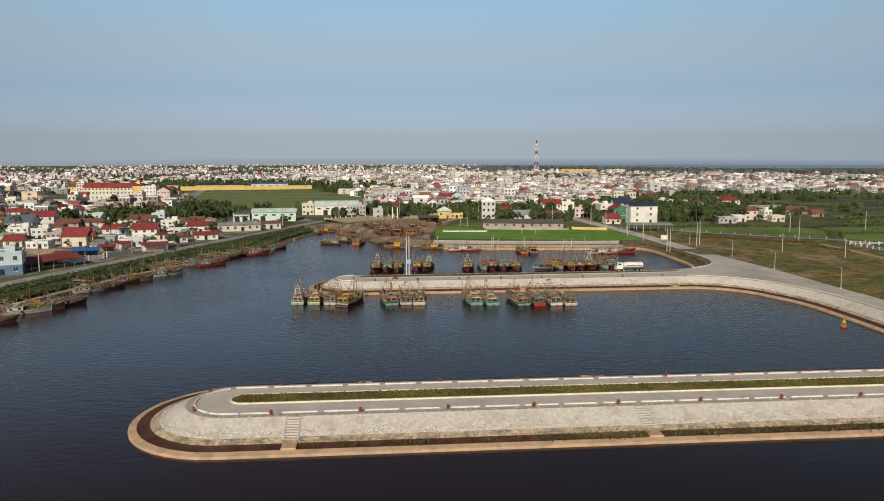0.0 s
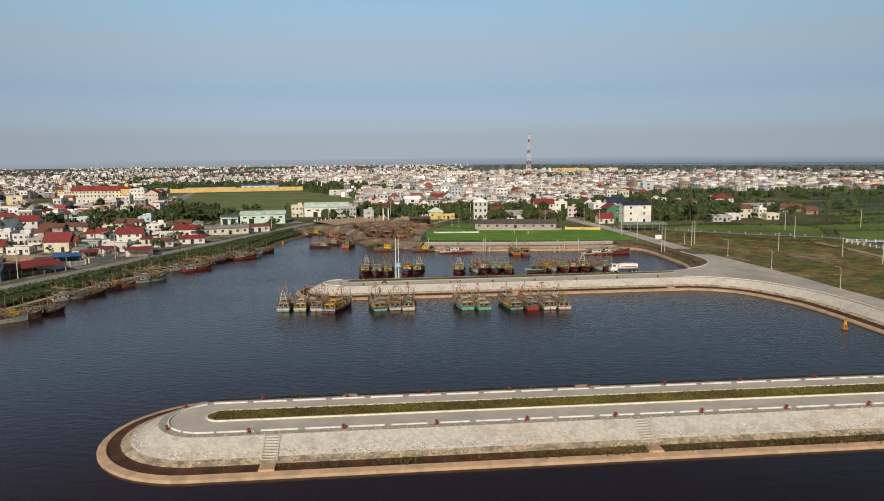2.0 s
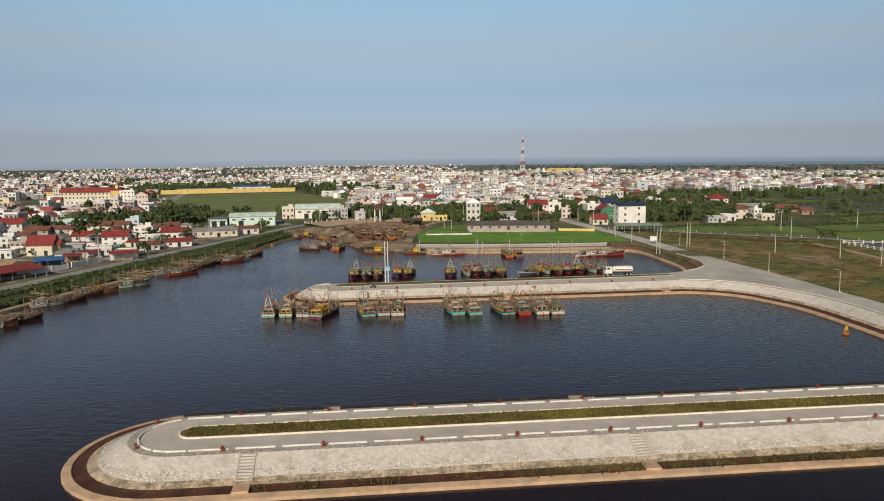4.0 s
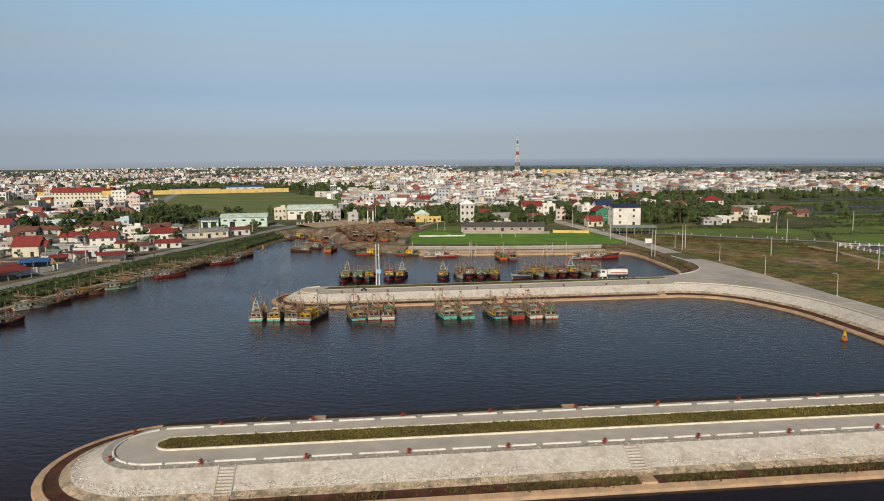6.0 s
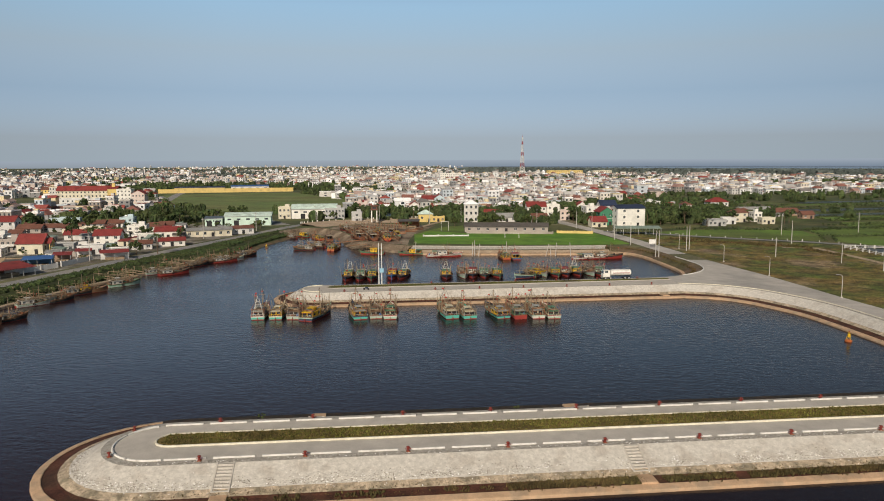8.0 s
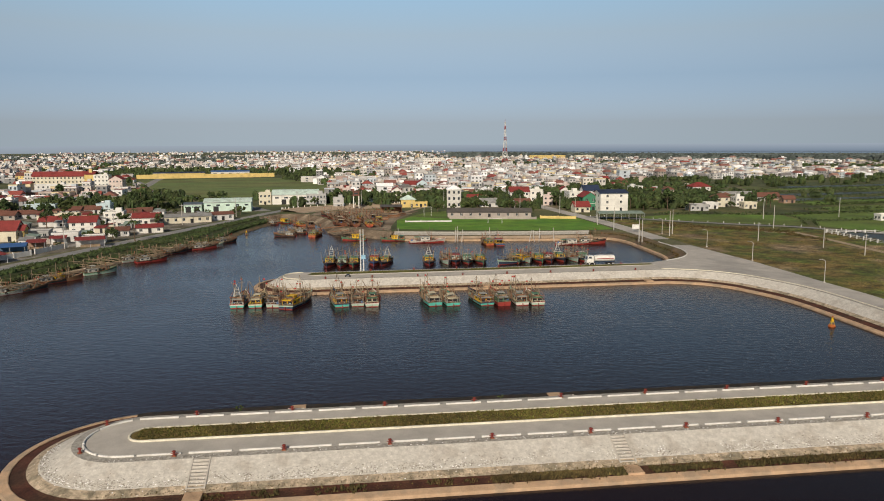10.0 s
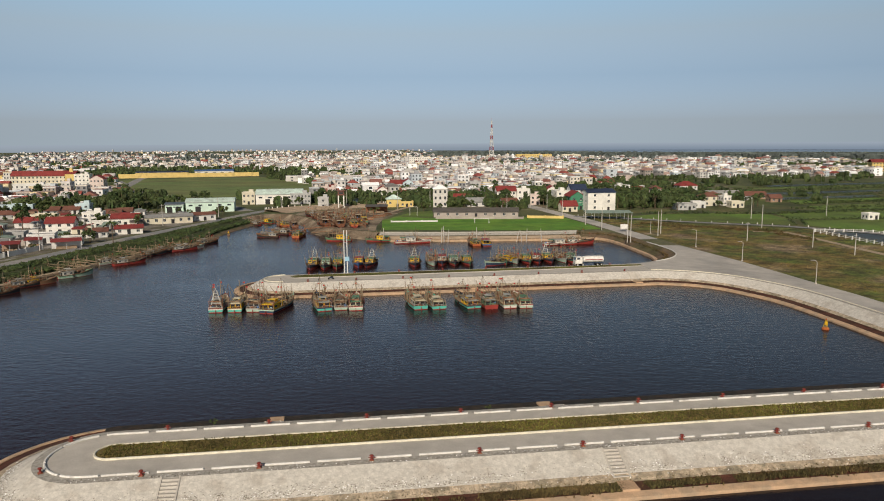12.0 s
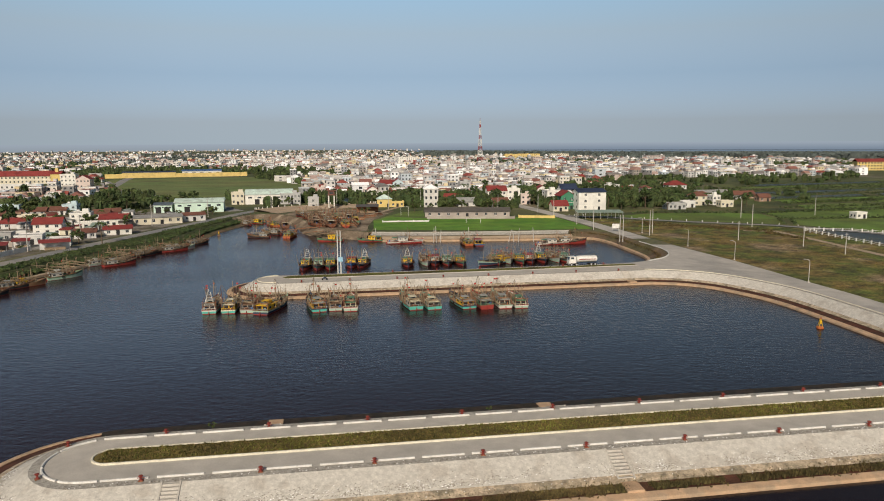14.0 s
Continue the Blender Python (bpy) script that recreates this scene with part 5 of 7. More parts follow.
    for k in range(2):
        y = length * r.uniform(0.5, 0.86)
        part("sack", Mesh().blob((r.uniform(-0.7, 0.7), y, sheer(y / length) + r.uniform(0.0, 0.5)), (r.uniform(0.4, 0.8), r.uniform(0.5, 1.0), r.uniform(0.35, 0.7)), 0.4, r), M[r.choice(("net", "rust", "deck", "tyre"))], ob, "bulging brown sack of fishing gear")
    part("winch", Mesh().rod((-0.7, length * 0.66, sheer(0.66) - 0.1), (0.7, length * 0.66, sheer(0.66) - 0.1), 0.28, 8), M["rust"], ob)
    part("stem_post", Mesh().rod((0, length * 0.955, 0.1), (0, length * 1.0, sheer(1.0) + 0.5), 0.12, 5), PAINT[stripe], ob)
    return ob


BOATS = {
    "gantry_white": fishing_boat("pale trawler with turquoise stern stripe and white lattice gantry", "teal", "white", "white", "grey", gantry=True, flags=3, seed=2, length=14),
    "yellow_box": fishing_boat("trawler with yellow wheelhouse and turquoise stern", "teal", "cream", "yellow", "cream", flags=2, seed=3, length=13.5, beam=4.0),
    "grey_poles": fishing_boat("grey weathered trawler bristling with bamboo poles", "pale_green", "grey", "grey", "brown", flags=3, poles=14, seed=4, length=14, beam=3.9),
    "big_yellow": fishing_boat("large trawler with long yellow deckhouse and dark hull", "navy", "pale_green", "yellow", "yellow", flags=3, poles=13, seed=5, length=15.5, beam=4.7),
    "teal_yellow": fishing_boat("dark-hulled trawler with turquoise stern and yellow cabin", "teal", "navy", "yellow", "grey", flags=3, poles=13, seed=6, length=15.5, beam=4.4),
    "white_green": fishing_boat("white and green trawler with a grey awning", "pale_green", "white", "cream", "green", flags=1, poles=10, seed=7, length=14),
    "turquoise": fishing_boat("turquoise trawler with pale cabin and many poles", "teal", "teal", "grey", "cream", flags=3, poles=14, seed=8, length=15, beam=4.3),
    "red_hull": fishing_boat("red-hulled trawler with green cabin", "red", "red", "green", "grey", flags=4, poles=12, seed=9, length=15),
    "white_plain": fishing_boat("white trawler with pale cabin and open stern", "white", "pale_green", "cream", "grey", flags=3, poles=11, seed=10, length=14.5),
    "yellow_bow": fishing_boat("dark blue trawler with yellow wheelhouse and lattice gantry", "black", "navy", "yellow", "green", gantry=True, flags=2, seed=11, length=14, beam=4.5, wheel="mid"),
    "yellow_plain": fishing_boat("dark trawler with yellow wheelhouse and green roof", "navy", "green", "yellow", "green", flags=2, poles=9, seed=31, length=14, beam=4.5, wheel="mid"),
    "green_bow": fishing_boat("dark green trawler with pale wheelhouse", "green", "navy", "pale_green", "green", flags=3, poles=9, seed=12, length=14, beam=4.5, wheel="mid"),
    "white_bow": fishing_boat("black trawler with white wheelhouse", "black", "navy", "white", "red", flags=2, poles=9, seed=13, length=13.5, beam=4.5, wheel="mid"),
    "blue_bow": fishing_boat("blue trawler with yellow and red trim", "navy", "blue", "yellow", "red", flags=2, poles=8, seed=14, length=13.5, beam=4.5, wheel="mid"),
    "orange_hull": fishing_boat("orange-red wooden trawler with yellow cabin", "orange", "orange", "yellow", "green", flags=1, poles=4, seed=15, length=14, nets=3),
    "river_grey": fishing_boat("grey-green river trawler with long bamboo booms", "grey", "pale_green", "white", "white", flags=2, poles=6, seed=16, length=13, long_booms=True),
    "river_red": fishing_boat("red and black river trawler with long bamboo booms", "red", "black", "white", "grey", flags=2, poles=5, seed=17, length=14, long_booms=True),
    "river_yellow": fishing_boat("brown barge-like boat with yellow cabin and blue drums", "brown", "brown", "yellow", "yellow", flags=1, poles=6, seed=18, length=11, long_booms=True),
    "river_dark": fishing_boat("dark river trawler laden with poles and nets", "black", "brown", "grey", "grey", flags=2, poles=9, seed=19, length=12.5, long_booms=True, nets=3),
    "river_white": fishing_boat("small white-cabined river boat with red bottom", "pale_green", "green", "white", "white", flags=1, poles=4, seed=24, length=12, long_booms=True),
    "white_big": fishing_boat("large white trawler with red waterline", "white", "white", "white", "grey", flags=1, poles=4, seed=20, length=15.5, beam=4.6, wheel="mid"),
    "rust_hull": fishing_boat("rust-brown wooden boat with faded yellow cabin", "brown", "rust_red", "brown", "brown", bottom="rust_red", flags=0, poles=4, seed=41, length=13, beam=4.2, wheel="mid"),
    "yellow_low": fishing_boat("low green boat with broad yellow cabin", "green", "green", "yellow", "yellow", flags=1, poles=3, seed=22, length=11, beam=4.0, wheel="mid"),
}
# kind, stern x, stern y, heading in degrees (0: bow towards +y, positive: to the left)
FLEET = [
    ("gantry_white", -41.5, 203.4, 3), ("yellow_box", -36.8, 203.4, 1), ("grey_poles", -32.3, 203.4, -3), ("big_yellow", -28.6, 201.4, -18),
    ("teal_yellow", -14.3, 202.9, 14), ("grey_poles", -10.3, 203.8, 6), ("white_green", -6.5, 203.0, 2),
    ("turquoise", 10.0, 202.9, 13), ("turquoise", 14.7, 202.8, 9),
    ("teal_yellow", 23.6, 202.9, 14), ("red_hull", 28.0, 202.2, 8), ("white_plain", 32.8, 202.4, 5), ("white_green", 36.9, 202.3, 4),
    ("yellow_bow", -24.8, 277.5, 178), ("green_bow", -20.6, 277.4, 180), ("yellow_plain", -16.9, 278.0, 182), ("blue_bow", -9.4, 280.0, 180), ("yellow_bow", -4.8, 280.2, 172),
    ("yellow_bow", 10.0, 280.2, 180), ("grey_poles", 15.6, 281.5, 184), ("white_bow", 19.8, 281.6, 178), ("green_bow", 23.8, 281.6, 180), ("yellow_plain", 28.0, 281.6, 184),
    ("big_yellow", 46.0, 276.4, 128), ("yellow_plain", 41.2, 282.6, 182), ("grey_poles", 45.4, 283.4, 181), ("yellow_plain", 49.8, 282.8, 181), ("white_bow", 53.8, 283.6, 179), ("yellow_bow", 58.2, 284.6, 180), ("grey_poles", 62.4, 284.6, 183), ("green_bow", 66.4, 284.2, 178),
    ("orange_hull", -42.0, 349.0, -12), ("river_dark", -46.5, 362.0, 58), ("river_dark", -50.0, 353.0, 80),
    ("yellow_low", -16.5, 338.0, 90), ("yellow_low", 1.0, 335.2, 88), ("white_big", 3.0, 327.5, -86), ("orange_hull", 36.6, 316.5, 8), ("blue_bow", 40.8, 315.5, 2), ("white_big", 64.5, 316.8, -84), ("river_red", 74.0, 319.0, -84),
    ("yellow_low", -62.0, 412.0, 60), ("orange_hull", -53.0, 396.0, 30), ("rust_hull", -48.0, 392.0, 15), ("river_dark", -68.0, 404.0, 50),
]
# river boats: kind, middle x, middle y, heading
for kind, x, y, h in (("river_dark", -114.5, 181.0, -58), ("river_grey", -114.0, 193.5, -60), ("river_yellow", -110.4, 197.6, -52), ("river_dark", -107.6, 204.0, -44), ("river_grey", -111.6, 226.0, -44),
                      ("river_dark", -108.0, 231.0, -40), ("river_dark", -107.0, 243.5, -46), ("river_yellow", -104.2, 247.0, -54), ("river_white", -99.6, 258.6, -46),
                      ("river_grey", -97.8, 284.5, -40), ("river_red", -91.6, 283.0, -48), ("river_dark", -89.4, 304.0, -40), ("river_dark", -87.0, 311.0, -40), ("river_red", -81.6, 315.5, -50), ("river_grey", -79.5, 318.5, -48), ("river_dark", -76.8, 334.0, -40)):
    FLEET.append((kind, x - 5.2 * math.sin(radians(-h)), y - 5.2 * math.cos(radians(h)), h))
used = set()
for kind, x, y, h in FLEET:
    m = pose(x, y, 0.0, 0, RNG.uniform(-1.5, 1.5), h) @ Matrix.Diagonal((0.92, 0.92, 0.86, 1.0) if kind.startswith("river") else (1.0, 1.0, 0.87, 1.0))
    if kind in used:
        copy_thing(BOATS[kind], m)
    else:
        BOATS[kind].matrix_basis = m
        used.add(kind)
# boats hauled out on the slips
slips = ((-29, 366, 30), (-22.5, 362, 20), (-16, 360, 12), (-31, 380, 25), (-25, 378, 22), (-18.5, 376, 12), (-12, 374, 8), (-35, 395, 30), (-28.5, 393, 25), (-22, 391, 15), (-15.5, 389, 10), (-39, 410, 40), (-31, 408, 30))
for i, (x, y, h) in enumerate(slips):
    kind = ("rust_hull", "rust_hull", "orange_hull", "rust_hull", "river_dark", "rust_hull", "yellow_low")[i % 7]
    m = pose(x, y, TOP + 0.75, 0, 2, h)
    if kind in used:
        copy_thing(BOATS[kind], m)
    else:
        BOATS[kind].matrix_basis = m
        used.add(kind)


def gangway(x, y, rz, length, seed):
    """Long bamboo poles on trestles, from the bank to the moored boats."""
    r = random.Random(seed)
    ob = thing("bamboo_gangway", "pale bamboo gangway on crossed poles over the bank", "gangway", "bamboo gangways of the river boats", pose(x - 3.5, y - 1.0, 0, 0, 0, rz))
    for k in range(4):
        z = 2.0 + r.uniform(-0.5, 0.9)
        part("pole", Mesh().rod((r.uniform(-1.2, 1.2), -length / 2 + r.uniform(-1, 1), z + r.uniform(-0.4, 0.4)), (r.uniform(-1.2, 1.2), length / 2 + r.uniform(-1, 1), z), 0.11, 6, 0.08), M["bamboo"], ob)
    for k in range(3):
        yy = -length * 0.35 + length * 0.35 * k
        for g in (-1, 1):
            part("trestle_leg", Mesh().rod((g * 1.1, yy, -0.4), (-g * 0.3, yy, r.uniform(3.2, 5.0)), 0.09, 5), M["bamboo"], ob)


for i, (x, y, rz, ln) in enumerate(((-104, 266, 62, 14), (-101, 271, 66, 13), (-99, 276, 60, 13), (-93, 296, 60, 12), (-90, 301, 64, 12), (-84, 322, 60, 11), (-119, 196, 60, 11), (-116, 234, 62, 11), (-94, 300, 58, 12))):
    gangway(x, y, rz, ln, 50 + i)
# ---- buildings ----
def windowed(ob, w, d, h, storeys, z0=0.0, n=2, sides=True, glass="glass", frame_mat=None, wall_part=None, framed=True):
    """Windows with frames and sills on the front (-y) and the two ends, as parts of ob's wall."""
    owner = wall_part or ob
    step = h / storeys
    for s in range(storeys):
        z = z0 + step * (s + 0.55)
        for i in range(n):
            x = -w / 2 + w * (i + 0.5) / n
            door = s == 0 and i == n // 2
            zz, hh, ww = (z0 + 1.1, 2.1, min(1.4, w / n * 0.55)) if door else (z, min(1.4, step * 0.42), min(1.25, w / n * 0.45))
            pane = part("door" if door else "window", Mesh().box((x, -d / 2 - 0.015, zz), (ww, 0.07, hh)), M["dark"] if door else M[glass], owner)
            if not door and framed:
                part("frame", Mesh().box((x, -d / 2 - 0.04, zz - hh / 2 - 0.06), (ww + 0.3, 0.16, 0.12)).box((x, -d / 2 - 0.06, zz), (0.07, 0.06, hh)), frame_mat or M["white_paint"], pane)
        if sides:
            for g in (-1, 1):
                for y in (-d * 0.22, d * 0.22):
                    part("window", Mesh().box((g * (w / 2 + 0.015), y, z), (0.07, 1.0, min(1.3, step * 0.4))), M[glass], owner)


def house(label, w, d, h, walls="white", roof="gable", tiles="red", storeys=1, n=3, ridge=None, turn=False, balcony=False, tank=False, porch=None, group="houses of the town", glass="glass", name="house", framed=True):
    """A rendered house: walls, roof, windows, door; front towards -y."""
    ob = thing(name, label, "house" if name == "house" else name.replace("_", " "), group)
    body = Mesh().box((0, 0, h / 2), (w, d, h))
    ridge = ridge or min(w, d) * 0.32
    if roof == "gable":
        ww, dd = (w, d) if not turn else (d, w)
        old = body.m
        body.m = Matrix.Rotation(radians(90 if turn else 0), 4, "Z")
        body.add([(-ww / 2, -dd / 2, h), (-ww / 2, dd / 2, h), (-ww / 2, 0, h + ridge), (ww / 2, -dd / 2, h), (ww / 2, dd / 2, h), (ww / 2, 0, h + ridge)], [(0, 1, 2), (3, 5, 4)])
        body.m = old
        wp = part("wall", body, WALL[walls], ob)
        rm = Mesh()
        rm.gable((0, 0, h), (ww, dd), ridge, 0.55, 0.18, rz=radians(90 if turn else 0))
        rp = part("roof", rm, ROOF[tiles], ob, f"{tiles} pitched roof")
        e = ww / 2 + 0.5
        rr = Matrix.Rotation(radians(90 if turn else 0), 4, "Z")
        part("ridge_cap", Mesh().rod(tuple(rr @ Vector((-e, 0, h + ridge + 0.16))), tuple(rr @ Vector((e, 0, h + ridge + 0.16))), 0.12, 5), ROOF[tiles], rp)
    elif roof == "hip":
        wp = part("wall", body, WALL[walls], ob)
        o = 0.6
        rm = Mesh()
        k = max(0.0, (w - d) / 2)
        rm.add([(-w / 2 - o, -d / 2 - o, h), (w / 2 + o, -d / 2 - o, h), (w / 2 + o, d / 2 + o, h), (-w / 2 - o, d / 2 + o, h), (-k, 0, h + ridge), (k, 0, h + ridge),
                (-w / 2 - o, -d / 2 - o, h - 0.15), (w / 2 + o, -d / 2 - o, h - 0.15), (w / 2 + o, d / 2 + o, h - 0.15), (-w / 2 - o, d / 2 + o, h - 0.15)],
               [(0, 1, 5, 4), (1, 2, 5), (2, 3, 4, 5), (3, 0, 4), (6, 7, 1, 0), (7, 8, 2, 1), (8, 9, 3, 2), (9, 6, 0, 3), (9, 8, 7, 6)])
        part("roof", rm, ROOF[tiles], ob, f"{tiles} hipped roof")
    else:
        wp = part("wall", body, WALL[walls], ob)
        pr = Mesh()
        for x, y, sx, sy in ((0, -d / 2, w + 0.3, 0.25), (0, d / 2, w + 0.3, 0.25), (-w / 2, 0, 0.25, d), (w / 2, 0, 0.25, d)):
            pr.box((x, y, h + 0.3), (sx, sy, 0.75))
        part("parapet", pr, WALL[walls], ob)
        part("roof", Mesh().box((0, 0, h + 0.06), (w - 0.3, d - 0.3, 0.12)), ROOF["grey"], ob, "flat grey roof")
        if storeys > 1:
            part("stair_head", Mesh().bevel_box((w * 0.18, d * 0.2, h + 1.1), (min(3.0, w * 0.4), min(3.2, d * 0.35), 2.1), 0.05), WALL[walls], ob)
    for s in range(1, storeys):
        part("band", Mesh().box((0, -d / 2 - 0.02, h * s / storeys), (w + 0.12, 0.12, 0.18)), M["white_paint"], wp)
    windowed(ob, w, d, h, storeys, n=n, wall_part=wp, glass=glass, sides=framed, framed=framed)
    if balcony and storeys > 1:
        b = part("balcony", Mesh().box((0, -d / 2 - 0.6, h / storeys), (w * 0.8, 1.2, 0.15)), WALL[walls], ob)
        part("balustrade", Mesh().box((0, -d / 2 - 1.17, h / storeys + 0.55), (w * 0.8, 0.08, 0.9)), M["white_paint"], b)
    if tank:
        part("water_tank", Mesh().rod((-w * 0.25, d * 0.1, h + 1.3), (-w * 0.25 + 1.5, d * 0.1, h + 1.3), 0.55, 10), M["steel"], ob, "steel rooftop water tank")
    if porch:
        p = part("porch_roof", Mesh().box((0, -d / 2 - 1.6, 2.75), (w * 0.95, 3.2, 0.12)), ROOF[porch], ob, f"{porch} sheet porch roof")
        for x in (-w * 0.42, 0, w * 0.42):
            part("post", Mesh().rod((x, -d / 2 - 3.0, 0), (x, -d / 2 - 3.0, 2.7), 0.09, 5), M["white_paint"], p)
    return ob


def place(ob, x, y, rz=0.0):
    ob.matrix_basis = pose(x, y, TOP - 0.03, 0, 0, rz)
    return ob


LEFT = "houses by the river"
place(house("white villa under a dark slate roof with a dormer", 14.4, 10, 5.0, "white", "gable", "slate", 2, 3, ridge=3.6, group=LEFT), -230.0, 394.4, 6)
place(house("grey-white two-storey house with red gable roof", 12.9, 9, 6.5, "white", "gable", "red", 2, 3, ridge=2.6, group=LEFT), -229.9, 416.7, 8)
place(house("white house with small red roof and stair tower", 12.4, 8, 5.0, "bright", "gable", "red", 2, 3, ridge=1.8, group=LEFT), -276.4, 471.2, 6)
place(house("low house with pale green sheet roof", 10.7, 8, 2.8, "white", "gable", "green", 1, 3, ridge=1.4, group=LEFT), -265.5, 509.0, 6)
place(house("pale house with red roof behind the gardens", 12.2, 8, 3.7, "cream", "gable", "red", 1, 3, ridge=1.8, group=LEFT), -267.9, 524.9, 6)
place(house("small bright yellow flat house", 8.2, 7, 2.6, "yellow", "flat", "red", 1, 3, ridge=1, group=LEFT), -261.6, 553.1, 6)
place(house("long pale cyan garden house", 17.4, 8, 4.0, "cyan", "flat", "red", 1, 6, ridge=1, group=LEFT), -220.7, 466.1, 8)
place(house("low house under dark brown tiles", 12.3, 8, 2.6, "dirty", "gable", "tile", 1, 3, ridge=1.8, group=LEFT), -215.5, 416.0, 8)
place(house("low tiled house with stained walls", 12.5, 8, 2.6, "grey", "gable", "tile", 1, 3, ridge=1.6, group=LEFT), -205.3, 422.9, 8)
place(house("tiled outhouse with grey walls", 6.4, 7, 2.6, "dirty", "gable", "tile", 1, 2, ridge=1.4, group=LEFT), -208.5, 389.6, 10)
place(house("white two-storey house with a balcony", 9.2, 9, 5.0, "white", "flat", "red", 2, 3, ridge=1, tank=True, balcony=True, group=LEFT), -210.4, 360.0, 8)
place(house("stained white house with roof terrace", 7.4, 9, 5.0, "white", "flat", "red", 2, 3, ridge=1, tank=True, group=LEFT), -196.0, 352.3, 10)
place(house("pale terrace house with open upper floor", 6.5, 8, 5.0, "dirty", "flat", "red", 2, 3, ridge=1, tank=True, balcony=True, group=LEFT), -179.0, 333.0, 10)
place(house("low whitewashed yard house with flat roof", 8.9, 8, 2.7, "bright", "flat", "red", 1, 4, ridge=1, group=LEFT), -177.4, 316.2, 12)
place(house("cream cottage under a dark red roof", 7.8, 8, 3.0, "cream", "gable", "red", 1, 2, ridge=2.0, group=LEFT), -191.8, 322.4, 12)
place(house("white cottage with red roof among trees", 10.1, 8, 2.7, "white", "gable", "red", 1, 2, ridge=2.0, group=LEFT), -173.6, 380.9, 10)
place(house("grey cottage with brown tile roof", 10.7, 8, 2.6, "grey", "gable", "tile", 1, 3, ridge=1.8, group=LEFT), -193.0, 445.2, 8)
place(house("long low pale yellow house", 12.0, 7, 2.6, "cream", "flat", "red", 1, 5, ridge=1, group=LEFT), -182.2, 415.1, 8)
place(house("white cottage with red-brown tiles", 8.7, 8, 2.6, "white", "gable", "tile", 1, 2, ridge=1.8, group=LEFT), -182.5, 449.0, 8)
place(house("cyan two-storey house with dark windows", 7.7, 8, 5.0, "cyan", "flat", "red", 2, 2, ridge=1, tank=True, group=LEFT), -177.6, 453.0, 8)
place(house("white two-storey house with flat roof", 9.6, 9, 5.0, "bright", "flat", "red", 2, 3, ridge=1, tank=True, group=LEFT), -150.2, 399.2, 12)
place(house("small white gabled house", 7.9, 8, 2.6, "white", "gable", "tile", 1, 2, ridge=1.8, group=LEFT), -150.4, 425.8, 12)
place(house("small house with brown gable", 7.7, 8, 2.6, "white", "gable", "tile", 1, 2, ridge=1.8, group=LEFT), -147.1, 433.1, 12)
place(house("white two-storey house with bright red gable roof", 11.3, 9, 5.0, "bright", "gable", "red", 2, 3, ridge=2.2, group=LEFT), -146.0, 354.3, 12)
place(house("white arcaded house with red roof", 12.5, 9, 3.9, "bright", "gable", "red", 1, 5, ridge=1.8, group=LEFT), -128.6, 383.8, 14)
place(house("long whitewashed flat-roofed shop row", 9.8, 8, 3.3, "white", "flat", "red", 1, 4, ridge=1, group=LEFT), -139.2, 321.9, 16)
place(house("low whitewashed flat-roofed annex", 9.6, 7, 2.6, "bright", "flat", "red", 1, 3, ridge=1, group=LEFT), -138.1, 374.3, 16)
place(house("white roadside house with low red roof", 11.2, 7, 2.6, "bright", "gable", "red", 1, 3, ridge=1.1, group=LEFT), -115.4, 350.4, 20)
place(house("grey rendered yard building", 8.9, 8, 2.6, "grey", "flat", "red", 1, 3, ridge=1, group=LEFT), -157.0, 335.0, 14)
place(house("small whitewashed shop with flat roof", 8.4, 7, 2.6, "white", "flat", "red", 1, 3, ridge=1, group=LEFT), -125.1, 315.2, 18)
place(house("stained low house behind the shops", 5.9, 7, 2.6, "dirty", "flat", "red", 1, 2, ridge=1, group=LEFT), -173.4, 343.9, 12)
place(house("white bungalow with a rusty roof", 8.4, 7, 2.6, "white", "gable", "tile", 1, 3, ridge=1.2, group=LEFT), -124.5, 338.7, 18)
cyan_shop = place(house("pale cyan shop house with blue lower wall", 12.0, 9, 7.4, "cyan", "flat", storeys=2, n=3, tank=True, group=LEFT), -149.5, 243.5, 24)
part("lower_wall", Mesh().box((0, 0, 1.7), (12.1, 9.1, 3.4)), WALL["blue"], cyan_shop, "blue painted lower wall")


def porch_house():
    """A cream house whose gable end has a porch on four yellow columns."""
    ob = place(house("cream house with red gable roof and yellow columned porch", 10.4, 9.4, 4.8, "cream", "gable", "red", 1, 2, ridge=3.3, group=LEFT), -165.0, 325.2, 6)
    porch = part("porch_roof", Mesh().gable((6.3, 0, 4.5), (2.4, 5.0), 1.9, 0.4, 0.2), ROOF["red"], ob, "red porch gable")
    part("pediment", Mesh().add([(7.3, -2.4, 4.5), (7.3, 2.4, 4.5), (7.3, 0, 6.3), (7.5, -2.4, 4.5), (7.5, 2.4, 4.5), (7.5, 0, 6.3)], [(0, 2, 1), (3, 4, 5), (0, 1, 4, 3), (1, 2, 5, 4), (2, 0, 3, 5)]), WALL["yellow"], porch, "yellow pediment")
    for y in (-2.3, -0.8, 0.8, 2.3):
        part("column", Mesh().lathe((7.1, y, 0), [(0.3, 0), (0.22, 0.3), (0.2, 4.1), (0.32, 4.5)], 8), WALL["yellow"], porch)
    part("step", Mesh().bevel_box((6.6, 0, 0.2), (2.8, 5.6, 0.4), 0.04), M["concrete"], ob)
    part("balustrade", Mesh().bevel_box((7.4, 0, 0.9), (0.15, 5.4, 0.9), 0.03), WALL["yellow"], ob)


porch_house()


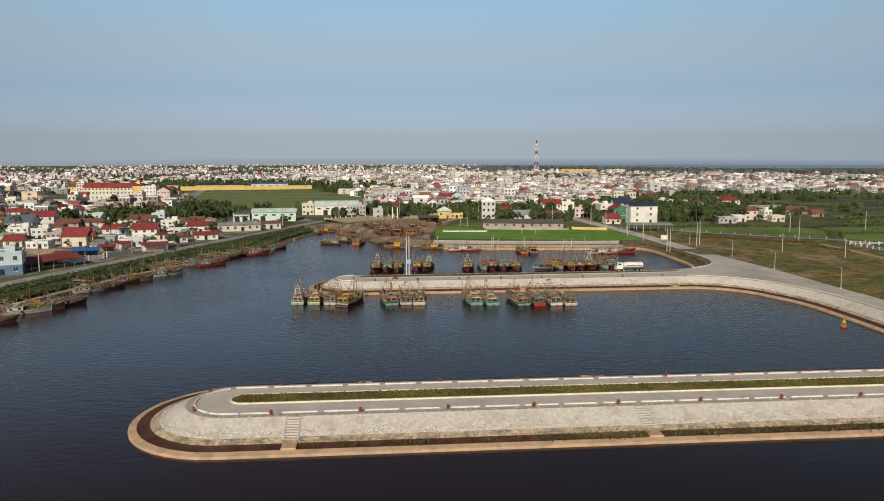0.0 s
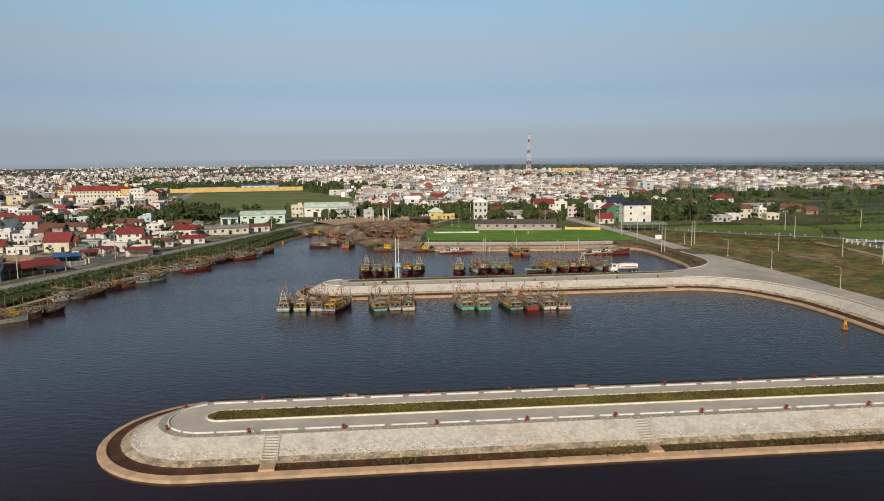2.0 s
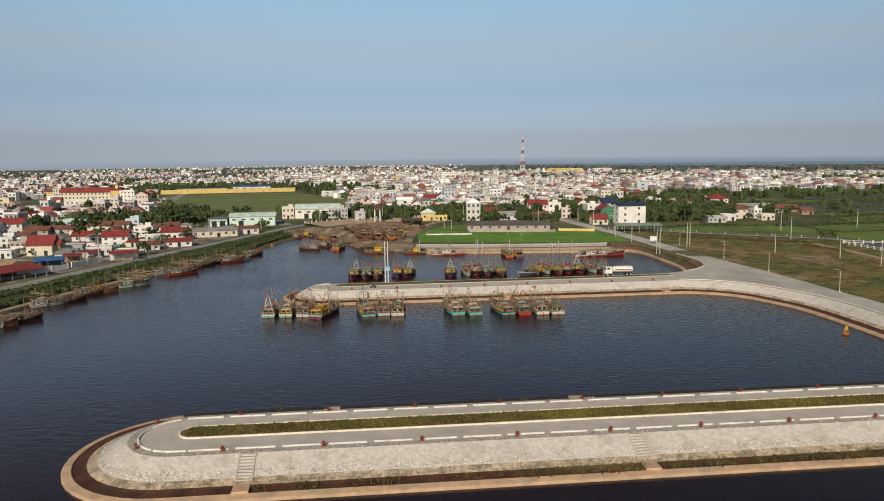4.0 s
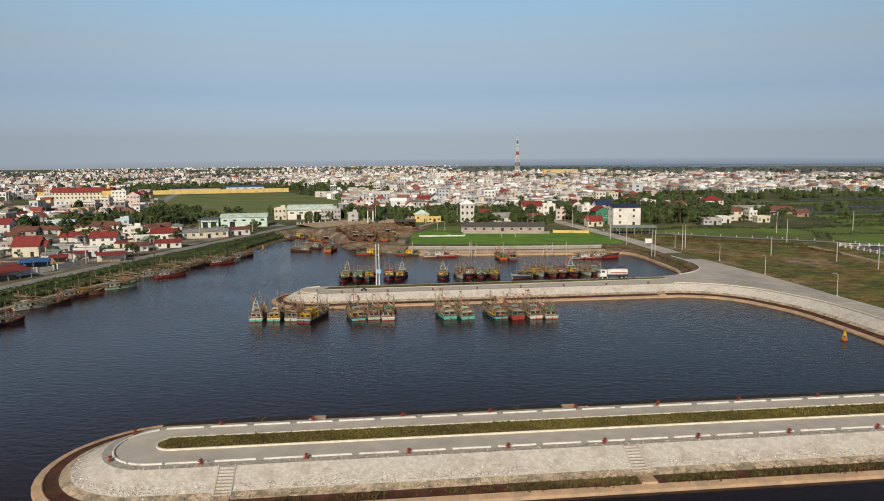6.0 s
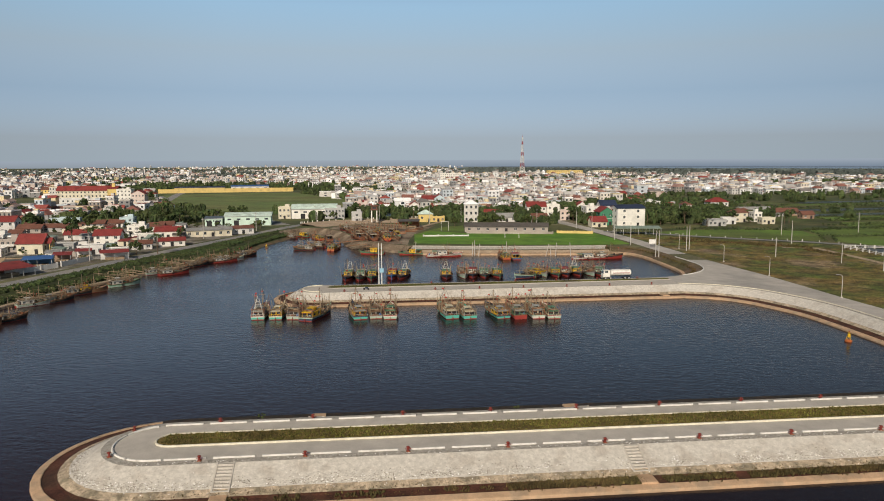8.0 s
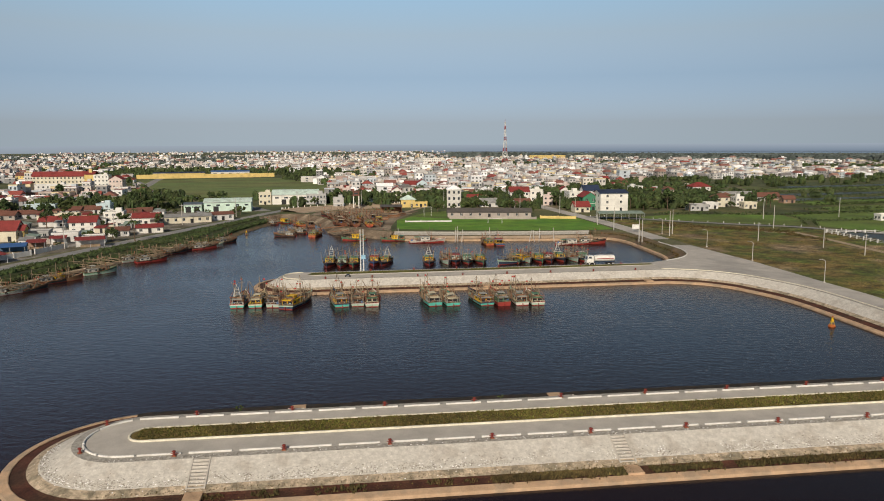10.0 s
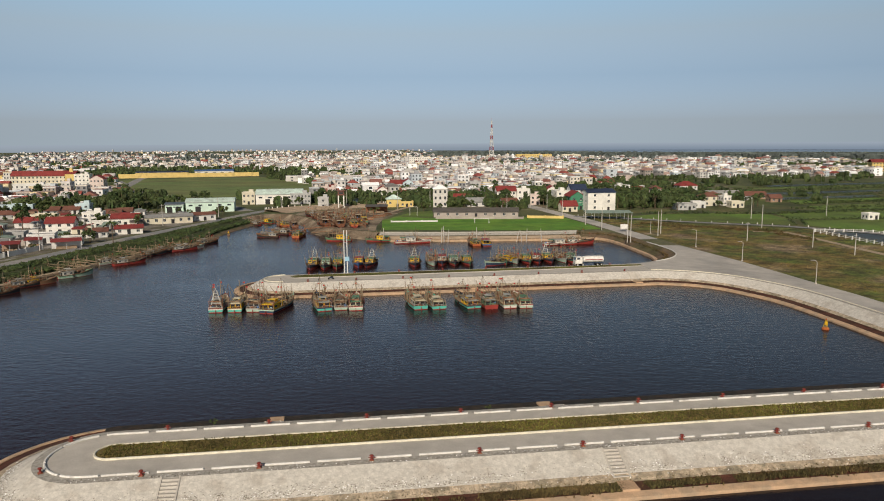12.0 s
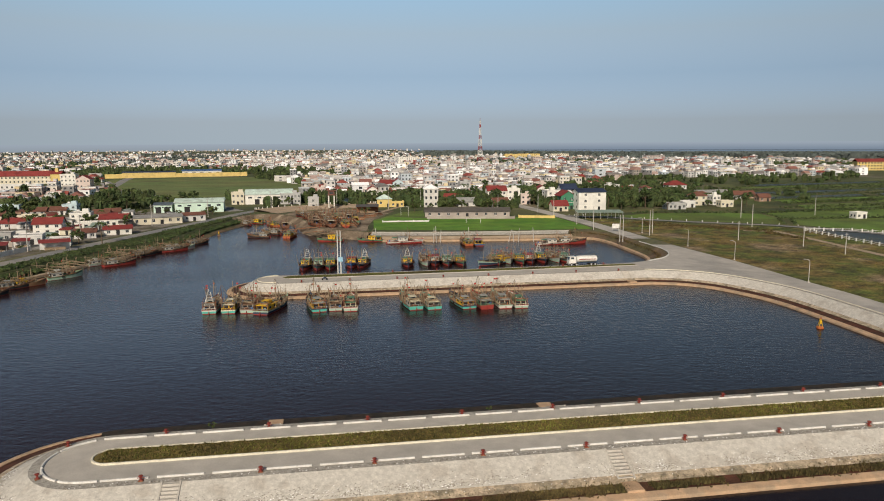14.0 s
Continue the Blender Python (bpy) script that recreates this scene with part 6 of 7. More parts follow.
def boundary_wall(x0, y0, x1, y1, h, mat, label):
    ob = thing("boundary_wall", label, "wall")
    line = resample([(x0, y0), (x1, y1)], 8.0)
    a = math.atan2(y1 - y0, x1 - x0)
    for p, q in zip(line, line[1:]):
        part("panel", Mesh().box(((p[0] + q[0]) / 2, (p[1] + q[1]) / 2, TOP + h / 2), (math.dist(p, q) - 0.45, 0.25, h), a), mat, ob)
    for p in line:
        part("pier", Mesh().box((p[0], p[1], TOP + h / 2 + 0.15), (0.5, 0.5, h + 0.3), a), mat, ob)


def shed(label, w, d, h, roofmat, posts="steel", walls=None, x=0, y=0, rz=0, slope=0.5):
    """An open shed: posts, beams and a sloping sheet roof."""
    ob = thing("shed", label, "shed", "sheds by the road", pose(x, y, TOP - 0.02, 0, 0, rz))
    nx = max(2, round(w / 4))
    for i in range(nx + 1):
        for yy in (-d / 2, d / 2):
            part("post", Mesh().rod((-w / 2 + w * i / nx, yy, 0), (-w / 2 + w * i / nx, yy, h + (slope if yy > 0 else 0)), 0.09, 5), M[posts], ob)
    for yy, zz in ((-d / 2, h), (d / 2, h + slope)):
        part("beam", Mesh().rod((-w / 2, yy, zz), (w / 2, yy, zz), 0.08, 5), M[posts], ob)
    for i in range(max(3, round(w / 2.2))):
        k = max(3, round(w / 2.2))
        xa, xb = -w / 2 - 0.4 + (w + 0.8) * i / k, -w / 2 - 0.4 + (w + 0.8) * (i + 1) / k
        rm = Mesh()
        lift = 0.012 * (i % 2)
        rm.add([(xa, -d / 2 - 0.6, h - 0.05 + lift), (xb, -d / 2 - 0.6, h - 0.05 + lift), (xb, d / 2 + 0.4, h + slope + 0.1 + lift), (xa, d / 2 + 0.4, h + slope + 0.1 + lift),
                (xa, -d / 2 - 0.6, h + 0.03 + lift), (xb, -d / 2 - 0.6, h + 0.03 + lift), (xb, d / 2 + 0.4, h + slope + 0.18 + lift), (xa, d / 2 + 0.4, h + slope + 0.18 + lift)],
               [(0, 3, 2, 1), (4, 5, 6, 7), (0, 1, 5, 4), (1, 2, 6, 5), (2, 3, 7, 6), (3, 0, 4, 7)])
        part("roof_sheet", rm, roofmat, ob)
    if walls:
        part("back_wall", Mesh().box((0, d / 2 - 0.2, h / 2), (w, 0.15, h)), walls, ob)
        part("counter", Mesh().box((0, 0, 0.5), (w * 0.7, d * 0.35, 1.0)), M["deck"], ob)
    return ob


shed("open stall under a wide red sheet roof", 24, 9, 2.9, ROOF["red"], "steel", WALL["brick"], -142.5, 257, 60, 1.2)
shed("stall under a blue tarpaulin roof", 9.5, 7, 3.2, ROOF["blue"], "steel", WALL["blue"], -141.5, 284, 22, 0.4)
shed("red awning in front of a shop", 10, 4, 3.0, ROOF["red"], "steel", WALL["white"], -121.5, 303, 24, 0.7)
shed("small red awning over a shopfront", 5.5, 4, 2.8, ROOF["red"], "steel", WALL["white"], -137, 310, 20, 0.5)
boundary_wall(-169, 288, -147, 284, 3.2, M["deck"], "tall brown plank wall behind the stalls")
shed("side stall under a dark red sheet roof", 6, 5, 3.0, ROOF["red"], "steel", WALL["brick"], -139, 297, 20, 0.5)
shed("pale green canopy beside the town road", 23, 8, 3.4, ROOF["green"], "steel", None, 112.6, 390, -4, 0.5)
shed("rusty open shipyard shed", 12, 8, 3.8, ROOF["dark"], "rust", M["rust"], -8, 436, 0, 0.5)


def hall(label, w, d, h, walls, roofmat, x, y, rz, arch=2.2):
    """A big hall with a shallow curved sheet roof."""
    ob = thing("hall", label, "hall", "", pose(x, y, TOP - 0.03, 0, 0, rz))
    wp = part("wall", Mesh().box((0, 0, h / 2), (w, d, h)), walls, ob)
    rm, n, pts = Mesh(), 8, []
    for xx in (-w / 2 - 0.5, w / 2 + 0.5):
        for i in range(n + 1):
            t = i / n
            pts.append((xx, -d / 2 - 0.5 + (d + 1) * t, h + 0.03 + arch * math.sin(math.pi * t)))
    rm.add(pts, [(i, i + 1, n + 2 + i, n + 1 + i) for i in range(n)] + [tuple(range(n + 1)), tuple(range(n + 1, 2 * n + 2))[::-1]])
    part("roof", rm, roofmat, ob, "pale curved sheet roof")
    for i in range(5):
        part("window", Mesh().box((-w * 0.4 + w * 0.2 * i, -d / 2 - 0.02, h * 0.7), (w * 0.08, 0.08, h * 0.16)), M["glass"], wp)
    for xx in (-w * 0.25, w * 0.22):
        part("door", Mesh().box((xx, -d / 2 - 0.02, 1.7), (3.0, 0.08, 3.4)), M["dark"], wp)
    part("gutter", Mesh().rod((-w / 2 - 0.5, -d / 2 - 0.5, h), (w / 2 + 0.5, -d / 2 - 0.5, h), 0.1, 5), M["steel"], ob)
    return ob


hall("mint-green industrial hall with pale roof", 27, 20, 5.8, WALL["mint"], ROOF["mint"], -107, 461, 10, 1.8)
hall("lower mint-green wing of the hall", 10, 14, 4.6, WALL["mint"], ROOF["slate"], -126.5, 456, 10, 1.0)
place(house("long cream roadside warehouse", 23, 8, 3.4, "cream", "gable", "grey", 1, 6, ridge=0.9, group=LEFT, name="warehouse"), -111.5, 393, 22)
place(house("white roadside shop with faded red roof", 11, 7, 3.2, "white", "gable", "tile", 1, 3, ridge=1.0, group=LEFT, name="warehouse"), -97, 405, 26)
hall("white hall with a curved roof and glazed end", 30, 22, 6.4, WALL["bright"], ROOF["mint"], -75, 515, 6, 3.0)
place(house("cream two-storey villa with arched windows", 8, 9, 7.4, "cream", "flat", storeys=2, n=3, group=""), -94, 507, 6)
glz = place(house("glazed grey side building with dark windows", 13, 10, 6.5, "grey", "flat", storeys=2, n=6, group="", glass="glass"), -60, 507, 4)
place(house("grey concrete tower house", 6.5, 7, 6.0, "grey", "flat", storeys=2, n=1, group=""), -42, 474, 4)
place(house("yellow guard house with pale blue hip roof", 9, 8, 5.0, "yellow", "hip", "mint", 1, 2, group=""), 1.5, 476, 2)
place(house("low yellow wing with white rail", 8, 5, 3.0, "yellow", "flat", 1, n=3, group=""), 9.6, 475, 2)
place(house("long grey block with dark sheet roof", 45, 9, 3.0, "dirty", "gable", "dark", 1, 9, ridge=1.6, group="", name="warehouse"), 46, 409, -5)
place(house("white house with red roof and garden", 13, 9, 7.4, "bright", "gable", "red", 2, 4, group=""), 77, 510, 2)
place(house("white flat-roofed neighbouring house", 9, 9, 8.0, "bright", "flat", storeys=2, n=2, group=""), 88.5, 512, 2)
place(house("bright white three-storey house with navy roof", 16.5, 13, 10.6, "bright", "gable", "navy", 3, 2, ridge=1.6, group=""), 121.5, 441, 4)
place(house("dark green house with red gable", 8.5, 12, 8.0, "green", "gable", "red", 2, 2, turn=True, group=""), 109.4, 449, 4)
place(house("narrow white three-storey town house", 8, 12, 9.0, "bright", "flat", storeys=3, n=2, group=""), 106.5, 474, 4)
place(house("navy-roofed house behind the white one", 10, 9, 10.5, "white", "gable", "navy", 3, 2, group=""), 116, 470, 4)
place(house("red pagoda-like house with stacked roofs", 8, 8, 5.2, "pink", "hip", "tile", 1, 2, group=""), 178, 496, 4)
place(house("upper tier of a small temple", 6, 6, 8.6, "pink", "hip", "tile", 2, 2, group=""), 178, 503, 4)
place(house("ornate cream house with broken gables", 9, 8, 6.0, "cream", "hip", "tile", 2, 2, turn=True, group=""), 196.5, 462, 6)
place(house("narrow white and blue two-storey house", 5, 7, 5.6, "bright", "flat", storeys=2, n=2, group=""), 208, 463, 4)
place(house("small yellow flat-roofed house beside the paddies", 8, 6, 3.4, "cream", "flat", n=3, group=""), 207.5, 447, 4)
place(house("white house with tile roof by the fields", 11, 8, 3.2, "grey", "flat", n=4, group=""), 172, 437, 4)
place(house("red-roofed villa by the fields", 14, 10, 7.0, "white", "hip", "red", 2, 4, group=""), 222, 560, 6)
place(house("low brown shed by the paddies", 15, 7, 2.8, "brick", "gable", "tile", 1, 4, group="", name="warehouse"), 251, 511, 4)
place(house("small brown-roofed farm shed", 8, 6, 3.0, "brick", "gable", "tile", 1, 2, group="", name="warehouse"), 251, 484, 4)
place(house("long pale farm roof behind the trees", 24, 8, 2.8, "white", "gable", "grey", 1, 5, group="", name="warehouse"), 232, 520, 4)
place(house("small white house among the trees", 8, 7, 3.4, "white", "flat", n=2, group=""), 184, 448, 4)
place(house("yellow house under a pale hipped roof", 10, 8, 4.0, "yellow", "hip", "tile", 1, 3, group=""), 49, 552, 4)
place(house("pale sky-blue three-storey house", 8, 8, 9.0, "cyan", "gable", "red", 3, 2, turn=True, group=""), 12, 600, 4)
place(house("white house with two red roofs", 12, 9, 7.0, "bright", "gable", "red", 2, 3, group=""), 4, 612, 4)
place(house("bare grey concrete town house", 8, 10, 8.6, "grey", "flat", storeys=3, n=2, group=""), 64, 590, 4)
place(house("low garden house with white awning", 12, 7, 3.0, "white", "gable", "grey", 1, 3, group=""), 53, 474, 2)


def school(x, y, rz):
    ob = thing("school", "long cream school with red roof and rows of windows", "school", "", pose(x, y, TOP, 0, 0, rz))
    wp = part("wall", Mesh().box((0, 0, 4.2), (54, 11, 8.4)), WALL["cream"], ob)
    part("roof", Mesh().gable((0, 0, 8.4), (54, 11), 4.4, 0.8, 0.25), ROOF["red"], ob, "long red roof")
    for s in range(2):
        part("band", Mesh().box((0, -5.55, 0.3 + 4.0 * s), (54, 0.2, 0.25)), WALL["bright"], wp)
        for i in range(14):
            part("window", Mesh().box((-25 + 3.85 * i, -5.55, 2.2 + 4.0 * s), (1.3, 0.12, 1.7)), M["glass"], wp)
    wing = part("end_pavilion", Mesh().box((31, -1, 5.0), (10, 14, 10.0)), WALL["yellow"], ob)
    part("pavilion_roof", Mesh().gable((31, -1, 10.0), (10, 14), 2.4, 0.7, 0.25), ROOF["red"], wing)
    part("turret", Mesh().box((31, -2, 13.6), (3.4, 3.4, 4.0), taper=0.75), WALL["yellow"], wing)
    return ob


school(-366, 800, 4)
place(house("yellow two-storey teaching block with gables", 17, 10, 8.2, "yellow", "gable", "tile", 2, 5, group=""), -416, 826, 4)
place(house("ornate pale church house with red trim", 12, 10, 9.0, "pink", "gable", "red", 2, 4, turn=True, group=""), -268, 700, 2)
place(house("long low white school annex", 34, 9, 7.0, "white", "flat", storeys=2, n=9, group=""), -296, 640, 4)
place(house("tall pale villa beside the main road", 14, 10, 11, "bright", "flat", storeys=3, n=4, group=""), -300, 745, 4)


boundary_wall(-325, 900, -170, 944, 5.0, WALL["yellow"], "long bright yellow field wall")
boundary_wall(-420, 640, -240, 655, 2.4, WALL["cream"], "long cream wall below the school")
boundary_wall(24, 398, 69, 393, 1.2, WALL["dirty"], "weathered low garden wall")
boundary_wall(72, 397, 90, 393, 1.4, WALL["yellow"], "low yellow wall beside the rice field")
hall("low blue-roofed factory behind the yellow wall", 46, 24, 7, WALL["white"], ROOF["blue"], -225, 945, 14, 1.5)
hall("long factory roof behind the yellow wall", 60, 24, 6, WALL["yellow"], ROOF["navy"], -285, 935, 14, 1.2)


def gate_tower():
    ob = thing("gate_tower", "white shipyard gate tower with two red tiers", "tower", "", pose(-30.2, 463, TOP + 0.9, 0, 0, 6))
    for x in (-1.6, 1.6):
        for y in (-1.2, 1.2):
            part("column", Mesh().bevel_box((x, y, 3.6), (0.6, 0.6, 7.2), 0.05), WALL["bright"], ob)
    part("cabin", Mesh().bevel_box((0, 0, 8.7), (3.8, 3.0, 2.2), 0.06), ROOF["tile"], ob, "red-brown upper cabin")
    part("window", Mesh().box((0, -1.52, 8.8), (2.4, 0.06, 0.9)), M["glass"], ob)
    for z, w in ((7.6, 5.2), (10.2, 5.4)):
        part("tier", Mesh().box((0, 0, z), (w, 4.0, 0.35)), ROOF["tile"], ob)
    for x in (-1.5, 1.5):
        part("upper_post", Mesh().rod((x, 0, 7.7), (x, 0, 10.1), 0.15), WALL["pink"], ob)


gate_tower()


def slip_cradle(x, y, rz):
    ob = thing("slipway", "timber and rail slipway sloping into the water", "slipway", "shipyard slipways", pose(x, y, 1.6, -8, 0, rz))
    for gx in (-1.6, 1.6):
        part("rail", Mesh().box((gx, 0, 0.2), (0.3, 26, 0.3)), M["rust"], ob)
    for k in range(12):
        part("sleeper", Mesh().box((0, -12 + 2.2 * k, 0.05), (4.4, 0.35, 0.22)), M["deck"], ob)


for x, y, rz in ((-31, 357, 20), (-25, 351, 14), (-38, 372, 50)):
    slip_cradle(x, y, rz)


def lattice_tower(x, y, h=88.0, base=12.5):
    """A red and white telecom tower on four legs."""
    ob = thing("telecom_tower", "tall red and white lattice telecom tower", "tower", "", pose(x, y, TOP))
    n = 12
    for k in range(n):
        z0, z1 = h * k / n, h * (k + 1) / n

        def wide(z):
            t = z / h
            return (base * max(0.10, (1 - t) ** 1.5 * 0.8 + 0.12)) / 2
        m = Mesh()
        a, b = wide(z0), wide(z1)
        cs = [(-1, -1), (1, -1), (1, 1), (-1, 1)]
        for (px, py), (qx, qy) in zip(cs, cs[1:] + cs[:1]):
            m.rod((px * a, py * a, z0), (px * b, py * b, z1), 0.28, 4)
            m.rod((px * a, py * a, z0), (qx * b, qy * b, z1), 0.20, 4)
            m.rod((qx * a, qy * a, z0), (px * b, py * b, z1), 0.20, 4)
            m.rod((px * b, py * b, z1), (qx * b, qy * b, z1), 0.20, 4)
        part("section", m, PAINT["red"] if k % 3 == 1 else M["white_paint"], ob)
    part("antenna", Mesh().rod((0, 0, h), (0, 0, h + 4.5), 0.25, 5), PAINT["red"], ob)
    for z in (h * 0.5, h * 0.78):
        part("platform", Mesh().lathe((0, 0, z), [(2.6, 0), (2.6, 0.4)], 8), M["steel"], ob)


lattice_tower(175.5, 1350, 80.0)

# the sandy embankment behind the cove and its blue-roofed sheds
emb = smooth_path([(-73, 448), (-64, 461), (-49, 473), (-22, 485), (-4, 486)], 2)
bankw = tagged(new("embankment"), "curved sandy embankment behind the shipyard", "embankment", "", "structure")
part("slope", ribbon(resample(emb, 2), [(-1.0, TOP - 0.02), (-0.6, TOP + 1.5), (0, TOP + 1.6), (0.8, TOP + 1.25), (6.0, TOP + 1.15), (6.5, TOP + 0.8), (11, TOP + 0.7), (11.5, TOP + 0.3), (15.5, TOP + 0.2), (17, TOP - 0.02)], 0.35, 3), M["sandpath"], bankw, "bare sandy terraces in three steps")
for p in resample(emb, 4.5):
    part("marker_post", Mesh().box((p[0], p[1], TOP + 2.0), (0.45, 0.45, 1.1)), M["white_paint"], bankw)
boundary_wall(0.8, 384, 23.9, 384.2, 0.7, WALL["white"], "low whitewashed wall in the rice field")


def timber_stack(x, y, rz, seed):
    r = random.Random(seed)
    ob = thing("timber_stack", "untidy stack of brown ship timbers", "timber", "shipyard timber", pose(x, y, TOP - 0.02, 0, 0, rz))
    for k in range(9):
        part("beam", Mesh().box((r.uniform(-0.6, 0.6), (k % 3 - 1) * 0.7 + r.uniform(-0.1, 0.1), 0.2 + 0.42 * (k // 3)), (r.uniform(5, 8), 0.5, 0.4), r.uniform(-0.06, 0.06)), M["deck"] if k % 2 else M["rust"], ob)


def scaffold(x, y, rz):
    ob = thing("scaffold", "rusty shipyard scaffold of poles and planks", "scaffold", "shipyard scaffolds", pose(x, y, TOP - 0.02, 0, 0, rz))
    for i in range(5):
        for g in (-2.6, 2.6):
            part("upright", Mesh().rod((-8 + 4 * i, g, 0), (-8 + 4 * i, g, 4.2), 0.1, 5), M["rust"], ob)
    for z in (1.6, 3.2):
        for g in (-2.6, 2.6):
            part("plank", Mesh().box((0, g, z), (16.5, 0.7, 0.1)), M["deck"], ob)


for i, (x, y, rz) in enumerate(((-24, 392, 20), (-17, 384, 40), (-12, 398, 0), (-6, 410, 30), (-20, 424, 10), (-28, 430, 80), (-2, 420, 60), (-14, 372, 30))):
    timber_stack(x, y, rz, i)
for x, y, rz in ((-25, 405, 160), (-16, 416, 165), (-24, 420, 160), (-25.5, 371, 105), (-21, 386, 105), (-31.5, 388, 112), (-15, 368, 100)):
    scaffold(x, y, rz)

place(house("small white hut between the paddies", 6, 5, 2.8, "bright", "flat", n=2, group=""), 243, 374, 6)


def goal_frame(x, y, rz, w=3.6, h=2.2):
    ob = thing("goal_frame", "white football goal frame on the green field", "goal", "goal frames of the field", pose(x, y, TOP + 0.03, 0, 0, rz))
    for g in (-w / 2, w / 2):
        part("post", Mesh().rod((g, 0, -0.05), (g, 0, h), 0.09, 6), M["white_paint"], ob)
        part("stay", Mesh().rod((g, 0, h), (g, 1.6, 0), 0.06, 5), M["white_paint"], ob)
    part("crossbar", Mesh().rod((-w / 2, 0, h), (w / 2, 0, h), 0.09, 6), M["white_paint"], ob)


goal_frame(12.6, 414.5, 0, 4.0, 5.0)
goal_frame(45.3, 375.5, -20, 7.2, 2.3)
boundary_wall(-133, 284, -129.5, 301, 1.8, WALL["white"], "whitewashed wall along the river road")
boundary_wall(-141, 262, -133, 281, 1.8, WALL["white"], "whitewashed wall along the river road")
# ---- town houses: repeats nearer by, then the far town ----
HOUSE_KINDS = [
    house("white two-storey town house with flat roof", 6, 10, 5.9, "white", "flat", storeys=2, n=2, tank=True, framed=False),
    house("cream house with red pitched roof", 9, 8, 3.4, "cream", "gable", "red", 1, 3, framed=False),
    house("low house with faded brown tile roof", 10, 7.5, 3.2, "grey", "gable", "tile", 1, 3, framed=False),
    house("yellow house with hipped tile roof", 8, 8, 3.6, "yellow", "hip", "tile", 1, 3, framed=False),
    house("pink town house with roof terrace", 6, 10, 5.8, "pink", "flat", storeys=2, n=2, framed=False),
    house("white bungalow with dark sheet roof", 10, 7.5, 3.2, "white", "gable", "dark", 1, 3, framed=False),
    house("white house with red gable facing the road", 7, 9, 5.6, "bright", "gable", "red", 2, 2, turn=True, framed=False),
    house("low brick house with tile roof", 9, 7.5, 3.2, "brick", "gable", "tile", 1, 3, framed=False),
    house("grey flat-roofed bungalow with parapet", 8, 8, 3.3, "grey", "flat", 1, n=3, framed=False),
]
hr = random.Random(5)
CLEAR = [[(-400, 150), (-60, 150), (-60, 455), (-120, 470), (-400, 470)], [(-205, 150), (-120, 150), (-108, 330), (-120, 345), (-205, 345)], [(-220, 470), (-60, 468), (-55, 560), (-215, 612)], [(-460, 585), (-232, 600), (-225, 800), (-440, 815)], [(-350, 835), (-150, 885), (-150, 965), (-350, 945)], [(128, 395), (240, 395), (262, 440), (205, 440), (150, 428)], [(-72, 430), (30, 430), (30, 500), (70, 520), (60, 545), (-10, 560), (-62, 575)]]
CLEAR_SCHOOL, CLEAR_WALL, CLEAR_FIELD = CLEAR[3:6]
KEEP_OUT = CLEAR + [MEADOW, RICE, GREEN] + PADDIES + PONDS
ROADS = [LEFT_ROAD, TOWN_ROAD, FAR_ROAD, HIGHWAY]
taken = [(o.matrix_basis.translation.x, o.matrix_basis.translation.y) for o in scene.objects if o.parent is None and o.name.split(".")[0] in ("house", "hall", "warehouse", "school", "shed", "gate_tower")]
taken = [p for p in taken if p != (0.0, 0.0)]


def free(x, y, gap, road_gap=7.0):
    if inside((x, y), SHIPYARD) or any(inside((x, y), k) for k in KEEP_OUT):
        return False
    if any(near_line((x, y), r, road_gap) for r in ROADS):
        return False
    if not inside((x, y), LAND_SAFE):
        return False
    return all((x - a) ** 2 + (y - b) ** 2 > gap * gap for a, b in taken)


SHIPYARD = [(-75, 335), (100, 335), (105, 400), (95, 420), (20, 462), (-60, 490), (-85, 440)]
LAND_SAFE = [(-900, 150), (-160, 150), (-128, 245), (-118, 290), (-100, 340), (-95, 400), (-60, 470), (60, 470), (92, 430), (130, 432), (165, 447), (215, 470), (262, 520), (275, 640), (1200, 1000), (1200, 1300), (-900, 1300)]
spots = []
tries = 0
while len(spots) < 58 and tries < 30000:
    tries += 1
    y = hr.uniform(215, 800)
    x = hr.uniform(-0.64, 0.64) * y
    if x > 240 and y < 800 and hr.random() < 0.9:
        continue
    if hr.random() > (0.25 + 0.75 * (y < 640)):
        continue
    if free(x, y, 12.5):
        spots.append((x, y))
        taken.append((x, y))
for i, (x, y) in enumerate(spots):
    k = HOUSE_KINDS[i % len(HOUSE_KINDS)] if i < len(HOUSE_KINDS) else hr.choice(HOUSE_KINDS)
    m = pose(x, y, TOP - 0.03, 0, 0, hr.choice((6, 6, -84, 96, 16, -6)) + hr.uniform(-5, 5))
    if i < len(HOUSE_KINDS):
        k.matrix_basis = m
    else:
        copy_thing(k, m)

FAR_WALLS = palette_material("far_walls", [(0.74, 0.75, 0.75), (0.60, 0.58, 0.54), (0.36, 0.37, 0.38), (0.78, 0.78, 0.77), (0.52, 0.44, 0.40), (0.68, 0.58, 0.36), (0.50, 0.56, 0.60), (0.56, 0.55, 0.53), (0.26, 0.26, 0.26), (0.70, 0.66, 0.58), (0.34, 0.31, 0.28), (0.72, 0.70, 0.66)], 0.9)
FAR_ROOFS = palette_material("far_roofs", [(0.31, 0.08, 0.065), (0.36, 0.22, 0.18), (0.45, 0.43, 0.41), (0.27, 0.12, 0.095), (0.54, 0.52, 0.50), (0.20, 0.19, 0.18), (0.42, 0.31, 0.27), (0.18, 0.22, 0.28)], 0.85)


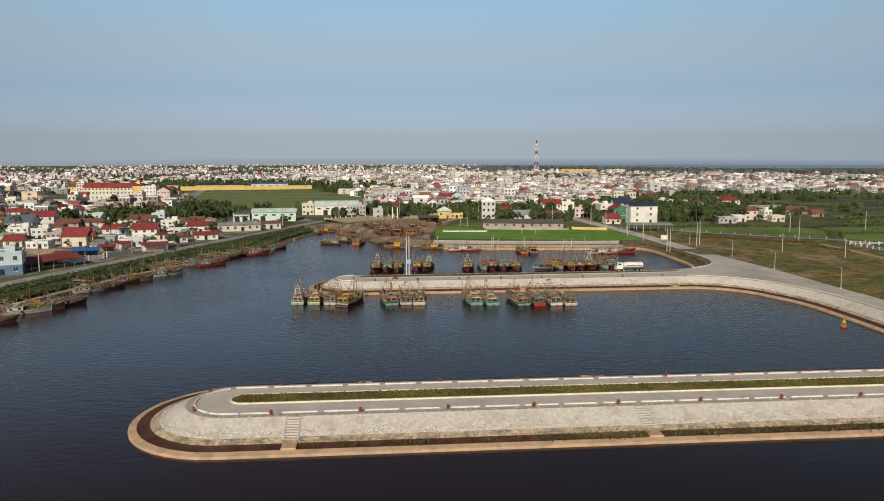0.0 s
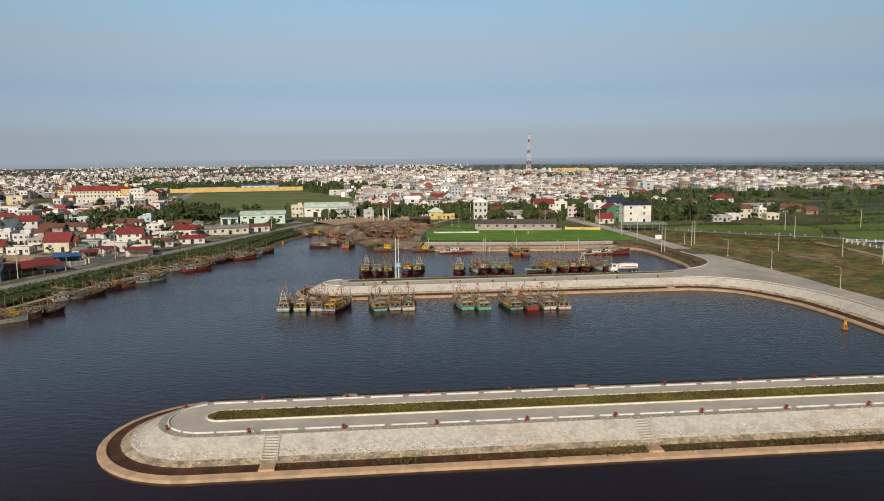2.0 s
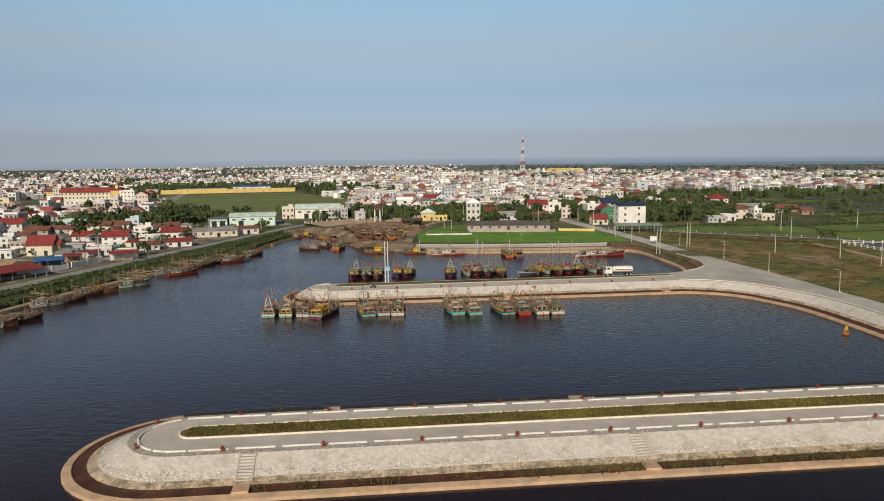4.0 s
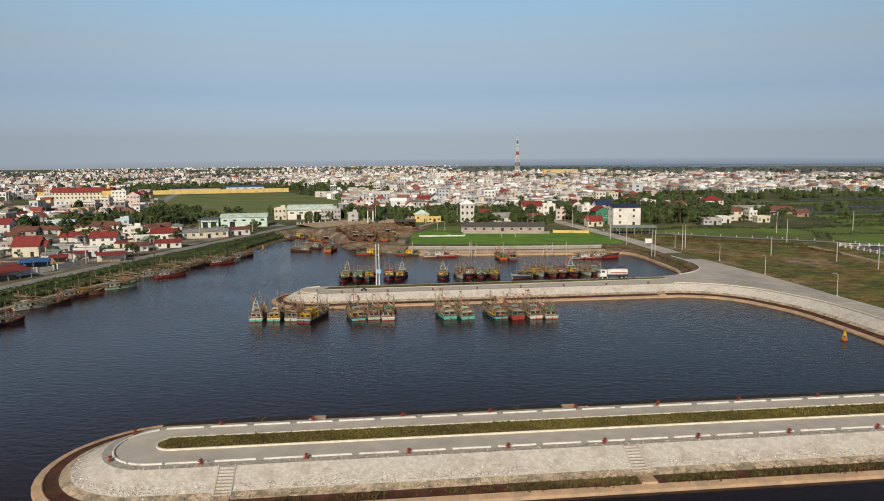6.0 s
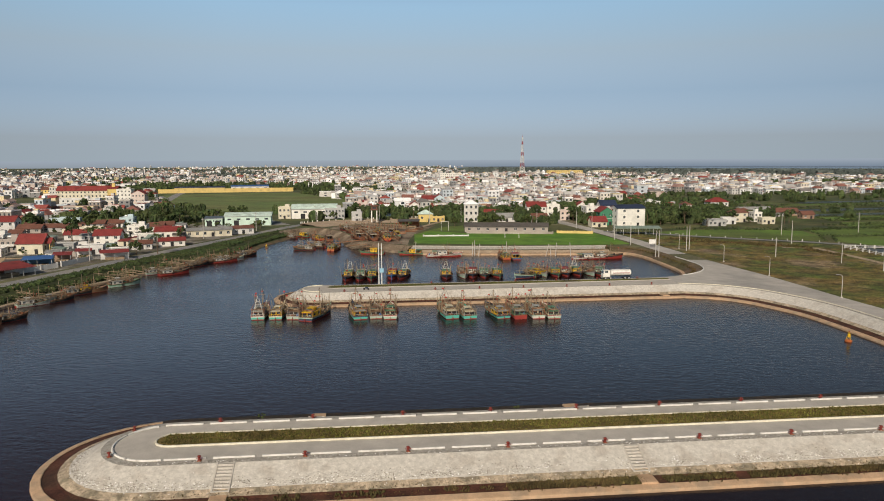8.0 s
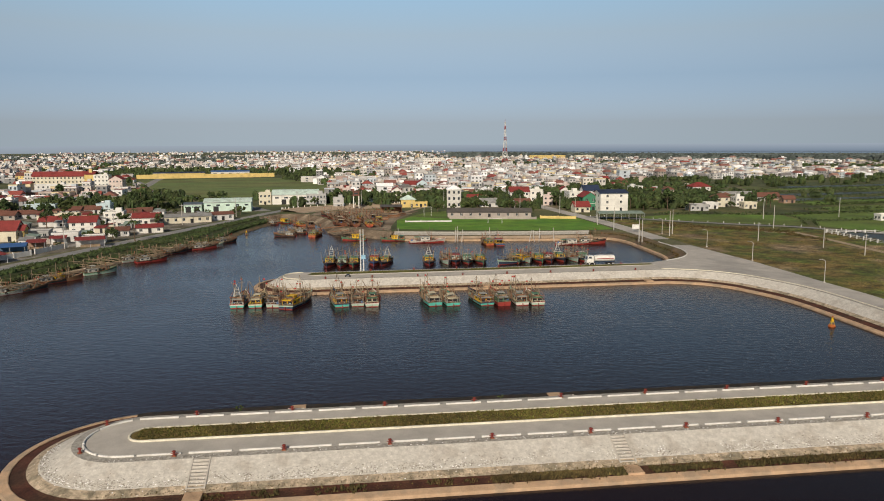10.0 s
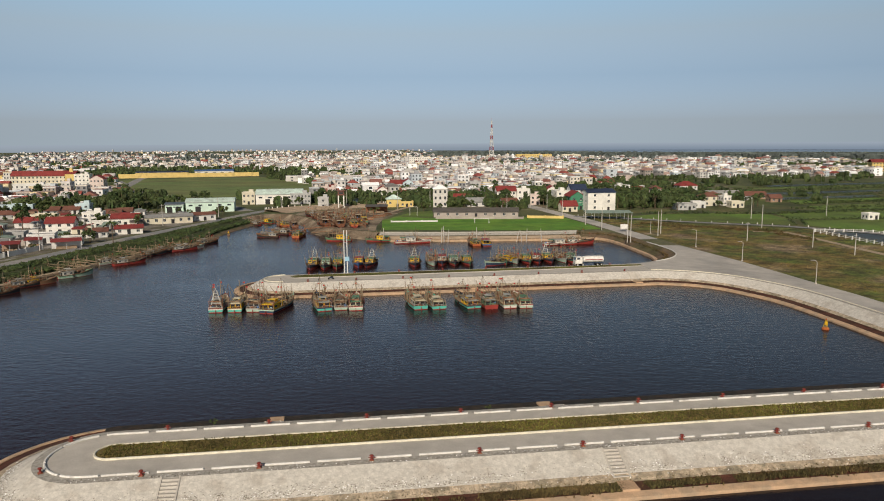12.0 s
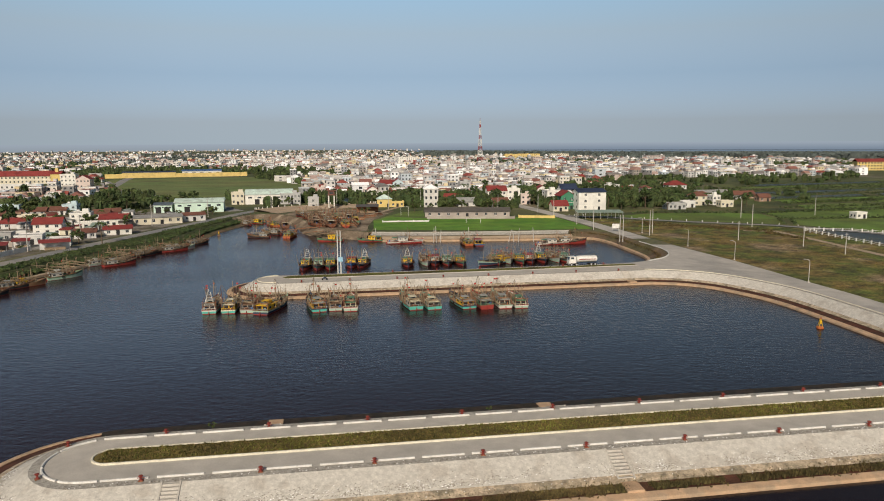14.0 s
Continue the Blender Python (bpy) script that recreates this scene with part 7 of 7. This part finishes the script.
def far_house(b, x, y, w, d, h, rz, kind, rng, wins):
    old = b.m
    b.m = Matrix.Translation((x, y, TOP - 0.1)) @ Matrix.Rotation(rz, 4, "Z")
    b.box((0, 0, h / 2), (w, d, h), slot=0)
    if kind == "gable":
        rg_ = min(w, d) * 0.3
        e = 0.5
        ww, dd = (w, d) if w >= d else (d, w)
        t = b.m
        if w < d:
            b.m = b.m @ Matrix.Rotation(radians(90), 4, "Z")
        b.add([(-ww / 2 - e, -dd / 2 - e, h - 0.2), (ww / 2 + e, -dd / 2 - e, h - 0.2), (ww / 2 + e, dd / 2 + e, h - 0.2), (-ww / 2 - e, dd / 2 + e, h - 0.2), (-ww / 2 - e, 0, h + rg_), (ww / 2 + e, 0, h + rg_)],
              [(0, 1, 5, 4), (2, 3, 4, 5), (0, 4, 3), (1, 2, 5), (3, 2, 1, 0)], 1)
        b.m = t
    else:
        b.box((0, 0, h + 0.35), (w + 0.3, d + 0.3, 0.7), slot=0)
        b.box((0, 0, h + 0.72), (w - 0.6, d - 0.6, 0.12), slot=1)
        if rng.random() < 0.5:
            b.box((w * 0.1, d * 0.15, h + 1.6), (w * 0.4, d * 0.3, 2.0), slot=0)
    if wins:
        n, s = max(1, round(w / 3.2)), max(1, round(h / 3.4))
        for j in range(s):
            for i in range(n):
                cx, cz = -w / 2 + w * (i + 0.5) / n, h * (j + 0.5) / s
                b.box((cx, -d / 2, cz), (w / n * 0.42, 0.12, h / s * 0.45), slot=2)
        for j in range(s):
            for g in (-1, 1):
                b.box((g * w / 2, 0, h * (j + 0.5) / s), (0.12, d * 0.2, h / s * 0.42), slot=2)
    b.m = old


town, town2 = Mesh(), Mesh()
fr = random.Random(17)
cells = set((round(a / 11), round(c / 11)) for a, c in taken)
count = 0
for _ in range(60000):
    y = 430 * (11.0 ** fr.random())
    x = fr.uniform(-0.67, 0.67) * y
    if y > 4700 or (y < 560 and -240 < x < 30):
        continue
    if x > 0.05 * y and y > 2100 - 1.3 * max(0.0, x - 250) and y > 1260:
        continue
    # open country between the quarters
    dense = 0.28 + 1.6 * noise.noise((x / 330, y / 420, 2.0)) + (0.25 if 650 < y < 2600 else -0.15)
    if x < -0.36 * y and 700 < y < 1000:
        dense -= 0.3
    if 250 < x and y < 800 + 0.05 * x:
        dense -= 0.9
    if y < 760:
        dense -= 0.28
    if fr.random() > dense:
        continue
    cell = (round(x / 11), round(y / 11))
    if cell in cells or any(inside((x, y), k) for k in KEEP_OUT + [SHIPYARD]) or any(near_line((x, y), r, 9) for r in ROADS):
        continue
    if y < 900 and not inside((x, y), LAND_SAFE):
        continue
    if y > 1500 and fr.random() < 0.25 + 0.28 * min(1.45, (y - 1500) / 450):
        continue
    cells.add(cell)
    tall = fr.random()
    w, d = fr.uniform(5, 10), fr.uniform(8, 13)
    h = 3.3 if tall < 0.52 else 5.9 if tall < 0.84 else 8.6 if tall < 0.97 else 11.5
    rz = radians(fr.choice((5, 5, -85, 12)) + fr.uniform(-7, 7))
    far_house(town if y < 1500 else town2, x, y, w, d, h * fr.uniform(0.9, 1.1), rz, "gable" if (tall < 0.52 and fr.random() < 0.75) or fr.random() < 0.25 else "flat", fr, y < 1700)
    count += 1
    if count > 8500:
        break
# larger blocks of the far town
place(house("broad white five-storey block of the town", 40, 14, 14, "bright", "flat", storeys=4, n=10, group="", framed=False), 44, 1380, 4)
place(house("long yellow public building far off", 86, 16, 13, "yellow", "flat", storeys=3, n=16, group="", framed=False), 330, 1760, 4)
place(house("cream public building beside the yellow one", 46, 16, 12, "cream", "flat", storeys=3, n=9, group="", framed=False), 430, 1800, 4)
for x, y, w, d, h in ((560, 1500, 40, 14, 12), (-300, 1500, 44, 12, 9), (260, 1250, 16, 14, 16), (100, 1150, 20, 12, 12)):
    far_house(town2, x, y, w, d, h, radians(4), "flat", fr, True)
solid("town_houses", town, [FAR_WALLS, FAR_ROOFS, M["glass"]], "dense small-town houses in pale colours with red and grey roofs", "houses", "stuff")
solid("far_town", town2, [FAR_WALLS, FAR_ROOFS, M["glass"]], "distant pale town blocks towards the horizon", "houses", "stuff")


def big_school(x, y):
    ob = thing("school", "large yellow school with red roofs far off", "school", "", pose(x, y, TOP, 0, 0, -8))
    wp = part("wall", Mesh().box((0, 0, 6), (62, 14, 12)), WALL["yellow"], ob)
    part("roof", Mesh().gable((0, 0, 12), (62, 14), 3.5, 0.8, 0.3), ROOF["red"], ob)
    for s in range(3):
        for i in range(15):
            part("window", Mesh().box((-28.5 + 4.07 * i, -7.05, 2.4 + 3.8 * s), (2.0, 0.15, 1.9)), M["glass"], wp)


def bell_tower(x, y):
    ob = thing("bell_tower", "tall yellow church bell tower", "tower", "", pose(x, y, TOP))
    part("shaft", Mesh().box((0, 0, 12), (7, 7, 24)), WALL["yellow"], ob)
    part("belfry", Mesh().box((0, 0, 26), (5.5, 5.5, 5)), WALL["yellow"], ob)
    part("spire", Mesh().lathe((0, 0, 28.5), [(3.2, 0), (2.2, 2.5), (0.2, 5.5)], 8), ROOF["tile"], ob)
    for z in (8, 15, 26):
        part("opening", Mesh().box((0, -3.55 if z < 20 else -2.8, z), (1.8, 0.12, 2.6)), M["dark"], ob)


big_school(672, 965)
bell_tower(708, 955)

# ---- trees and scrub ----
def leaf_cloud(b, clumps, rng, size, per, slot=0):
    """Small tilted leaf blades gathered in clumps."""
    for (cx, cy, cz), (sx, sy, sz) in clumps:
        for _ in range(per):
            a, t, q = rng.uniform(0, 6.283), math.acos(rng.uniform(-1, 1)), rng.uniform(0.55, 1.0)
            px, py, pz = cx + sx * q * math.sin(t) * math.cos(a), cy + sy * q * math.sin(t) * math.sin(a), cz + sz * q * math.cos(t)
            u = Vector((rng.gauss(0, 1), rng.gauss(0, 1), rng.gauss(0, 0.6))).normalized()
            v = u.cross(Vector((rng.gauss(0, 1), rng.gauss(0, 1), rng.gauss(0, 1)))).normalized()
            s = size * rng.uniform(0.6, 1.3)
            p = Vector((px, py, pz))
            b.add([p - u * s, p + v * s * 0.45, p + u * s, p - v * s * 0.45], [(0, 1, 2, 3)], slot)
    return b


def tree_kit(label, h, spread, leaf, seed, clumps=11, per=26, size=0.5, low=0.35):
    r = random.Random(seed)
    ob = thing("tree", label, "tree", "trees of the town")
    t = Mesh().rod((0, 0, -0.1), (0.15, 0.1, h * 0.5), 0.16 + h * 0.012, 7, 0.1)
    cl = []
    for k in range(clumps):
        a, q = 6.283 * k / clumps * 2.4, r.uniform(0.25, 1.0)
        c = (spread * q * math.cos(a), spread * q * math.sin(a), h * (low + (1 - low) * r.uniform(0.15, 0.92) * (1.15 - 0.4 * q)))
        cl.append((c, (spread * r.uniform(0.32, 0.5), spread * r.uniform(0.32, 0.5), h * r.uniform(0.10, 0.17))))
        if k % 2 == 0:
            t.rod((0.1, 0.05, h * r.uniform(0.3, 0.5)), c, 0.07, 5, 0.03)
    part("trunk", t, M["bark"], ob)
    crown = leaf_cloud(Mesh(), cl, r, size, per)
    for c, s in cl:
        crown.blob(c, tuple(k * 0.62 for k in s), 0.35, r, 6, 4)
    part("crown", crown, M[leaf], ob)
    return ob


def palm_kit(seed):
    r = random.Random(seed)
    ob = thing("palm", "slender coconut palm with drooping fronds", "palm", "palms of the town")
    part("trunk", Mesh().rod((0, 0, -0.1), (0.4, 0.1, 7.0), 0.18, 7, 0.12), M["bark"], ob)
    cr = Mesh()
    for k in range(13):
        a, lift = 6.283 * k / 13 + r.uniform(-0.2, 0.2), r.uniform(0.0, 1.2)
        prev = None
        for i in range(5):
            q = i / 4
            c = Vector((0.4 + 2.9 * q * math.cos(a), 0.1 + 2.9 * q * math.sin(a), 7.0 + lift * math.sin(q * 2.2) - 1.7 * q * q))
            w = 0.42 * math.sin(math.pi * (0.12 + 0.85 * q))
            n = Vector((-math.sin(a), math.cos(a), -0.25))
            pair = (c - n * w, c + Vector((0, 0, 0.14)), c + Vector((math.sin(a), -math.cos(a), -0.25)) * -w * -1)
            if prev:
                cr.add([prev[0], prev[1], prev[2], pair[0], pair[1], pair[2]], [(0, 1, 4, 3), (1, 2, 5, 4)])
            prev = pair
    part("frond_crown", cr, M["leaf"], ob)
    return ob


TREES = [tree_kit("broad dark green garden tree", 7.5, 3.2, "leaf_dark", 1), tree_kit("rounded green roadside tree", 6.0, 2.6, "leaf", 2),
         tree_kit("tall dark loose-crowned garden tree", 10.0, 3.0, "leaf_dark", 3, 13, 26, 0.55, 0.3), tree_kit("small leafy green garden tree", 4.2, 2.0, "leaf", 4, 8, 24, 0.4, 0.2), palm_kit(5)]
tr = random.Random(33)
wanted = []
for _ in range(40000):
    if len(wanted) >= 95:
        break
    y = tr.uniform(215, 640)
    x = tr.uniform(-0.64, 0.62) * y
    belt = (-130 < x < -20 and 455 < y < 570) or (20 < x < 190 and 440 < y < 560) or (x < -100)
    if not belt and tr.random() < 0.7:
        continue
    if x > 230 and tr.random() < 0.7:
        continue
    if not free(x, y, 7.5, 6.0) or any((x - a) ** 2 + (y - c) ** 2 < 9 for a, c in wanted):
        continue
    wanted.append((x, y))
VILLAGE = [(-300, 330), (-200, 240), (-152, 262), (-132, 300), (-120, 345), (-108, 385), (-112, 440), (-140, 455), (-300, 475)]


def lean_to(label, w, d, h, walls, roof):
    ob = thing("lean_to", label, "outbuilding", "outbuildings of the river houses")
    part("wall", Mesh().box((0, 0, h / 2), (w, d, h)), WALL[walls], ob)
    rm = Mesh()
    rm.add([(-w / 2 - 0.3, -d / 2 - 0.5, h - 0.1), (w / 2 + 0.3, -d / 2 - 0.5, h - 0.1), (w / 2 + 0.3, d / 2 + 0.2, h + 0.6), (-w / 2 - 0.3, d / 2 + 0.2, h + 0.6),
            (-w / 2 - 0.3, -d / 2 - 0.5, h + 0.02), (w / 2 + 0.3, -d / 2 - 0.5, h + 0.02), (w / 2 + 0.3, d / 2 + 0.2, h + 0.72), (-w / 2 - 0.3, d / 2 + 0.2, h + 0.72)],
           [(0, 3, 2, 1), (4, 5, 6, 7), (0, 1, 5, 4), (1, 2, 6, 5), (2, 3, 7, 6), (3, 0, 4, 7)])
    part("roof", rm, ROOF[roof], ob)
    part("door", Mesh().box((w * 0.15, -d / 2 - 0.02, 1.0), (1.1, 0.08, 2.0)), M["dark"], ob)
    return ob


LEAN_TOS = [lean_to("low brick lean-to with a rusty sheet roof", 6, 4, 2.3, "brick", "tile"), lean_to("whitewashed outbuilding with a grey sheet roof", 5, 4, 2.5, "white", "grey"),
            lean_to("stained kitchen hut with a dark roof", 5.5, 4.5, 2.4, "dirty", "dark"), lean_to("small outbuilding with a red sheet roof", 4.5, 4, 2.4, "cream", "red"), lean_to("grey shed with a pale green sheet roof", 6, 4, 2.4, "grey", "green")]
vr = random.Random(91)
yards, shrubs = [], []
for _ in range(9000):
    x, y = vr.uniform(-300, -105), vr.uniform(245, 470)
    if abs(x) > 0.62 * y or not inside((x, y), VILLAGE) or near_line((x, y), LEFT_ROAD, 7):
        continue
    gap = min((x - a) ** 2 + (y - c) ** 2 for a, c in taken + yards)
    if gap > 62 and len(yards) < 58:
        k = LEAN_TOS[len(yards) % 5]
        m = pose(x, y, TOP - 0.03, 0, 0, vr.choice((8, 14, -80, 98)) + vr.uniform(-8, 8))
        if len(yards) < 5:
            k.matrix_basis = m
        else:
            copy_thing(k, m)
        yards.append((x, y))
    elif gap > 30 and len(shrubs) < 48 and all((x - a) ** 2 + (y - c) ** 2 > 9 for a, c in shrubs):
        shrubs.append((x, y))
for x, y in shrubs:
    k = copy_thing(TREES[vr.choice((1, 3, 3, 3))], pose(x, y, TOP - 0.03, 0, 0, vr.uniform(0, 360)))
    k.scale = [vr.uniform(0.5, 0.85)] * 3
extra = [(165, 430), (177, 446), (190, 454), (200, 452), (216, 442), (214, 456), (224, 452), (141, 440), (149, 441), (157, 444), (162, 456), (168, 452), (134, 462), (142, 470), (158, 474), (175, 474), (183, 480), (192, 476), (143, 446), (147, 452), (151, 447), (155, 455), (138, 455), (160, 450), (146, 462), (152, 466), (164, 470), (172, 462), (186, 470), (62, 418), (70, 420), (40, 424), (-96, 423), (-276, 490), (-263, 481), (-218, 445), (-158, 360), (-119, 318), (-110, 318), (-228, 490), (-217, 520), (-200, 489), (-212, 430), (-258, 430), (-228, 438), (-210, 489), (-203, 509), (-251, 490), (-245, 438), (-231, 389), (-244, 462), (-245, 510), (-214, 476), (-191, 432), (-175, 408), (-142, 388), (-230, 375), (-167, 362), (-274, 510), (-160, 415), (-156, 386), (-144, 408), (-120, 376), (-98, 440), (-94, 434), (-9, 428), (-14, 444), (-108, 474), (-118, 480), (-130, 490)]
gr = random.Random(62)
for lo, hi, near, far, n in ((-66, 100, 436, 580, 46), (-222, -112, 462, 545, 26), (126, 262, 440, 560, 24)):
    got = 0
    for _ in range(6000):
        x, y = gr.uniform(lo, hi), gr.uniform(near, far)
        if got >= n:
            break
        if any((x - a) ** 2 + (y - c) ** 2 < 64 for a, c in taken) or any((x - a) ** 2 + (y - c) ** 2 < 12 for a, c in extra) or any(near_line((x, y), r, 6) for r in ROADS):
            continue
        if any(inside((x, y), k) for k in [RICE] + PADDIES + PONDS) or inside((x, y), [(-90, 430), (10, 430), (10, 492), (-60, 492)]) or inside((x, y), [(-52, 508), (-8, 508), (-8, 556), (-54, 560)]) or (lo > 100 and y < 440 + (x - 165) * 0.25):
            continue
        if abs(x - 46) < 26 and y < 420:
            continue
        extra.append((x, y))
        got += 1
for i, (x, y) in enumerate(extra + wanted):
    k = TREES[i] if i < 5 else TREES[tr.choice((0, 0, 1, 1, 2, 3, 3, 3, 4, 4))]
    m = pose(x, y, TOP - 0.03, 0, 0, tr.uniform(0, 360)) @ Matrix.Scale(tr.uniform(0.75, 1.2), 4)
    if i < 5:
        k.matrix_basis = m
    else:
        c = copy_thing(k, m)
        s = tr.uniform(0.75, 1.2)
        c.scale = (s, s, s * tr.uniform(0.9, 1.1))


for u, sc in ((12.0, 0.26), (52.0, 0.2)):
    b = copy_thing(TREES[3], pose(*on_near(u, 10.2, 2.0), 0, 0, 40 * u))
    b.scale = (sc, sc, sc)
    tagged(b, "small green bush on the stone slope", "bush")

# scrub along the river bank and loose shrubs in the fields
scrub = Mesh()
sr = random.Random(44)
bank_edge = offset_path(LEFT_BANK, 6.0)
count = 0
for _ in range(30000):
    y = sr.uniform(150, 430)
    x = sr.uniform(-150, -70)
    if not near_line((x, y), LEFT_BANK, 5.5 if not inside((x, y), bank_ring) else 11.0 + 4 * noise.noise((x * 0.05, y * 0.05, 1.0))):
        continue
    if near_line((x, y), LEFT_ROAD, 4.6):
        continue
    on_slope = not inside((x, y), bank_ring)
    if noise.noise((x * 0.10, y * 0.10, 6.0)) < -0.6:
        continue
    s = sr.uniform(0.45, 1.15)
    z = 1.4 if on_slope else 2.7
    leaf_cloud(scrub, [((x, y, z + s * 0.5), (s, s, s * 0.8))], sr, 0.28, 10)
    scrub.blob((x, y, z + s * 0.25), (s * 0.85, s * 0.85, s * 0.62), 0.35, sr, 6, 4)
    count += 1
    if count > 4600:
        break
solid("bank_scrub", scrub, M["leaf_dark"], "dense dark green scrub on the river bank", "scrub", "stuff")

belt, far_belt = Mesh(), Mesh()


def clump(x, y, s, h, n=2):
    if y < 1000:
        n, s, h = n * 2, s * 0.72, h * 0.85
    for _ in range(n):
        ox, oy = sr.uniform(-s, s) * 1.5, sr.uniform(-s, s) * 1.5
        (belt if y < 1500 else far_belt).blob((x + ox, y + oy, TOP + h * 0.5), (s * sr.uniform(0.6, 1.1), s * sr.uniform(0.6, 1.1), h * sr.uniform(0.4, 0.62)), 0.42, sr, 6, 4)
        if y < 1000:
            leaf_cloud(belt, [((x + ox, y + oy, TOP + h * 0.55), (s * 1.1, s * 1.1, h * 0.6))], sr, 0.7, 16)


made = 0
for _ in range(45000):
    y = 450 * (7.0 ** sr.random())
    x = sr.uniform(-0.66, 0.66) * y
    if noise.noise((x / 160, y / 200, 9.0)) + sr.uniform(-0.6, 0.6) < -0.12:
        continue
    if x > 0.05 * y and y > 2900 - 0.25 * abs(x):
        continue
    if any(inside((x, y), k) for k in (RICE, GREEN, MEADOW, SHIPYARD, CLEAR_SCHOOL, CLEAR_FIELD, CLEAR_WALL, PONDS[0])) or any(near_line((x, y), r, 8) for r in ROADS):
        continue
    if y < 900 and not inside((x, y), LAND_SAFE) and not (x > 240 and sr.random() < 0.12):
        continue
    if x > 240 and y < 820 + 0.05 * x and sr.random() < 0.8:
        continue
    if x < -60 and y < 640 and sr.random() < (0.9 if y < 560 else 0.7):
        continue
    if (round(x / 11), round(y / 11)) in cells:
        continue
    clump(x, y, sr.uniform(1.8, 4.2), sr.uniform(4.0, 8.0), 1 if y > 1200 else 2)
    made += 1
    if made > 8200:
        break
# hedges between paddies and ponds
hedge = random.Random(71)
for k, poly in enumerate(PADDIES + PONDS):
    for a, c in zip(poly, poly[1:] + poly[:1]):
        if hedge.random() < 0.55 or near_line(((a[0] + c[0]) / 2, (a[1] + c[1]) / 2), FAR_ROAD, 12):
            continue
        for x, y in resample([a, c], 1.6):
            s = hedge.uniform(0.5, 1.1)
            leaf_cloud(belt, [((x + hedge.uniform(-0.5, 0.5), y + hedge.uniform(-0.8, 0.8), TOP + s * 0.4), (s * 1.2, s * 1.2, s * 0.7))], hedge, 0.5, 7)
for a, c, wide in (((205, 404), (330, 428), 5), ((250, 376), (320, 358), 4), ((262, 462), (420, 515), 5), ((420, 505), (600, 560), 6), ((140, 414), (206, 406), 3), ((236, 432), (340, 452), 5), ((262, 470), (470, 505), 6), ((300, 530), (520, 580), 7), ((270, 580), (560, 650), 8), ((330, 610), (640, 690), 8), ((420, 430), (640, 500), 6)):
    for x, y in resample([a, c], 1.3):
        s = hedge.uniform(0.8, 1.7)
        leaf_cloud(belt, [((x + hedge.uniform(-wide, wide) * 0.5, y + hedge.uniform(-wide, wide) * 0.5, TOP + s * 0.5), (s, s, s * 0.8))], hedge, 0.55, 12)
solid("far_trees", belt, M["leaf_dark"], "dark clumps of trees and hedges among the houses", "trees", "stuff")
solid("distant_trees", far_belt, M["leaf_far"], "trees between the distant houses, greyed by painted haze", "trees", "stuff")
wood = Mesh()
for _ in range(3400):
    x = 120 + 1500 * sr.random() ** 0.8
    y = max(1380, 2350 - 1.3 * max(0.0, x - 250)) + sr.uniform(-40, 260)
    wood.blob((x, y, TOP + 4), (sr.uniform(6, 14), sr.uniform(6, 12), sr.uniform(6, 13)), 0.35, sr, 6, 4)
solid("coastal_forest", wood, M["leaf_far"], "dark tree belt along the coast, greyed by painted haze", "forest", "stuff")

# rough meadow grass
spots = []
while len(spots) < 6000:
    x, y = sr.uniform(104, 215), sr.uniform(150, 390)
    if inside((x, y), MEADOW) and noise.noise((x * 0.06, y * 0.06, 4.0)) + sr.uniform(-0.3, 0.3) > 0.0:
        spots.append((x, y, TOP))
solid("meadow_grass", tufts(spots, 0.15, 0.45, sr, blades=3), M["meadow"], "tussocks of dry meadow grass", "grass", "stuff")
dry = Mesh()
for a, c, wide, n in (((126, 358), (158, 342), 5, 320), ((150, 345), (172, 327), 5, 240), ((166, 322), (171, 300), 4, 160), ((122, 366), (140, 362), 3, 120)):
    for _ in range(n):
        t, o = sr.random(), sr.gauss(0, wide * 0.5)
        x, y, s = a[0] + (c[0] - a[0]) * t + o * 0.5, a[1] + (c[1] - a[1]) * t + o, sr.uniform(0.3, 0.9)
        leaf_cloud(dry, [((x, y, TOP + s * 0.3), (s, s, s * 0.5))], sr, 0.35, 8)
solid("meadow_scrub", dry, M["scrub_dry"], "brown dry scrub along the far side of the meadow", "scrub", "stuff")
end_line = resample(offset_path(end_path, 2.4), 0.5)
end_scrub = Mesh()
for x, y in end_line:
    for _ in range(2):
        w, s = sr.gauss(0, 1.0), sr.uniform(0.25, 0.7)
        leaf_cloud(end_scrub, [((x + w, y + w * 0.6, 2.3 - 0.1 * w), (s, s, s * 0.6))], sr, 0.3, 7)
solid("basin_scrub", end_scrub, M["scrub_dry"], "dark dry scrub and litter on the basin's end slope", "scrub", "stuff")


def mooring_post(x, y, h, lean):
    ob = thing("mooring_post", "grey weathered timber mooring post in the basin", "post", "mooring posts along the quay", pose(x, y, -0.6, 0, lean, 0))
    part("shaft", Mesh().rod((0, 0, 0), (0, 0, h), 0.17, 7, 0.12), M["pole_concrete"], ob)
    part("cross_piece", Mesh().rod((-0.6, 0, h * 0.7), (0.6, 0, h * 0.72), 0.08, 5), M["bamboo"], ob)


for x, y, h, lean in ((22.6, 328, 7.0, 2), (23.8, 328.4, 7.6, -2), (25.4, 328, 6.2, 4), (37.6, 325, 7.4, -3), (54.6, 327, 6.0, 12), (57.0, 327, 5.6, -6), (59.0, 327.4, 6.4, 3), (-2.4, 334, 6.5, 3), (65.4, 326, 6.8, -4)):
    mooring_post(x, y, h, lean)
